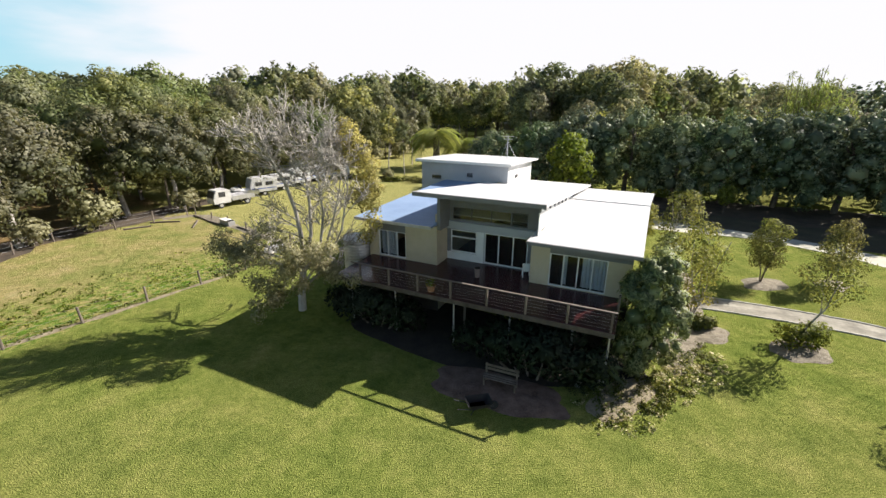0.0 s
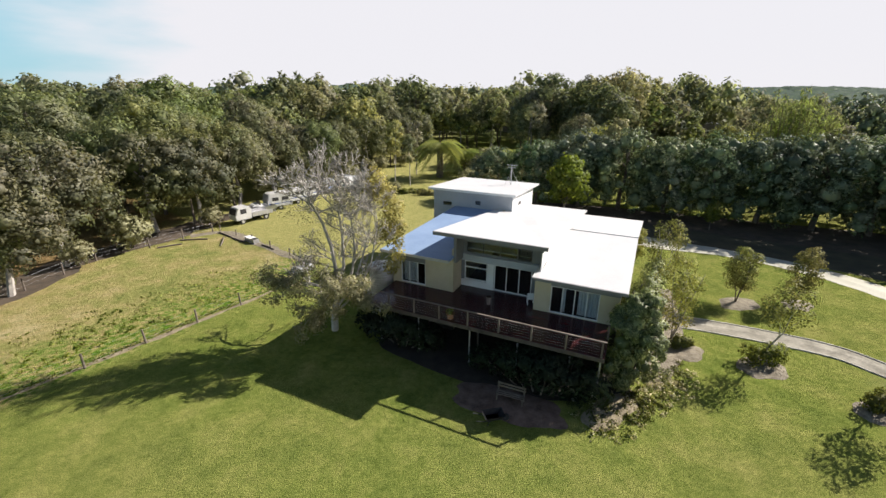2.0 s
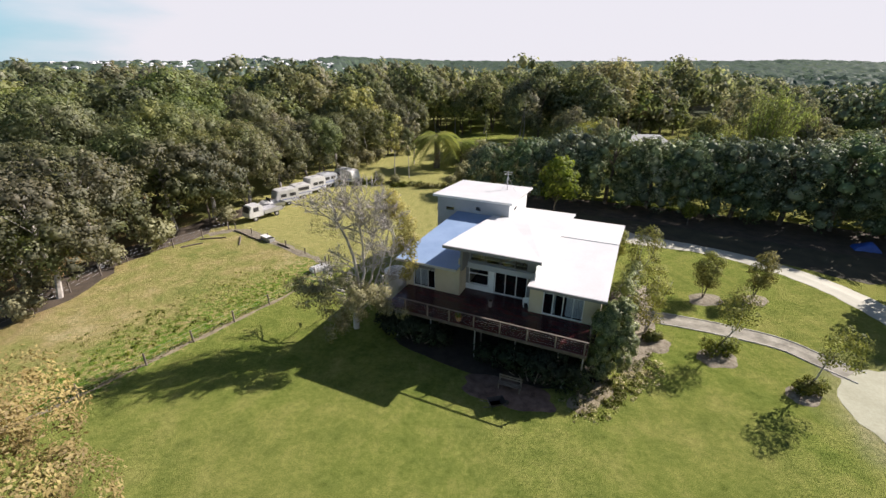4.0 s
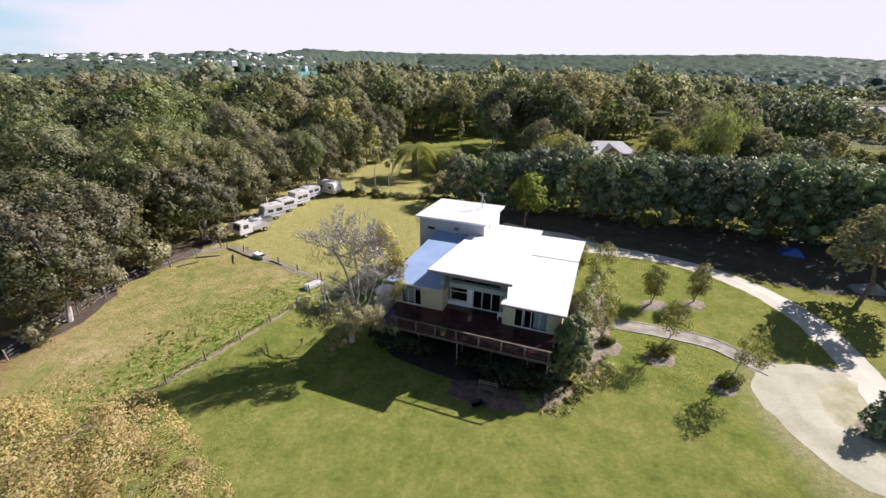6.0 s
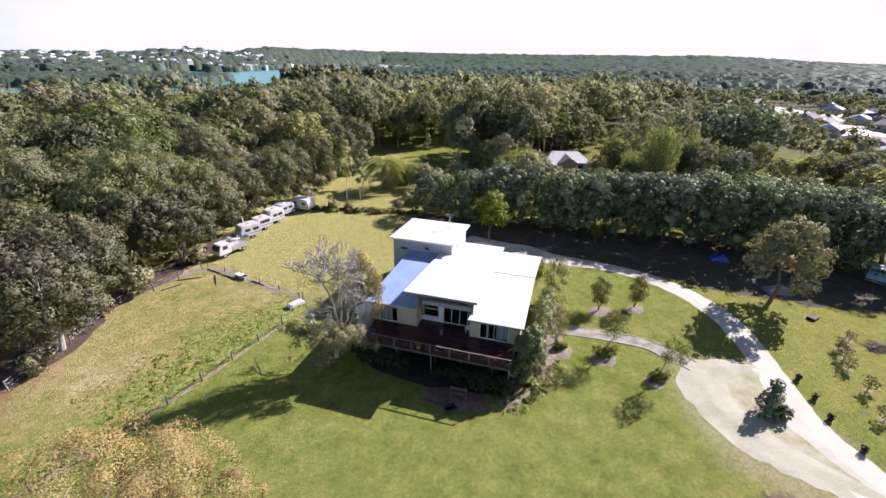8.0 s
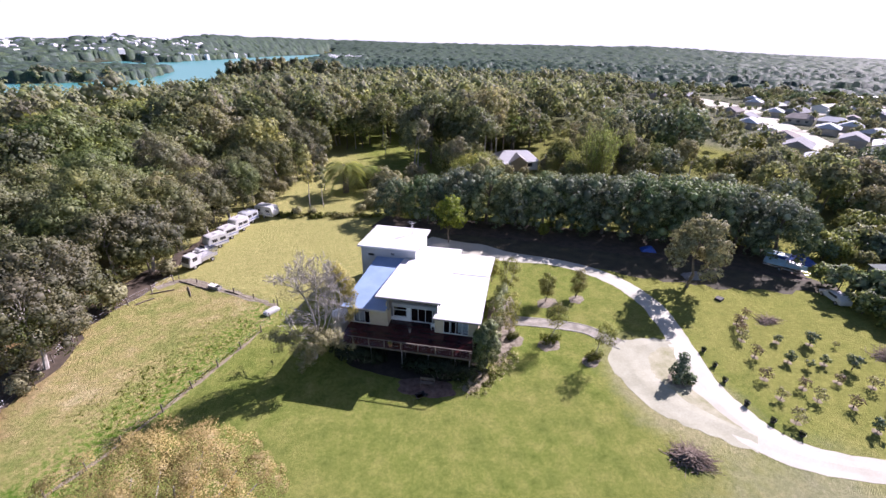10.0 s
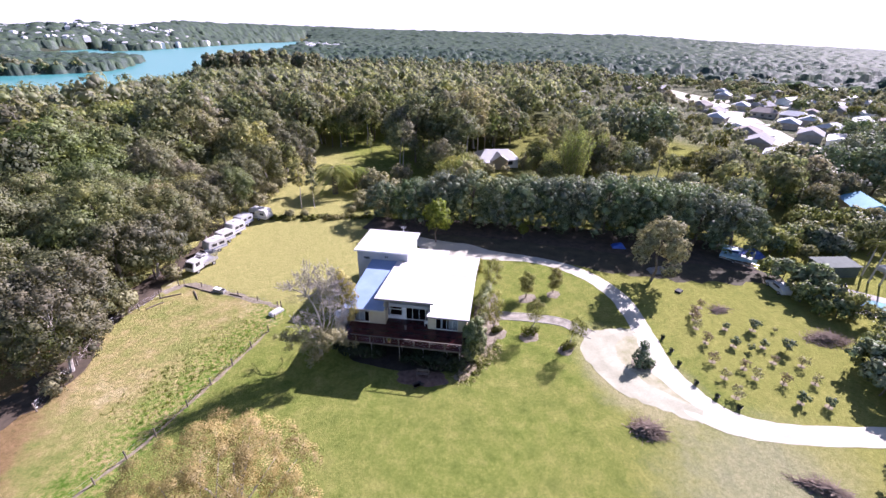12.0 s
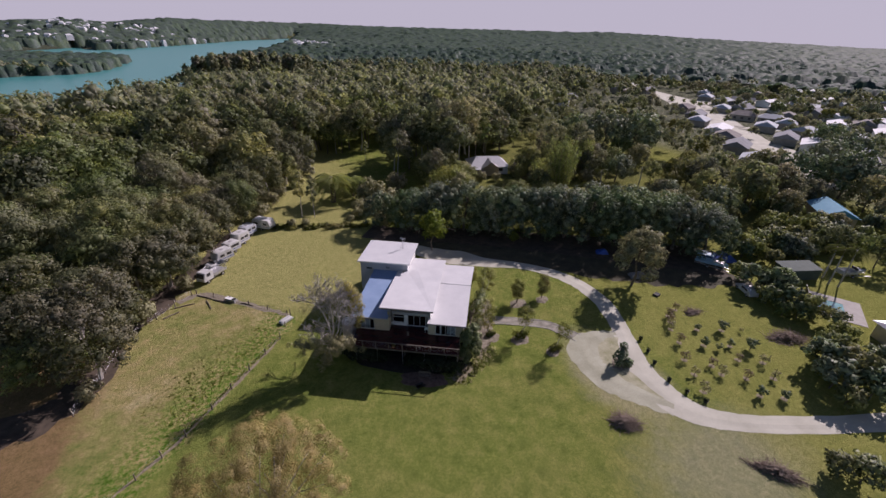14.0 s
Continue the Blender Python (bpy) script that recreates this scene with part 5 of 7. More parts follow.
# each stem: its points, its girth, and the limbs it carries
STEMS = [([(0.4, 0.05, 3.1), (0.45, 0.1, 4.8), (0.25, 0.2, 6.4), (-0.2, 0.3, 8.0), (-0.8, 0.4, 9.2)], 0.16, ((-0.8, 0.1, 0.6), (0.5, 0.2, 0.8), (-0.3, -0.3, 0.9))),
         ([(0.4, 0.05, 3.1), (0.95, 0.4, 4.9), (0.95, 0.7, 6.8), (0.8, 0.9, 8.6)], 0.13, ((0.1, 0.3, 1.0), (0.7, 0.0, 0.6), (-0.6, 0.2, 0.7))),
         ([(0.3, 0.05, 2.4), (1.5, 0.3, 4.4), (1.8, 0.4, 6.2), (1.7, 0.4, 8.2)], 0.1, ((0.2, -0.2, 1.0), (-0.5, 0.2, 0.8), (0.7, 0.1, 0.5))),
         ([(0.15, 0.0, 1.6), (1.6, 0.1, 3.6), (2.4, 0.2, 5.8), (2.9, 0.3, 7.6)], 0.085, ((0.1, 0.1, 1.0), (-0.6, -0.2, 0.7))),
         ([(0.1, 0.0, 1.3), (1.9, -0.4, 3.2), (3.0, -0.4, 5.4), (3.5, -0.2, 7.8)], 0.085, ((0.3, 0.1, 1.0), (-0.4, 0.3, 0.8)))]
for k, (points, girth, ways) in enumerate(STEMS):
    tube(bm, points, girth, girth * 0.5, 7)
    for m_, way in enumerate(ways):
        limb(Vector(points[-1]), Vector(way).normalized(), 1.9 if k < 3 else 1.5, girth * 0.45, 4)
        at = Vector(points[-2]).lerp(Vector(points[-1]), 0.25 + 0.25 * m_)
        limb(at, (Vector(way) * 0.6 + Vector((g.uniform(-1, 1), g.uniform(-1, 1), 0.2))).normalized(), 1.6, girth * 0.4, 3)
        at = Vector(points[1]).lerp(Vector(points[2]), 0.3 * m_)
        limb(at, Vector((-0.9 + 0.5 * k + 0.3 * m_, g.uniform(-0.8, 0.8), 0.35)).normalized(), 1.3, girth * 0.35, 3)
# bare low limbs
limb(Vector((0.3, -0.05, 2.9)), Vector((-1.0, 0.2, 0.5)).normalized(), 2.8, 0.09, 4)
limb(Vector((0.3, 0.1, 2.6)), Vector((-0.8, -0.5, 0.35)).normalized(), 2.2, 0.07, 4)
limb(Vector((0.4, -0.1, 3.0)), Vector((0.7, -0.7, 0.25)).normalized(), 1.7, 0.06, 3)
part("trunk", bm, TREE_BARK, silver, "grey-brown branching trunk in several stems")
part("bare_twig_crown", twigs, PALE_BARK, silver, "fine bare silvery twigs")
sr = np.random.default_rng(9)
low_lobes = [(-3.4, -1.2, 5.0, 0.75, 0.8), (-2.7, -1.8, 4.6, 0.75, 0.8), (-3.6, -1.0, 4.2, 0.6, 0.9), (-1.7, -2.0, 4.6, 0.7, 0.8), (-1.2, -2.4, 3.3, 0.75, 0.9), (-0.9, -3.0, 2.1, 0.55, 1.0), (-0.9, -1.4, 5.5, 0.55, 0.8),
             (0.2, -1.8, 4.0, 0.7, 0.9), (1.2, -1.8, 4.7, 0.75, 0.8), (2.0, -2.0, 4.3, 0.75, 0.8), (2.4, -2.3, 3.4, 0.6, 0.9), (3.2, -2.5, 3.9, 0.65, 0.8), (3.8, -3.0, 4.1, 0.55, 0.8), (1.0, -2.6, 3.3, 0.6, 0.9), (0.8, -3.2, 4.8, 0.7, 0.8), (1.9, -3.3, 4.8, 0.7, 0.8), (0.0, -3.7, 4.2, 0.65, 0.8), (2.5, -2.9, 5.3, 0.65, 0.8), (-1.0, -3.3, 5.0, 0.7, 0.8), (0.4, -2.4, 5.8, 0.7, 0.8),
             (-0.7, -2.6, 2.7, 0.65, 1.0), (-0.2, -2.7, 1.9, 0.55, 1.1), (0.4, -2.4, 2.7, 0.6, 1.0), (-1.2, -2.8, 1.4, 0.45, 1.1), (-4.4, -0.8, 4.3, 0.6, 0.9), (-4.0, -1.4, 3.5, 0.55, 0.9)]
low_lobes = [(x + g.uniform(-0.7, 0.7), y + g.uniform(-0.5, 0.5), z + g.uniform(-0.6, 0.5), r * g.uniform(0.6, 1.0), k) for x, y, z, r, k in low_lobes for _ in range(3)]
v, f, lit = sprays(sr, low_lobes, 12500, 0.08, core=False, droop=0.8, slim=0.45)
link_mesh("low_foliage", arrays_mesh("low_foliage", v, f, lit), SILVER, silver, "grey-green drooping lower foliage")
for lobe in low_lobes[::4]:
    bough = bmesh.new()
    tube(bough, [(0.4, -0.05, 3.2), (lobe[0] * 0.5 + 0.2, lobe[1] * 0.5, (lobe[2] + 3.6) / 2), lobe[:3]], 0.05, 0.015, 5)
    part("bough", bough, TREE_BARK, silver)
haze_lobes = [(-1.9, 0.3, 10.3, 0.9, 0.9), (-0.9, 0.4, 10.9, 0.9, 0.9), (0.2, 0.9, 10.6, 0.9, 0.9), (-2.4, 0.1, 9.0, 0.8, 0.9), (-1.2, 0.2, 8.6, 0.9, 1.0), (0.9, 0.8, 9.6, 0.9, 0.9), (1.7, 0.3, 9.0, 0.9, 1.0), (2.2, 0.2, 7.4, 0.8, 1.0), (0.4, 0.6, 7.4, 0.9, 1.0), (-0.8, 0.0, 6.8, 0.8, 0.9), (1.3, 0.3, 6.2, 0.8, 1.0), (-1.8, -0.2, 6.0, 0.8, 0.8)]
v, f, lit = sprays(sr, haze_lobes, 3000, 0.055, core=False, droop=0.4, slim=0.4)
link_mesh("thin_foliage", arrays_mesh("thin_foliage", v, f, lit), SILVER, silver, "thin scattered grey leaves among the bare twigs")
side_lobes = [(3.4, 1.0, 10.7, 0.75, 1.2), (3.9, 1.0, 9.8, 0.85, 1.1), (4.5, 0.9, 8.9, 0.8, 1.1), (4.2, 1.0, 7.8, 0.85, 1.1), (4.5, 0.8, 6.7, 0.75, 1.1), (3.7, 0.9, 7.0, 0.65, 1.1), (3.1, 0.9, 10.0, 0.6, 1.1), (4.9, 0.6, 7.6, 0.6, 1.1), (4.7, 0.5, 5.6, 0.6, 1.2), (4.2, 0.4, 4.8, 0.55, 1.0), (2.6, 0.9, 9.0, 0.5, 1.1)]
v, f, lit = sprays(sr, side_lobes, 4200, 0.085, core=False, droop=0.5)
link_mesh("side_foliage", arrays_mesh("side_foliage", v, f, lit), GOLD_LEAF, silver, "yellowing foliage on one side")

# planting round the house
def shrub(name, x, y, lobes, count, size, mat, label, seed, slim=0.4, droop=0.6, local=True, core_size=0.5, gather=False):
    base = HOUSE @ Vector((x, y, 0)) if local else Vector((x, y, 0))
    ob = empty(name, pose(base.x, base.y, 0, 0, 0, -25.8 if local else 0), label, "shrub")
    r = np.random.default_rng(seed)
    v, f, lit = sprays(r, lobes, count, size, droop=droop, slim=slim, core_size=core_size, gather=gather, tufts=11 if gather else 18)
    link_mesh("leaves", arrays_mesh("leaves", v, f, lit), mat, ob)
    for lx, ly, lz, lr, _ in lobes:
        bm = bmesh.new()
        tube(bm, [(lx * 0.3, ly * 0.3, -0.1), (lx * 0.7, ly * 0.7, lz * 0.6), (lx, ly, lz)], 0.06, 0.02, 5)
        part("stem", bm, BARK, ob)
    return ob


shrub("corner_shrub", 6.0, -0.6, [(0, 0.1, 4.2, 1.15, 0.9), (0.6, -0.1, 3.3, 1.05, 0.9), (-0.5, -0.3, 3.0, 0.95, 1.0), (0.9, 0.7, 2.7, 1.0, 1.0), (0.0, -0.3, 1.9, 0.95, 1.0), (0.8, 0.3, 1.5, 0.9, 0.9), (0.1, 1.0, 4.7, 0.95, 0.9),
                                (0.8, 1.4, 3.4, 1.0, 1.0), (-0.2, 0.4, 4.9, 0.8, 0.9), (-0.9, -0.7, 1.5, 0.8, 1.0), (-0.6, 0.0, 3.9, 0.9, 0.9), (-0.2, -0.2, 0.8, 0.9, 1.0), (0.5, 0.6, 5.2, 0.85, 0.8)], 14500, 0.15, SHRUB, "large glossy-leaved shrub swallowing the deck's corner", 101, slim=0.24, droop=1.0, core_size=0.45, gather=True)
shrub("under_deck_shrub", 1.6, -3.5, [(-3.6, 0.8, 0.9, 0.95, 0.9), (-2.2, 0.5, 1.2, 1.1, 1.0), (-0.8, 0.4, 1.5, 1.2, 1.0), (0.5, 0.1, 1.5, 1.2, 1.0), (-1.4, 1.4, 1.6, 1.2, 1.0), (1.0, 1.4, 1.6, 1.2, 1.0), (1.8, 0.6, 1.2, 1.2, 0.9), (2.7, 0.9, 1.0, 0.9, 0.9)], 3600, 0.13, SHADE_LEAF, "shrubbery in front of the deck, shade put into its leaf colour", 102)
shrub("under_deck_shrub", -7.8, -2.6, [(-2.2, 0.3, 1.2, 1.2, 0.9), (-0.9, 0, 1.5, 1.3, 0.9), (0.6, 0.2, 1.4, 1.3, 0.9), (1.9, 0.2, 1.1, 1.1, 0.9), (-3.2, 0.8, 1.0, 1.0, 0.9)], 3600, 0.13, SHADE_LEAF, "shrubbery under the deck's end, shade put into its leaf colour", 103)
shrub("side_shrub", 7.0, 6.0, [(0, 0, 1.3, 1.0, 1.1), (0.2, 1.8, 1.6, 1.0, 1.2), (-0.2, 3.6, 1.9, 1.0, 1.3), (0.1, 5.4, 1.7, 1.0, 1.2), (0.3, 7.2, 1.9, 1.1, 1.2)], 3200, 0.12, SHRUB, "green hedge of mixed shrubs along the side wall", 104)
for x, y, s, mat, label in ((19.3, 19.4, 1.55, BED, "clipped yellow-green bush in a mulched bed"), (22.7, 15.2, 1.25, BED, "small bright yellow-green bush in a mulched bed"), (15.0, 21.2, 0.9, BED, "strappy green clump beside the shrubbery")):
    shrub("garden_bush", x, y, [(0, 0, 0.4 * s, 0.6 * s, 0.8), (0.55 * s, 0.15, 0.36 * s, 0.5 * s, 0.8), (-0.55 * s, -0.1, 0.36 * s, 0.5 * s, 0.8)], 1300, 0.09, mat, label, 110 + int(x), local=False)
shrub("island_bush", 30.0, 9.9, [(0, 0, 1.9, 0.8, 1.1), (0.3, 0.3, 2.7, 0.6, 1.1), (-0.3, 0.1, 1.2, 0.8, 1.0), (0.6, -0.9, 0.7, 0.7, 0.9), (0.9, -0.5, 0.5, 0.6, 0.9), (-0.5, -0.5, 0.6, 0.7, 0.9)], 1600, 0.16, MANGO, "dark purple-green bush in the gravel loop", 120, local=False)


# ---- fences ----
def fence(points, spacing, height, label, group=""):
    """Round timber posts with three strands of wire."""
    ob = empty("fence", pose(points[0][0], points[0][1], 0), label, "fence", group)
    g = random.Random(int(points[0][0] * 10))
    ox, oy = points[0]
    spots = []
    for (x0, y0), (x1, y1) in zip(points, points[1:]):
        count = max(1, round(math.hypot(x1 - x0, y1 - y0) / spacing))
        spots += [(x0 + (x1 - x0) * i / count - ox, y0 + (y1 - y0) * i / count - oy) for i in range(count)]
    spots.append((points[-1][0] - ox, points[-1][1] - oy))
    for x, y in spots:
        bm = bmesh.new()
        lean = (g.uniform(-0.06, 0.06), g.uniform(-0.06, 0.06))
        tube(bm, [(x, y, -0.2), (x + lean[0], y + lean[1], height * g.uniform(0.92, 1.08))], 0.075, 0.065, 7)
        part("post", bm, GREY_WOOD, ob)
    for z in (0.35, 0.65, 0.95):
        bm = bmesh.new()
        tube(bm, [(x, y, z * height) for x, y in spots], 0.005, 0.005, 3)
        part("wire", bm, STEEL, ob)
    return ob


fence([(-46, -4.0), (-34, 7.2), (-29.6, 11.6), (-25.7, 15.7), (-23.4, 19.0), (-15.5, 30.2), (-13.9, 35.8)], 3.35, 1.1, "paddock fence of weathered posts and wire", "paddock fences")
fence([(-14.4, 36.3), (-23.3, 43.5), (-29.0, 47.2)], 3.6, 0.8, "low paddock fence of weathered posts and wire", "paddock fences")
fence([(-29.6, 46.6), (-33.7, 40.9), (-36.6, 37.0), (-37.4, 30.0), (-38.6, 23.0)], 3.3, 1.2, "old wire fence along the wood's edge", "paddock fences")
# trodden strips under the fences
strip = part("fence_strip", ribbon([(-46.2, -3.8, 0.3), (-34.2, 7.4, 0.3), (-29.8, 11.8, 0.3), (-25.9, 15.9, 0.32), (-23.6, 19.2, 0.3), (-19.6, 24.4, 0.4), (-15.6, 30.4, 0.3)], 0.012, 0.13), DRY_EARTH)
tagged(strip, "bare trodden earth under the paddock fence", "earth strip", kind="structure")
strip = part("earth_bank", ribbon([(-14.2, 35.9, 0.8), (-18.3, 39.3, 1.0), (-23.4, 43.3, 1.0), (-28.4, 46.6, 1.2), (-31.5, 45.0, 1.4)], 0.016, 0.25), MULCH)
tagged(strip, "low bare earth bank across the paddock", "earth strip", kind="structure")
for x, y, a, l in ((-27.5, 45.4, -38, 3.2), (-25.0, 43.4, -36, 2.6), (-26.6, 42.8, -70, 3.0), (-30.3, 43.6, 10, 3.0), (-31.8, 41.4, 35, 2.4), (-20.6, 41.0, -38, 2.4)):
    bm = bmesh.new()
    tube(bm, [(-l / 2, 0, 0.09), (0, 0.05, 0.10), (l / 2, 0, 0.08)], 0.09, 0.07, 7)
    ob = part("fallen_log", bm, GREY_WOOD)
    ob.matrix_world = pose(x, y, 0, 0, 0, a)
    tagged(ob, "bleached fallen log lying in the paddock", "log", "logs in the paddock")


# ---- beds, mounds ----
def mound(name, x, y, rx, ry, h, mat, label, turn=0.0, seed=1):
    g = random.Random(seed)
    bm = bmesh.new()
    n = 40
    waves = [(g.uniform(0.02, 0.06), g.uniform(0, 6.3)) for _ in range(5)]
    rim = [1 + sum(a * math.sin((w + 2) * 2 * math.pi * k / n + p) for w, (a, p) in enumerate(waves)) + g.uniform(-0.025, 0.025) for k in range(n)]
    rings = []
    for f, z in ((1.0, 0.008), (0.8, h * 0.55), (0.45, h * 0.9)):
        rings.append([bm.verts.new((rx * f * rim[k] * math.cos(2 * math.pi * k / n), ry * f * rim[k] * math.sin(2 * math.pi * k / n), z + g.uniform(0, 0.03) * (f < 1))) for k in range(n)])
    top = bm.verts.new((0, 0, h))
    for a, b in zip(rings, rings[1:]):
        for k in range(n):
            bm.faces.new((a[k], a[(k + 1) % n], b[(k + 1) % n], b[k]))
    for k in range(n):
        bm.faces.new((rings[-1][k], rings[-1][(k + 1) % n], top))
    for f in bm.faces:
        f.smooth = True
    ob = part(name, bm, mat)
    ob.matrix_world = pose(x, y, 0, 0, 0, turn)
    return tagged(ob, label, "garden bed", kind="structure")


for i, (x, y, rx, ry) in enumerate([(23.2, 27.4, 2.0, 1.3), (27.9, 27.2, 1.5, 1.1), (18.9, 18.9, 1.9, 1.3), (22.2, 14.9, 1.5, 1.0), (15.0, 20.6, 1.5, 1.2), (30.0, 9.7, 1.8, 1.5)]):
    mound("mulch_ring", x, y, rx * 0.86, ry * 0.86, 0.09, MULCH, "pale bark mulch ring round the plants", 20, i + 3)
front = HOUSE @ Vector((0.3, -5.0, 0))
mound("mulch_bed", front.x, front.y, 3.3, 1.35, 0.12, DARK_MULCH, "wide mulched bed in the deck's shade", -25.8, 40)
side_bed = HOUSE @ Vector((7.6, 8.0, 0))
mound("mulch_bed", side_bed.x, side_bed.y, 1.9, 8.0, 0.1, MULCH, "mulched bed along the side wall", -25.8, 41)
# bare soil under the deck, with the deck's shade put into its colour
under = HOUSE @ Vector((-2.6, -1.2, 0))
DECK_SHADE_SOIL = surface("shade_darkened_soil", (0.012, 0.010, 0.008), (0.045, 0.036, 0.026), 1.2, 10, 0.95, bump=0.6, dist=0.04)
mound("soil_bed", under.x, under.y, 8.6, 3.0, 0.05, DECK_SHADE_SOIL, "bare soil under the deck, coloured near black for its shade", -25.8, 44)
mound("mulch_bed", 8.0, 15.2, 2.2, 0.9, 0.06, DRY_EARTH, "mulched bank below the corner shrub", 34, 42)

STRAW = foliage("dry_groundcover_leaves", (0.25, 0.24, 0.12), (0.5, 0.46, 0.27), (0.78, 0.74, 0.54), 0.45, hues=0.3, plants=0.0)


def low_cover(name, spots, count, size, mat, label, seed, category="groundcover", core=False):
    r = np.random.default_rng(seed)
    v, f, lit = sprays(r, spots, count, size, up=0.8, loose=0.9, core=core)
    keep = v.reshape(-1, 4, 3)[:, :, 2].min(1) > 0.005
    v, lit = v.reshape(-1, 4, 3)[keep].reshape(-1, 3), lit.reshape(-1, 4, 3)[keep].reshape(-1, 3)
    f = np.arange(len(v)).reshape(-1, 4)
    return tagged(link_mesh(name, arrays_mesh(name, v, f, lit), mat), label, category, kind="stuff")


g = random.Random(77)
low_cover("dry_groundcover", [(6.4 + 7.0 * t + g.uniform(-0.9, 1.4), 14.1 + 4.6 * t + g.uniform(-1.4, 0.8), 0.02, g.uniform(0.1, 0.36), 0.16) for t in (i / 239 for i in range(240))], 5600, 0.055, STRAW, "straw-coloured fallen leaves and dry groundcover on the bank", 31)
low_cover("green_groundcover", [(6.8 + 6.6 * t + g.uniform(-0.9, 1.3), 14.4 + 4.3 * t + g.uniform(-1.3, 0.8), 0.03, g.uniform(0.12, 0.36), 0.35) for t in (i / 199 for i in range(200))], 5600, 0.055, BED, "green leafy groundcover on the bank", 32)
low_cover("paddock_weeds", [(-26.5 + 11 * t - 0.83 * off + g.uniform(-0.5, 0.5), 17.0 + 15.2 * t + 0.55 * off + g.uniform(-0.5, 0.5), 0.02, g.uniform(0.12, 0.34), 0.3) for t, off in ((g.random(), 0.6 + 6.5 * g.random() ** 1.4) for _ in range(620))], 5200, 0.07, LIME, "bright green broad-leaved weeds in the grazed paddock", 33, "weeds")
for k in range(5):
    # tall grass where the meadow begins and along the fence
    low_cover("tall_grass", [(-15.5 + 4.4 * k + g.uniform(-2.8, 2.8), 71.6 - 1.1 * k + g.uniform(-1.1, 1.1), 0.08, g.uniform(0.3, 0.85), 0.75) for _ in range(24)], 2000, 0.15, YOUNG if k % 2 else BED, "rough uncut grass at the meadow's edge", 50 + k, "grass")
low_cover("fence_grass", [(-25.4 + 10 * t - 0.3, 16.2 + 14.2 * t + 0.2, 0.0, 0.4, 0.6) for t in (i / 42 for i in range(43))], 1100, 0.06, BED, "rough uncut grass along the paddock fence", 58, "grass")

# leaf litter and soil, toned darker to deepen the shade under the trees
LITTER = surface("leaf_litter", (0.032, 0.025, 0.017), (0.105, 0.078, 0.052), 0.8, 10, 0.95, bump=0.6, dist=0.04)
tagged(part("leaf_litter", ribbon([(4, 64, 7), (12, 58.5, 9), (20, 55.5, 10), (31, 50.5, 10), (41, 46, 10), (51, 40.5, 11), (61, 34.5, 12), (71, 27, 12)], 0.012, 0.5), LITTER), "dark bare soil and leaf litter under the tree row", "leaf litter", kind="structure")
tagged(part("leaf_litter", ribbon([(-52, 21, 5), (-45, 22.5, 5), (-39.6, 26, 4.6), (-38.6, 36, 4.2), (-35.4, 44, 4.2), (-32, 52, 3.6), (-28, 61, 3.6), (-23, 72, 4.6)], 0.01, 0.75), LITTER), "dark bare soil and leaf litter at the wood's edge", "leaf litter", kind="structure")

# thin grass before the row, the row's shade added to its colour
SHADE_SOIL = surface("shade_toned_grass", (0.032, 0.030, 0.017), (0.085, 0.075, 0.038), 0.5, 9, 0.95, bump=0.5, dist=0.04)
tagged(part("leaf_litter", ribbon([(12, 55, 7), (20, 50.2, 9), (28, 46.2, 9.2), (36, 41, 9.8), (43, 36.5, 10.6), (50, 31.5, 10.4), (57, 27.2, 9.2), (64, 23.5, 6.5), (70, 20, 4)], 0.008, 0.7), SHADE_SOIL), "thin grass and fallen leaves before the tree row, darkened for its shade", "leaf litter", kind="structure")

# path edging stones
line = smooth_line([(14.2, 25.3), (18.0, 24.1), (22.2, 22.2), (25.0, 20.5), (26.3, 18.6), (27.6, 16.6)], 9)
edging = empty("path_edging", pose(0, 0, 0), "row of small stones edging the gravel path", "edging")
stone = bpy.data.meshes.new("stone")
bm = boxes(((-0.3, -0.07, -0.02), (0.3, 0.07, 0.07)), bevel=0.03)
bm.to_mesh(stone), bm.free()
stone.materials.append(STONE)
for (x0, y0), (x1, y1) in zip(line, line[1:]):
    l = math.hypot(x1 - x0, y1 - y0)
    for off in (-0.95, 0.95):
        ob = new("stone", stone)
        ob.parent = edging
        ob.matrix_basis = pose((x0 + x1) / 2 - (y1 - y0) / l * off, (y0 + y1) / 2 + (x1 - x0) / l * off, 0, 0, 0, math.degrees(math.atan2(y1 - y0, x1 - x0)) + g.uniform(-8, 8))

# ---- round the house ----
tank = empty("water_tank", HOUSE @ pose(-11.5, 0.9, 0), "corrugated pale metal rainwater tank at the deck's end", "water tank")
bm = bmesh.new()
rings = []
for i in range(41):
    z = i * 0.1
    r = 0.98 + 0.012 * (-1) ** i
    rings.append([bm.verts.new((r * math.cos(2 * math.pi * k / 28), r * math.sin(2 * math.pi * k / 28), z)) for k in range(28)])
for a, b in zip(rings, rings[1:]):
    for k in range(28):
        bm.faces.new((a[k], a[(k + 1) % 28], b[(k + 1) % 28], b[k]))
part("body", bm, STEEL, tank)
bm = bmesh.new()
cylinder(bm, (0, 0, 4.0), 1.06, 0.30, 28, 0.1)
part("lid", bm, WHITE, tank, "shallow conical pale lid")

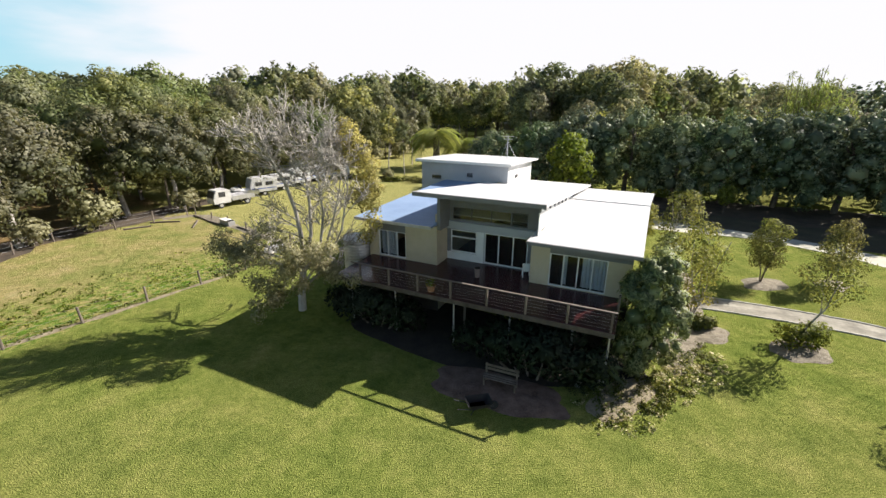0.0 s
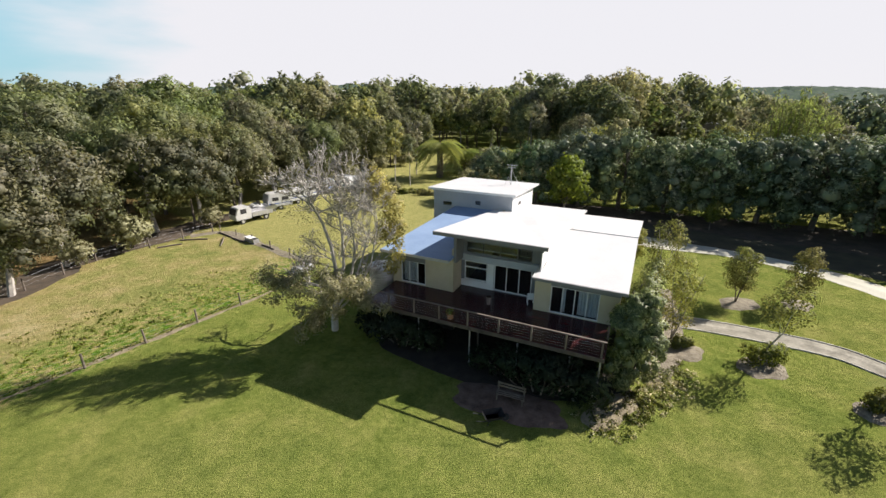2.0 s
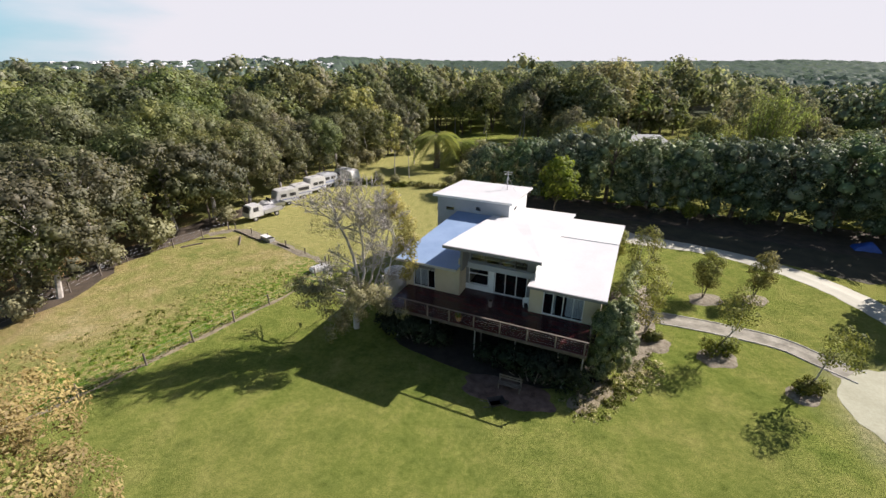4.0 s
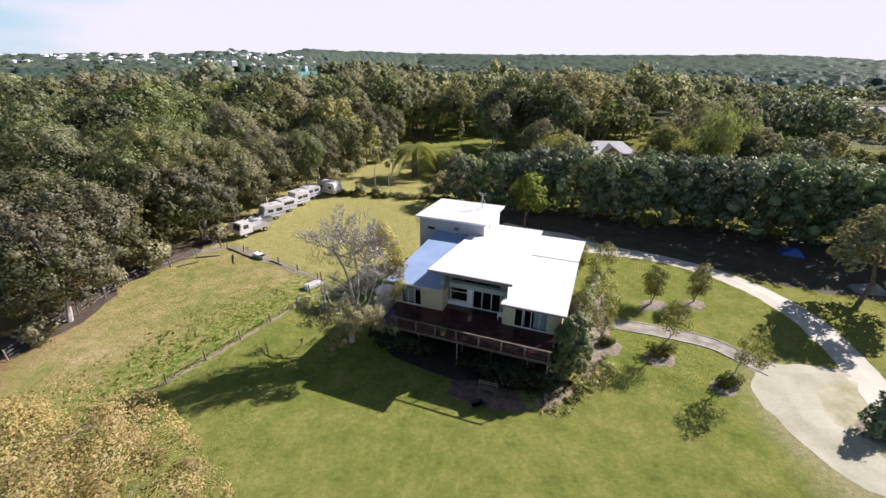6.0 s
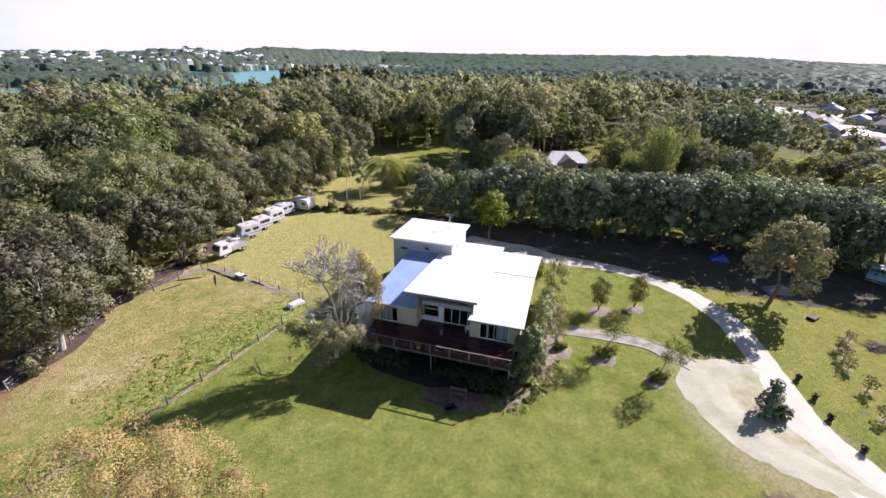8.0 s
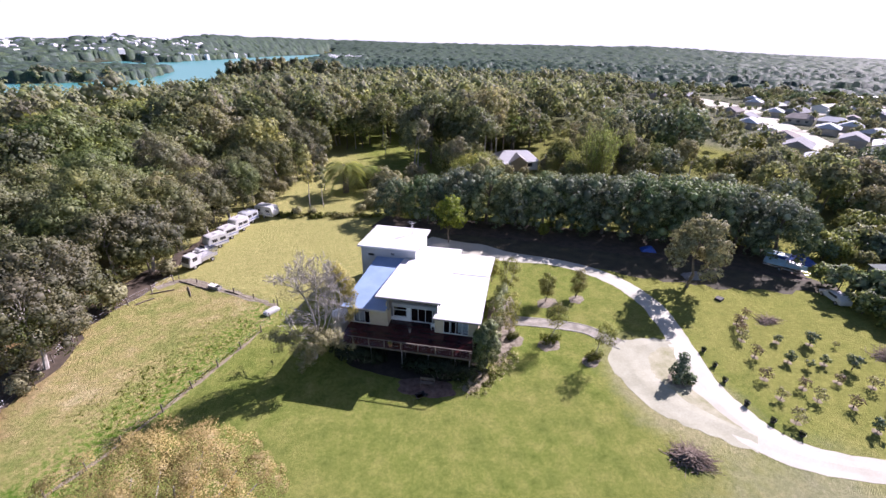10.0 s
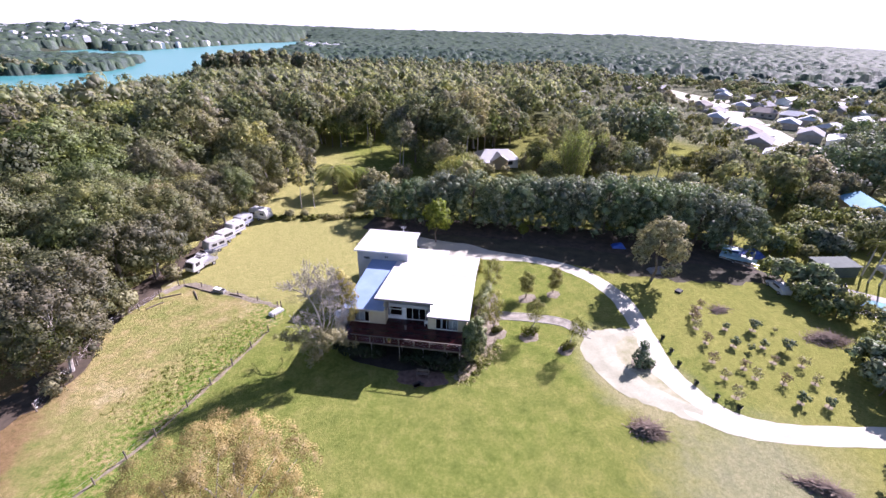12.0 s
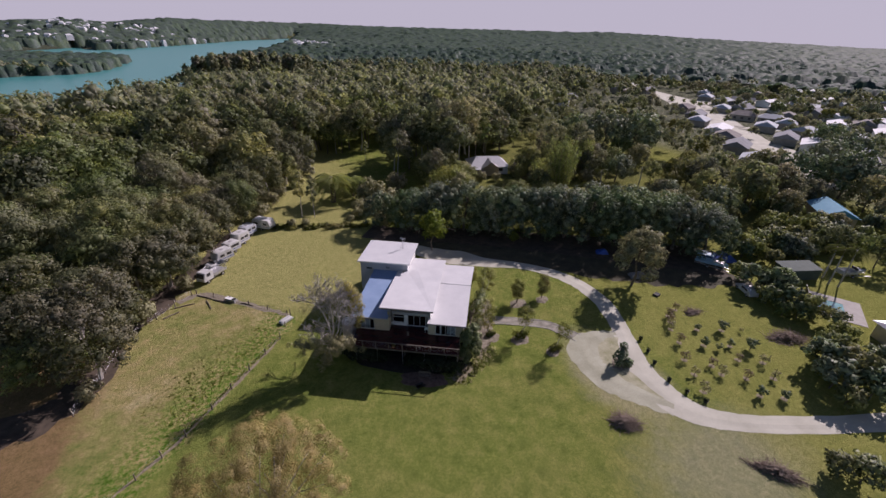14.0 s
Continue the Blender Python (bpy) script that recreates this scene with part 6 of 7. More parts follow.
mast = empty("aerial_mast", HOUSE @ pose(-6.8, 17.8, 7.4), "steel television aerial mast on the rear roof", "aerial")
bm = bmesh.new()
tube(bm, [(0, 0, 0), (0, 0, 2.1)], 0.05, 0.04, 8)
part("pole", bm, STEEL, mast)
for z, l in ((2.05, 0.5), (1.8, 0.36)):
    bm = bmesh.new()
    tube(bm, [(-l, 0, z), (l, 0, z)], 0.02, 0.02, 5)
    for k in range(6):
        x = -l + 2 * l * k / 5
        tube(bm, [(x, -0.25, z), (x, 0.25, z)], 0.012, 0.012, 4)
    part("antenna", bm, STEEL, mast)
for a in (0, 120, 240):
    bm = bmesh.new()
    tube(bm, [(0, 0, 1.6), (0.9 * math.cos(radians(a)), 0.9 * math.sin(radians(a)), 0.03)], 0.016, 0.016, 4)
    part("guy_wire", bm, STEEL, mast)

dish = empty("satellite_dish", pose(15.3, 27.5, 0), "grey satellite dish on a short pole beside the house", "satellite dish")
bm = bmesh.new()
cylinder(bm, (0, 0, -0.1), 0.05, 0.95, 8)
part("pole", bm, STEEL, dish)
bm = bmesh.new()
tip = pose(0, 0, 1.0, 62, 0, 30)
rings = []
for j in range(1, 5):
    r = 0.85 * j / 4
    rings.append([bm.verts.new(tip @ Vector((r * math.cos(2 * math.pi * k / 20), r * math.sin(2 * math.pi * k / 20), 0.3 * (r / 0.85) ** 2))) for k in range(20)])
centre = bm.verts.new(tip @ Vector((0, 0, 0)))
for k in range(20):
    bm.faces.new((centre, rings[0][k], rings[0][(k + 1) % 20]))
for a, b in zip(rings, rings[1:]):
    for k in range(20):
        bm.faces.new((a[k], b[k], b[(k + 1) % 20], a[(k + 1) % 20]))
bmesh.ops.solidify(bm, geom=bm.faces[:], thickness=0.02)
part("reflector", bm, STEEL, dish)
bm = bmesh.new()
tube(bm, [tip @ Vector((0, -0.8, 0.3)), tip @ Vector((0, 0, 0.75))], 0.015, 0.015, 5)
part("feed_arm", bm, DARK, dish)


def pot(x, y, z, r, h, mat, label, plant=None, local=False, group=""):
    at = HOUSE @ Vector((x, y, z)) if local else Vector((x, y, z))
    ob = empty("plant_pot", Matrix.Translation(at), label, "plant pot", group)
    bm = bmesh.new()
    tube(bm, [(0, 0, 0), (0, 0, h * 0.86), (0, 0, h)], r * 0.72, r, 14)
    part("pot", bm, mat, ob)
    bm = bmesh.new()
    tube(bm, [(0, 0, h * 0.88), (0, 0, h * 1.0)], r * 1.08, r * 1.1, 14)
    part("rim", bm, mat, ob)
    if plant:
        v, f, lit = sprays(np.random.default_rng(abs(int(x * 7)) + 5), [(0, 0, h + 0.12, r * 1.1, 0.9)], 90, 0.07)
        link_mesh("plant", arrays_mesh("plant", v, f, lit), plant, ob)
    return ob


for x, y in ((36.6, 13.0), (35.7, 10.5), (34.7, 8.2), (34.0, 4.9), (34.6, 2.5), (35.7, 0.5)):
    pot(x, y, 0, 0.26, 0.36, DARK, "black planter tub at the driveway's edge", SHADE_LEAF, group="planter tubs along the drive")
pot(-4.2, -2.75, FLOOR, 0.24, 0.34, TERRACOTTA, "terracotta pot by the deck railing", BED, True)
pot(-2.7, 0.0, FLOOR, 0.17, 0.55, TILE_BROWN, "tall brown pot standing on the deck", None, True)

chair = empty("plastic_chair", HOUSE @ pose(-0.25, 1.25, FLOOR, 0, 0, 200), "white plastic garden chair on the deck", "chair")
part("seat", boxes(((-0.24, -0.24, 0.40), (0.24, 0.24, 0.44)), bevel=0.012), WHITE, chair)
part("backrest", boxes(((-0.24, 0.20, 0.442), (0.24, 0.25, 0.88)), bevel=0.02), WHITE, chair)
for x in (-0.22, 0.17):
    for y in (-0.22, 0.17):
        part("leg", boxes(((x, y, 0), (x + 0.05, y + 0.05, 0.398))), WHITE, chair)
    part("armrest", boxes(((x, -0.2, 0.62), (x + 0.05, 0.198, 0.65))), WHITE, chair)

bench = empty("garden_bench", pose(2.6, 15.8, 0.12, 0, 0, -24), "weathered timber garden bench in the shade", "bench")
for k in range(3):
    part("slat", boxes(((-0.8, -0.22 + k * 0.15, 0.42), (0.8, -0.10 + k * 0.15, 0.45))), BARK, bench)
for k in range(2):
    part("back_slat", boxes(((-0.8, 0.26, 0.58 + k * 0.18), (0.8, 0.29, 0.70 + k * 0.18))), BARK, bench)
for x in (-0.75, 0.68):
    part("leg", boxes(((x, -0.2, -0.05), (x + 0.07, -0.13, 0.418))), BARK, bench)
    part("leg", boxes(((x, 0.19, -0.05), (x + 0.07, 0.258, 0.95))), BARK, bench)

barrow = empty("wheelbarrow", pose(1.5, 14.3, 0.05, 0, 0, 12), "dark wheelbarrow tipped by the garden bed", "wheelbarrow")
bm = bmesh.new()
low = [bm.verts.new(c) for c in ((-0.35, -0.22, 0.28), (0.30, -0.22, 0.28), (0.30, 0.22, 0.28), (-0.35, 0.22, 0.28))]
rim = [bm.verts.new(c) for c in ((-0.55, -0.36, 0.58), (0.55, -0.36, 0.54), (0.55, 0.36, 0.54), (-0.55, 0.36, 0.58))]
bm.faces.new(low)
for k in range(4):
    bm.faces.new((low[k], low[(k + 1) % 4], rim[(k + 1) % 4], rim[k]))
bmesh.ops.solidify(bm, geom=bm.faces[:], thickness=0.02)
part("tray", bm, DARK, barrow)
bm = bmesh.new()
tube(bm, [(0.68, -0.05, 0.19), (0.68, 0.05, 0.19)], 0.19, 0.19, 14)
part("wheel", bm, RUBBER, barrow)
for y in (-0.2, 0.2):
    bm = bmesh.new()
    tube(bm, [(0.68, y * 0.3, 0.19), (-0.3, y, 0.26), (-1.0, y * 1.5, 0.5)], 0.02, 0.02, 6)
    part("handle", bm, DARK, barrow)
    bm = bmesh.new()
    tube(bm, [(-0.25, y, 0.27), (-0.38, y, 0.0)], 0.018, 0.018, 6)
    part("leg", bm, DARK, barrow)


# ---- vehicles ----
def wheel(parent, x, y, r=0.32, w=0.2):
    bm = bmesh.new()
    tube(bm, [(x, y - w / 2, r), (x, y + w / 2, r)], r, r, 16)
    tyre = part("wheel", bm, RUBBER, parent)
    bm = bmesh.new()
    tube(bm, [(x, y - w / 2 - 0.012, r), (x, y + w / 2 + 0.012, r)], r * 0.55, r * 0.55, 12)
    part("rim", bm, STEEL, tyre)


def shell(profile, width, bevel=0.08):
    """A body from a side outline (x, z), as wide as given."""
    bm = bmesh.new()
    a = [bm.verts.new((x, -width / 2, z)) for x, z in profile]
    b = [bm.verts.new((x, width / 2, z)) for x, z in profile]
    bm.faces.new(a), bm.faces.new(b[::-1])
    for i in range(len(profile)):
        j = (i + 1) % len(profile)
        bm.faces.new((a[i], b[i], b[j], a[j]))
    bmesh.ops.recalc_face_normals(bm, faces=bm.faces)
    bmesh.ops.bevel(bm, geom=bm.edges[:], offset=bevel, segments=2, affect="EDGES")
    return bm


def caravan(x, y, turn, length, mat, label, height=2.5):
    ob = empty("caravan", pose(x, y, 0, 0, 0, turn), label, "caravan", "vans parked along the wood")
    h = length / 2
    part("body", shell([(-h, 0.55), (h - 0.3, 0.55), (h, 1.2), (h - 0.35, height - 0.1), (h - 0.8, height), (-h + 0.3, height), (-h, height - 0.35)], 2.2), mat, ob)
    for s in (-1, 1):
        yy = s * 1.1
        for a, b in ((-h + 0.5, -h + 1.5), (h - 1.7, h - 0.8)):
            win_ = part("window", boxes(((a, min(yy, yy + s * 0.02), 1.45), (b, max(yy, yy + s * 0.02), 1.95))), DARK, ob)
            part("frame", boxes(((a - 0.04, min(yy, yy + s * 0.03), 1.95), (b + 0.04, max(yy, yy + s * 0.03), 1.99))), STEEL, win_)
        part("stripe", boxes(((-h + 0.1, min(yy, yy + s * 0.012), 1.0), (h - 0.25, max(yy, yy + s * 0.012), 1.1))), BLUE, ob)
        wheel(ob, -0.1, s * 0.95)
    part("door", boxes(((-0.3, -1.125, 0.65), (0.35, -1.1, 2.2))), VAN_WHITE, ob)
    part("hatch", boxes(((-0.4, -0.3, height), (0.2, 0.3, height + 0.07)), bevel=0.02), STEEL, ob)
    bm = bmesh.new()
    tube(bm, [(h - 0.2, -0.6, 0.5), (h + 1.1, 0, 0.45)], 0.04, 0.04, 6)
    tube(bm, [(h - 0.2, 0.6, 0.5), (h + 1.1, 0, 0.45)], 0.04, 0.04, 6)
    part("drawbar", bm, DARK, ob)
    return ob


def car(name, x, y, turn, mat, label, cab=False, group=""):
    ob = empty(name, pose(x, y, 0, 0, 0, turn), label, "truck" if cab else "car", group)
    if cab:
        part("body", shell([(0.4, 0.55), (2.6, 0.55), (2.65, 1.2), (2.2, 2.2), (0.7, 2.25), (0.4, 2.0)], 1.9), mat, ob)
        part("tray", boxes(((-2.6, -1.0, 0.75), (0.35, 1.0, 0.95)), ((-2.6, -1.0, 0.95), (0.35, -0.94, 1.3)), ((-2.6, 0.94, 0.95), (0.35, 1.0, 1.3))), STEEL, ob)
        part("windscreen", slab([(2.62, -0.8, 1.35), (2.62, 0.8, 1.35), (2.3, 0.75, 2.08), (2.3, -0.75, 2.08)], 0.03), DARK, ob)
        for s in (-1, 1):
            part("side_window", boxes(((1.1, min(s * 0.94, s * 0.965), 1.4), (1.9, max(s * 0.94, s * 0.965), 2.0))), DARK, ob)
            wheel(ob, 1.7, s * 0.82, 0.36), wheel(ob, -1.6, s * 0.82, 0.36)
    else:
        part("body", shell([(-2.1, 0.35), (2.1, 0.35), (2.15, 0.75), (1.1, 0.95), (0.5, 1.42), (-1.2, 1.45), (-2.0, 1.0)], 1.75), mat, ob)
        part("windscreen", slab([(1.12, -0.7, 0.99), (1.12, 0.7, 0.99), (0.56, 0.65, 1.42), (0.56, -0.65, 1.42)], 0.03), DARK, ob)
        for s in (-1, 1):
            part("side_window", boxes(((-1.2, min(s * 0.87, s * 0.885), 1.0), (0.4, max(s * 0.87, s * 0.885), 1.36))), DARK, ob)
            wheel(ob, 1.35, s * 0.78), wheel(ob, -1.35, s * 0.78)
    return ob


def boat(x, y, turn, length, label, canopy=None, paint=None):
    ob = empty("boat", pose(x, y, 0, 0, 0, turn), label, "boat")
    bm = bmesh.new()
    n = 9
    rings = []
    for i in range(n):
        f = i / (n - 1)
        w = 1.05 * (1 - f ** 3) + 0.02
        px = -length / 2 + length * f
        keel = 0.45 + 0.35 * f ** 2
        rings.append([bm.verts.new(c) for c in ((px, -w, 1.25 + 0.25 * f), (px, -w * 0.75, keel + 0.2), (px, 0, keel), (px, w * 0.75, keel + 0.2), (px, w, 1.25 + 0.25 * f))])
    for a, b in zip(rings, rings[1:]):
        for k in range(4):
            bm.faces.new((a[k], a[k + 1], b[k + 1], b[k]))
    bm.faces.new(rings[0])
    part("hull", bm, paint or VAN_WHITE, ob)
    part("foredeck", shell([(0.3, 1.3), (length / 2 - 0.7, 1.45), (length / 2 - 1.0, 1.62), (0.3, 1.75)], 1.5, 0.05), VAN_WHITE, ob)
    part("windscreen", boxes(((0.1, -0.7, 1.5), (0.14, 0.7, 2.05))), DARK, ob)
    part("trailer", boxes(((-length / 2, -0.7, 0.3), (length / 2 + 0.8, -0.6, 0.4)), ((-length / 2, 0.6, 0.3), (length / 2 + 0.8, 0.7, 0.4)), ((-0.6, -0.9, 0.25), (-0.5, 0.9, 0.35)), ((0.8, -0.8, 0.4), (0.9, 0.8, 0.62)), ((-1.8, -0.8, 0.4), (-1.7, 0.8, 0.55))), STEEL, ob)
    for s in (-1, 1):
        wheel(ob, -0.5, s * 0.95, 0.28)
    if canopy:
        part("canopy", slab([(-length / 2, -1.0, 2.5), (0.2, -1.0, 2.6), (0.2, 1.0, 2.6), (-length / 2, 1.0, 2.5)], 0.06), canopy, ob, "pale blue boat canopy")
        for px in (-length / 2 + 0.1, 0.1):
            for s in (-0.9, 0.9):
                bm = bmesh.new()
                tube(bm, [(px, s, 1.2), (px, s, 2.5)], 0.02, 0.02, 5)
                part("canopy_pole", bm, STEEL, ob)
    return ob


PALE_BLUE = surface("pale_blue_paint", (0.30, 0.50, 0.66), (0.44, 0.64, 0.78), 1.0, 12, 0.45, bump=0.0)
car("tray_truck", -27.0, 52.0, -128, VAN_WHITE, "white cab truck parked nose-out by the wood", True)
boat(-27.0, 54.9, -135, 4.0, "white boat on a trailer among the vans")
caravan(-25.8, 58.4, -140, 3.7, VAN_WHITE, "white caravan with a blue stripe")
caravan(-24.5, 62.0, -135, 3.2, VAN_WHITE, "small white caravan under the trees", 2.3)
caravan(-23.0, 65.4, -130, 3.4, VAN_WHITE, "boxy white caravan catching the sun", 2.7)
caravan(-21.8, 69.2, -128, 3.6, PALE_GREY, "blue-grey caravan behind the others")
caravan(-18.4, 71.8, -35, 4.6, VAN_WHITE, "long white caravan parked crosswise", 2.6)
# pale tub by the fence, given the shape of an upturned boat
dinghy = empty("dinghy", pose(-14.6, 34.4, 0, 0, 0, 40), "small pale grey tub by the fence, built as an upturned hull", "boat")
part("hull", shell([(-1.0, 0.02), (1.0, 0.02), (1.2, 0.22), (0.8, 0.5), (-0.9, 0.52), (-1.05, 0.3)], 1.0, 0.1), VAN_WHITE, dinghy)
part("keel", boxes(((-0.9, -0.03, 0.5), (0.85, 0.03, 0.57))), STEEL, dinghy)
trough = empty("water_trough", pose(-23.2, 43.0, 0, 0, 0, -38), "grey metal water trough by the earth bank", "trough")
part("tub", boxes(((-1.0, -0.35, 0), (1.0, 0.35, 0.08)), ((-1.0, -0.35, 0.08), (1.0, -0.30, 0.5)), ((-1.0, 0.30, 0.08), (1.0, 0.35, 0.5)), ((-1.0, -0.3, 0.08), (-0.95, 0.3, 0.5)), ((0.95, -0.3, 0.08), (1.0, 0.3, 0.5))), STEEL, trough)
part("lid", boxes(((-1.02, -0.37, 0.5), (0.3, 0.37, 0.53))), WHITE, trough)
boat(67.6, 27.0, -60, 5.8, "pale blue cabin boat with a blue canopy in the shade", PALE_BLUE, PALE_BLUE)
boat(92, 15.5, -20, 5.0, "white motor boat on a trailer on the far lawn")
car("parked_car", 65.4, 17.6, 70, VAN_WHITE, "white car half hidden by bushes")


def tarp(x, y, lx, ly, h, turn, mat, label):
    g = random.Random(int(x * 3))
    bm = bmesh.new()
    bmesh.ops.create_grid(bm, x_segments=12, y_segments=10, size=1)
    for v in bm.verts:
        f = max(abs(v.co.x), abs(v.co.y))
        z = h * (1 - f ** 4) * (0.75 + 0.35 * math.sin(v.co.x * 3 + 1) * math.cos(v.co.y * 2)) + g.uniform(0, 0.06)
        v.co = Vector((v.co.x * lx, v.co.y * ly, max(z, 0.01)))
    ob = part("tarpaulin", bm, mat)
    ob.matrix_world = pose(x, y, 0, 0, 0, turn)
    return tagged(ob, label, "tarpaulin")


tarp(49.8, 38.6, 1.3, 0.8, 0.9, -25, BLUE, "blue tarpaulin over a low heap in the shade")
tarp(72.6, 28.6, 2.6, 1.8, 1.5, -20, BLUE, "blue tarpaulin shelter beside the boat")
tarp(50.2, 28.4, 1.7, 1.0, 0.9, -15, GREY, "grey tarpaulin over stacked goods")
bm = boxes(((-0.6, -0.45, 0), (0.6, 0.45, 0.32)), bevel=0.04)
ob = part("feed_bin", bm, RUBBER)
ob.matrix_world = pose(48.6, 22.0, 0, 0, 0, 20)
tagged(ob, "dark bin standing on the lawn", "bin")


# ---- brush piles ----
def brush_pile(x, y, lx, ly, h, turn, count, label, seed):
    g = random.Random(seed)
    bm = bmesh.new()
    for _ in range(count):
        a = g.uniform(-0.6, 0.6) + (0 if g.random() < 0.7 else 1.5)
        px, py = g.gauss(0, lx * 0.36), g.gauss(0, ly * 0.36)
        l = g.uniform(0.4, 1.0) * min(lx, 1.6)
        z = max(0.03, h * math.exp(-(px / lx) ** 2 * 3 - (py / ly) ** 2 * 3) * g.uniform(0.2, 1.0))
        p = Vector((px, py, z))
        d = Vector((math.cos(a), math.sin(a), g.uniform(-0.25, 0.35)))
        q = p + d * l
        q.z = max(q.z, 0.03)
        tube(bm, [p - d * l * 0.5 * Vector((1, 1, 0)).length / 1.42, p, q], 0.035, 0.012, 4)
    for v in bm.verts:
        v.co.z = max(v.co.z, 0.01)
    ob = part("brush_pile", bm, BRUSH)
    ob.matrix_world = pose(x, y, 0, 0, 0, turn)
    return tagged(ob, label, "brush pile", kind="stuff")


brush_pile(23.3, 1.3, 1.7, 1.2, 0.9, -30, 420, "round heap of dead pruned branches on the grass", 1)
brush_pile(34.6, -9.2, 2.6, 0.8, 0.8, -45, 380, "long heap of dead pruned branches on the grass", 2)
brush_pile(59.0, 6.0, 3.8, 1.7, 1.0, -20, 380, "long brown brush heap by the bushes", 3)
brush_pile(50.3, 15.9, 1.6, 0.5, 0.5, 0, 160, "low brown heap of cut branches in the orchard", 4)

# ---- orchard and the neighbours' planting ----
PLUM = foliage("dull_plum_leaves", (0.13, 0.1, 0.08), (0.22, 0.175, 0.13), (0.32, 0.27, 0.2), 0.4, hues=0.3, plants=0.3)
orchard = [Kind("fruit_tree", 130 + i, 1.9, 0.85, 0.4, 6, 130 + 130 * (i == 0), 0.14, [MANGO, SILVER, PLUM][i], BARK, 0.05, lobe_size=0.5, stems=2, core=i == 0) for i in range(3)]
for i, (x, y, s, k) in enumerate([(45.6, 16.4, 1.1, 2), (48.2, 17.4, 1.0, 2), (43.2, 13.5, 1.15, 1), (44.6, 15.0, 1.2, 2), (50.9, 10.7, 1.3, 0), (47.2, 12.1, 0.8, 0), (41.9, 10.6, 1.2, 2), (45.0, 8.9, 1.0, 0), (39.5, 7.4, 1.1, 2), (48.7, 7.5, 0.9, 0), (51.0, 6.0, 1.4, 0),
                                  (53.5, 9.5, 0.6, 1), (46.3, 7.5, 0.8, 0), (42.3, 5.2, 1.0, 2), (42.1, 3.5, 1.1, 1), (38.4, 4.7, 1.0, 1), (47.1, 4.9, 0.8, 2), (50.0, 3.3, 1.1, 1), (44.7, 1.8, 1.1, 2), (48.4, 0.6, 1.0, 1), (36.9, 1.9, 1.2, 1), (43.5, -1.0, 1.1, 0), (46.1, -2.4, 1.0, 0)]):
    orchard[k].plant(x, y, ("small dense green fruit tree in the orchard", "small bare-twigged fruit tree in the orchard", "small sparse dull-brown fruit tree in the orchard")[k], s * 0.78, i * 61, group="fruit trees of the orchard")
for i, (x, y) in enumerate([(45.6, 16.4), (48.2, 17.4), (43.2, 13.5), (44.6, 15.0), (50.9, 10.7), (47.2, 12.1), (41.9, 10.6), (45.0, 8.9), (39.5, 7.4), (48.7, 7.5), (42.3, 5.2), (42.1, 3.5), (38.4, 4.7), (47.1, 4.9), (50.0, 3.3), (44.7, 1.8), (48.4, 0.6), (36.9, 1.9), (43.5, -1.0), (46.1, -2.4)]):
    mound("mulch_ring", x, y, 0.45, 0.4, 0.04, DRY_EARTH, "bare earth ring round a fruit tree", i * 40, i + 60)
hedge_bush = [Kind("garden_shrub", 140 + i, 4.6, 2.4, 0.2, 10, 640, 0.29, [MANGO, SHRUB, FOREST][i], BARK, 0.12, lobe_size=0.4, dome=1.6, core_size=0.55) for i in range(3)]
for i, (x, y, s, k) in enumerate([(65.5, 14.0, 0.9, 1), (67.5, 18.5, 1.2, 0), (69.8, 16.0, 1.3, 0), (67.5, 12.0, 1.1, 0), (68.3, 8.6, 1.1, 2), (71.2, 15.6, 1.2, 0), (68.5, 21.5, 0.9, 1), (64.5, 10.5, 0.7, 2), (69.0, 5.4, 0.9, 1), (74, 17.5, 0.9, 0), (66.3, 9.2, 0.8, 0),
                                  (56.6, 0.0, 1.2, 0), (54.0, -3.0, 1.2, 0), (58.5, -2.8, 1.3, 2), (61.0, 1.2, 1.1, 2), (57.0, -6.0, 1.2, 0), (52.2, -5.8, 0.8, 2), (63.0, -3.5, 1.2, 0), (66, 2.5, 0.9, 2), (40.5, -11.5, 0.75, 2), (42.0, -13.0, 0.9, 1)]):
    hedge_bush[k].plant(x, y, ("dense dark shrub by the neighbour's boundary", "green shrub by the neighbour's boundary", "olive shrub by the neighbour's boundary")[k], s * 0.88, i * 47, group="boundary shrubs", category="shrub")
for i in range(26):
    x, y = 76 + g.uniform(0, 26), 19 + g.uniform(4, 12)
    hedge_bush[i % 3].plant(x, y, "garden shrub beyond the pool", g.uniform(0.6, 1.1), i * 40, group="shrubs beyond the pool", category="shrub")


for i in range(44):
    x, y = 88 + g.uniform(0, 40), 22 + g.uniform(0, 24)
    if math.hypot(x - 120.5, y - 36.5) < 7.5:
        continue
    hedge_bush[i % 3].plant(x, y, "dense garden shrub before the blue-roofed house", g.uniform(0.7, 1.05), i * 77, group="shrubs before the neighbour's house", category="shrub")


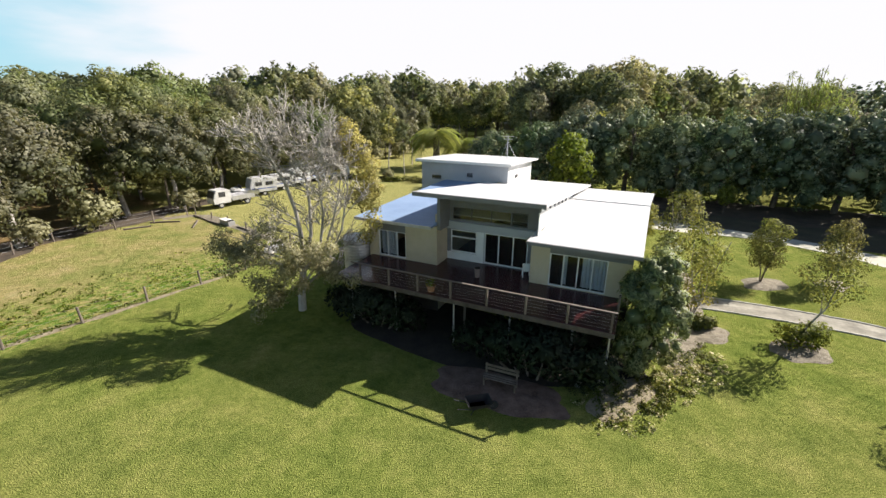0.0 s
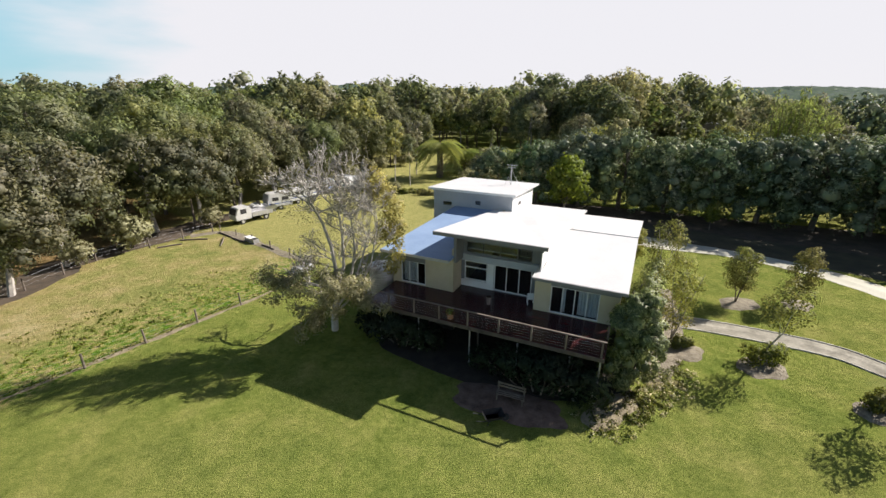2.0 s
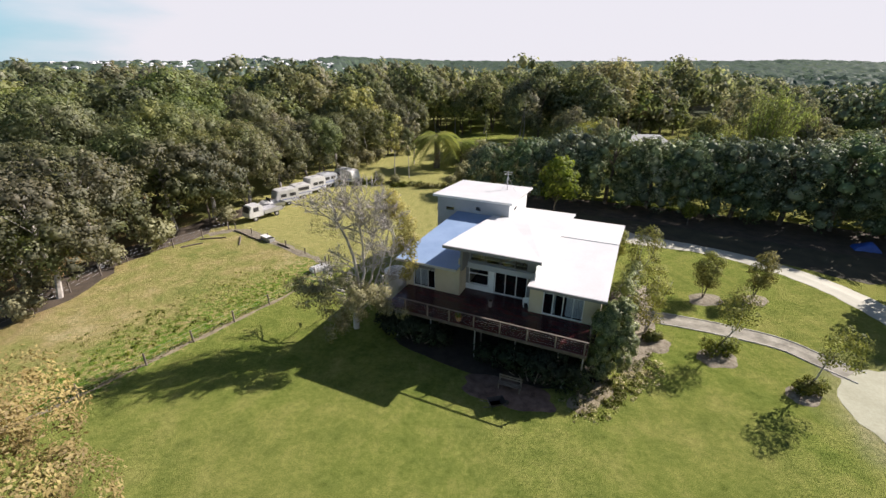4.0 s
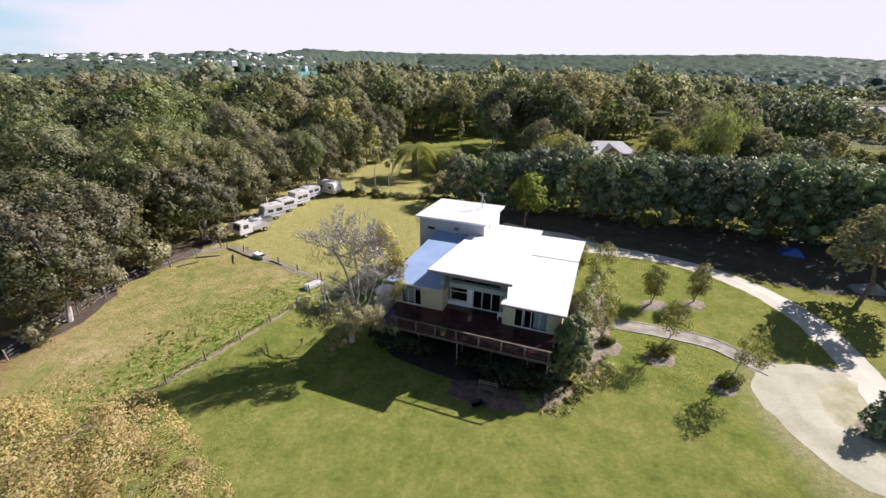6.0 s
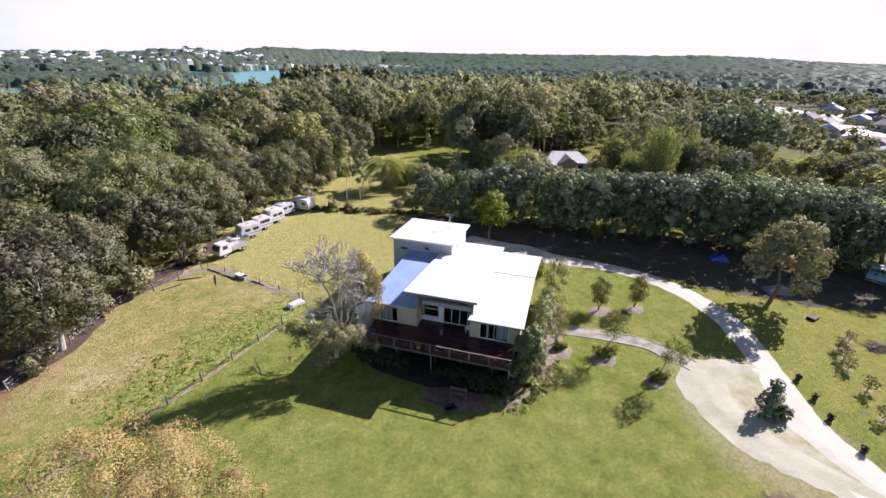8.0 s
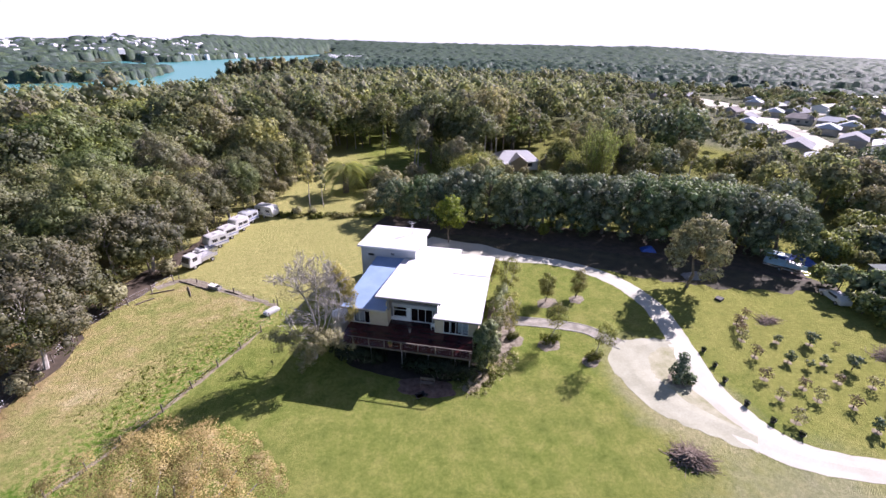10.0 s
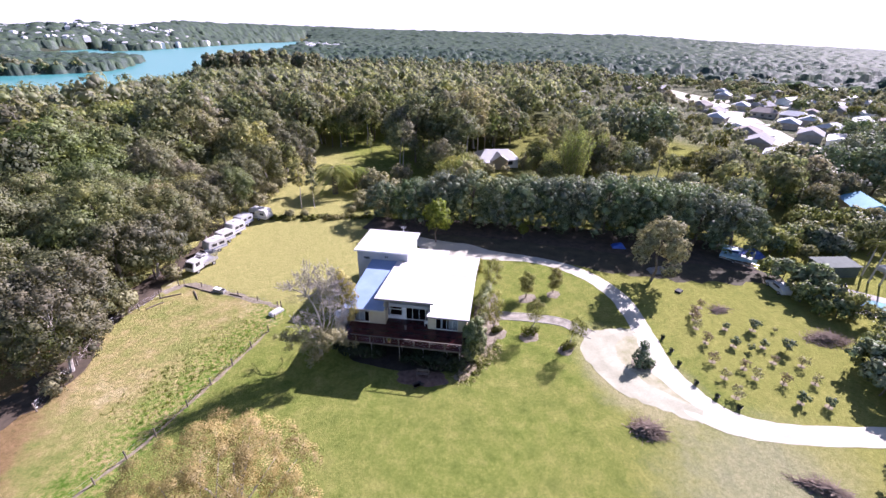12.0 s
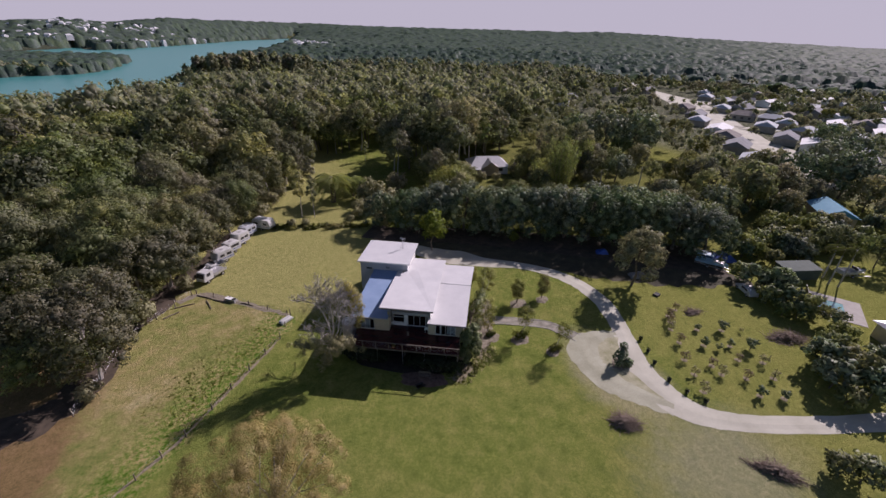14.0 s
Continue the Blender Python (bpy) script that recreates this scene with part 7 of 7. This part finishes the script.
def palm(x, y, h, label, name="palm_tree", group="palms by the pool", reach=2.0, leaf=None, girth=0.16):
    ob = empty(name, pose(x, y, 0), label, "palm" if h > 3 else "fern", group)
    bm = bmesh.new()
    tube(bm, [(0, 0, -0.1), (0.1, 0, h * 0.5), (0, 0.1, h)], girth, girth * 0.7, 8)
    part("trunk", bm, PALE_BARK if girth < 0.3 else BARK, ob)
    bm = bmesh.new()
    count = 18 if reach < 4 else 38
    for k in range(count):
        a = k * 2.4
        up = 0.95 - 1.45 * k / count
        d = Vector((math.cos(a), math.sin(a), 0))
        side = Vector((-d.y, d.x, 0))
        last = None
        for j in range(13):
            f = 0.1 + 0.9 * j / 12
            p = Vector((0, 0.1, h)) + d * reach * f + Vector((0, 0, (up * f * 1.6 - 2.0 * f * f) * reach / 2))
            w = 0.34 * reach * math.sin(math.pi * min(1, 0.2 + f * 0.75)) + 0.05
            rib = (bm.verts.new(p), bm.verts.new(p - Vector((0, 0, 0.04))))
            if last:
                bm.faces.new((last[0], rib[0], rib[1], last[1]))
            last = rib
            for sgn in (-1, 1):
                tip = p + side * sgn * w + d * w * 0.5 - Vector((0, 0, w * 0.55))
                blade = [bm.verts.new(c) for c in ((p + tip) / 2 - d * 0.03 * reach, tip, (p + tip) / 2 + d * 0.03 * reach)]
                bm.faces.new((rib[0], *blade))
        part("frond", bm, leaf or BED, ob)
        bm = bmesh.new()
    bm.free()


for x, y, h in ((85.4, 16.7, 7), (83.9, 14.8, 7.5), (84.6, 13.5, 8), (70, 84, 8), (75, 72, 6.5), (88, 70, 7), (64, 64, 6), (87.5, 87, 6.5), (93, 92, 5.5), (58.5, 94.5, 4.5), (42, 92, 4)):
    palm(x, y, h, "slim palm tree with a ringed trunk")


palm(-1.4, 84.4, 7.0, "broad feathery palm standing in the meadow", "palm_tree", "", 5.4, BAMBOO, 0.75)
palm(4.0, 87.5, 5.0, "smaller feathery palm standing in the meadow", "palm_tree", "", 4.6, BAMBOO, 0.5)
palm(7.3, 16.3, 0.9, "small pale tree fern under the corner shrub", "tree_fern", "", 1.1, SHRUB)
palm(6.2, 16.0, 0.5, "low fern under the corner shrub", "tree_fern", "", 0.9, SHADE_LEAF)


# ---- neighbouring houses and the town ----
def cottage(name, lx, ly, wall_h, roof_h, wall_mat, roof_mat, label, hip=0.0):
    """A plain house: walls with windows and a pitched roof; hip draws in the ridge's ends."""
    ob = empty(name, pose(0, 0, 0), label, "house")
    part("wall", boxes(((-lx, -ly, -0.5), (lx, ly, wall_h))), wall_mat, ob)
    bm = bmesh.new()
    e = 0.5
    a = [bm.verts.new(c) for c in ((-lx - e, -ly - e, wall_h), (lx + e, -ly - e, wall_h), (lx + e, ly + e, wall_h), (-lx - e, ly + e, wall_h))]
    b = [bm.verts.new(c) for c in ((-lx - e + hip, 0, wall_h + roof_h), (lx + e - hip, 0, wall_h + roof_h))]
    for f in ((a[0], a[1], b[1], b[0]), (a[2], a[3], b[0], b[1]), (a[1], a[2], b[1]), (a[3], a[0], b[0]), (a[3], a[2], a[1], a[0])):
        bm.faces.new(f)
    bmesh.ops.translate(bm, verts=bm.verts, vec=(0, 0, 0.02))
    part("roof", bm, roof_mat, ob)
    for x in (-lx * 0.6, 0.0, lx * 0.6):
        part("window", boxes(((x - 0.7, -ly - 0.03, 1.0), (x + 0.7, -ly - 0.003, 2.1))), DARK, ob)
    return ob


TEAL_ROOF = surface("blue_tin_roof", (0.05, 0.26, 0.40), (0.10, 0.36, 0.50), 0.5, 8, 0.4)
near_house = cottage("cottage", 6.2, 4.4, 2.6, 2.3, WHITE, ROOF, "white cottage with a pale metal roof among trees", 3.0)
bm = bmesh.new()
eave, peak, gw, out = 2.62, 4.55, 2.9, -6.6
v = [bm.verts.new(c) for c in ((-gw, out, eave), (gw, out, eave), (0, out, peak), (-gw, -1.0, eave), (gw, -1.0, eave), (0, -1.0, peak))]
for q in ((v[0], v[3], v[5], v[2]), (v[1], v[2], v[5], v[4])):
    bm.faces.new(q)
bmesh.ops.solidify(bm, geom=bm.faces[:], thickness=0.12)
part("gable_roof", bm, ROOF, near_house)
bm = bmesh.new()
v = [bm.verts.new(c) for c in ((-gw + 0.4, out + 0.5, -0.1), (gw - 0.4, out + 0.5, -0.1), (gw - 0.4, out + 0.5, eave), (0, out + 0.5, peak - 0.22), (-gw + 0.4, out + 0.5, eave))]
bm.faces.new(v)
bmesh.ops.solidify(bm, geom=bm.faces[:], thickness=-0.2)
part("gable_wall", bm, CREAM, near_house)
part("veranda_roof", slab([(-6.9, -6.4, 2.2), (-3.1, -6.4, 2.2), (-3.1, -4.3, 2.75), (-6.9, -4.3, 2.75)], 0.06), ROOF, near_house)
# near-black panel set back under the veranda roof
part("veranda_dark_panel", boxes(((-6.6, -5.7, -0.1), (-3.2, -5.55, 2.3))), DARK, near_house)
near_house.matrix_world = pose(51, 100, 0, 0, 0, -12)
blue_house = cottage("neighbour_house", 5, 3.6, 2.6, 1.9, CREAM, TEAL_ROOF, "neighbouring house with a bright blue metal roof")
blue_house.matrix_world = pose(120.5, 36.5, 0, 0, 0, 50)
side_house = cottage("neighbour_house", 4.5, 4, 2.6, 1.3, CREAM, STEEL, "low grey-roofed house beyond the boundary shrubs", 2.0)
side_house.matrix_world = pose(76, -3, 0, 0, 0, -20)
shed = empty("garden_shed", pose(80.8, 19.0, 0, 0, 0, -15), "low dark green open shed full of oddments", "shed")
part("wall", boxes(((-3.5, -1.6, -0.1), (3.5, -1.5, 2.2)), ((-3.5, -1.498, -0.1), (-3.4, 1.6, 2.2)), ((3.4, -1.498, -0.1), (3.5, 1.6, 2.2))), GREEN_TIN, shed)
part("roof", slab([(-3.7, -1.8, 2.25), (3.7, -1.8, 2.25), (3.7, 1.8, 2.5), (-3.7, 1.8, 2.5)], 0.05), GREEN_TIN, shed)
pool = empty("swimming_pool", pose(76.0, 9.6, 0, 0, 0, 36), "small turquoise swimming pool with pale paving", "pool")
part("paving", boxes(((-4.2, -4.4, -0.1), (4.2, -1.8, 0.06)), ((-4.2, 1.8, -0.1), (4.2, 3.4, 0.06)), ((-4.2, -1.798, -0.1), (-2.1, 1.798, 0.06)), ((2.1, -1.798, -0.1), (4.2, 1.798, 0.06))), PAVING, pool)
part("water", boxes(((-2.098, -1.796, -0.1), (2.098, 1.796, 0.03))), POOL, pool)
for x0 in range(-4, 4, 2):
    part("fence_panel", boxes(((x0, 3.45, 0.1), (x0 + 1.95, 3.48, 1.2))), DARK, pool)

TOWN_WALL = surface("dull_render", (0.20, 0.185, 0.16), (0.34, 0.315, 0.275), 0.4, 8, 0.9)
TOWN_TILE = surface("dull_roof_tiles", (0.15, 0.135, 0.125), (0.27, 0.245, 0.225), 0.3, 6, 0.97)
TOWN_GREY = surface("dull_grey_roof", (0.17, 0.175, 0.185), (0.29, 0.295, 0.31), 0.3, 6, 0.97)
TOWN_ROOF = surface("weathered_tin_roof", (0.29, 0.32, 0.345), (0.45, 0.48, 0.51), 0.2, 6, 0.85)
TOWN_PALE = surface("pale_tin_roof", (0.52, 0.53, 0.54), (0.68, 0.69, 0.70), 0.2, 6, 0.8)
types = [cottage("town_house", 6, 4.4, 2.9, 2.0, TOWN_WALL, TOWN_ROOF, "single-storey suburban house with a pale metal roof", 3.0), cottage("town_house", 6.6, 4.2, 2.9, 2.2, TOWN_WALL, TOWN_GREY, "single-storey suburban house with a grey roof"),
         cottage("town_house", 6, 5, 3.0, 2.2, TOWN_WALL, TOWN_TILE, "suburban house with a brown tiled roof", 3.0), cottage("town_house", 8, 4.6, 3.2, 1.6, WHITE, TOWN_PALE, "long low suburban building with a pale roof")]
spots = [(150, 79, 30), (164, 97, 30), (176, 112, 30), (186, 124, 30), (198, 146, 28), (212, 160, 28), (240, 128, 30), (262, 142, 30), (281, 114, 30), (296, 148, 20), (226, 182, 20), (248, 266, 10), (272, 262, 12), (230, 90, 30), (206, 76, 30)]
for i in range(210):
    a, b = g.uniform(0, 1), g.uniform(0, 1)
    x, y = 190 + 400 * a, 60 + 0.62 * (170 + 400 * a) * b
    if min(math.hypot(x - p[0], y - p[1]) for p in spots) > 13 and not on_street(x, y, 16):
        spots.append((x, y, g.choice((30, 30, -60, 10))))
for i in range(26):
    x, y = g.uniform(20, 210), g.uniform(200, 420)
    if min(math.hypot(x - p[0], y - p[1]) for p in spots) > 18:
        spots.append((x, y, g.choice((0, 30, 70))))
for i, (x, y, turn) in enumerate(spots):
    m = pose(x, y, land(x, y), 0, 0, turn)
    if i < 4:
        types[i].matrix_world = m
        tagged(types[i], group="houses of the town")
    else:
        copy_thing(types[g.choice((1, 2, 2, 0) if i < 14 else (0, 0, 0, 0, 1, 1, 2, 3, 3, 3))], m)
# the hillside suburb across the lake, too far off to count
suburb = bmesh.new()
for _ in range(520):
    r, a = g.uniform(985, 1270), radians(g.uniform(-40, 6))
    x, y = r * math.sin(a), r * math.cos(a)
    if inside(x, y, LAKE):
        continue
    m = pose(x, y, land(x, y), 0, 0, g.uniform(0, 180))
    lx, ly, h = g.uniform(3.5, 6), g.uniform(3, 4.2), g.uniform(7, 10.5)
    low = [suburb.verts.new(m @ Vector((sx * lx, sy * ly, -0.5))) for sx, sy in ((-1, -1), (1, -1), (1, 1), (-1, 1))]
    eave = [suburb.verts.new(m @ Vector((sx * lx, sy * ly, h))) for sx, sy in ((-1, -1), (1, -1), (1, 1), (-1, 1))]
    ridge = [suburb.verts.new(m @ Vector((sx * lx * 0.6, 0, h + 2))) for sx in (-1, 1)]
    for k in range(4):
        suburb.faces.new((low[k], low[(k + 1) % 4], eave[(k + 1) % 4], eave[k]))
    for f in ((eave[0], eave[1], ridge[1], ridge[0]), (eave[2], eave[3], ridge[0], ridge[1]), (eave[1], eave[2], ridge[1]), (eave[3], eave[0], ridge[0])):
        suburb.faces.new(f)
tagged(part("hillside_houses", suburb, TOWN_PALE), "pale houses scattered over the wooded hill across the lake", "houses", kind="stuff")
for k, line_ in enumerate(([(150, 52, 7), (178, 84, 15), (192, 112, 17), (212, 142, 20), (240, 182, 26), (268, 226, 22), (300, 300, 9), (380, 420, 8)], [(206, 138, 8), (250, 118, 8), (330, 120, 9), (480, 160, 9)], [(250, 215, 16), (275, 210, 18), (330, 232, 9), (470, 280, 9)], [(120, 50, 4), (150, 66, 4), (176, 86, 5)], [(232, 190, 6), (300, 178, 7), (400, 210, 8), (560, 250, 9)], [(262, 142, 6), (320, 200, 7), (380, 290, 8)], [(300, 118, 6), (380, 190, 7), (470, 300, 9)])):
    tagged(part("road", ribbon(line_, 0.05, 0.5, k), GRAVEL), "pale sun-bleached suburban street", "road", kind="structure")
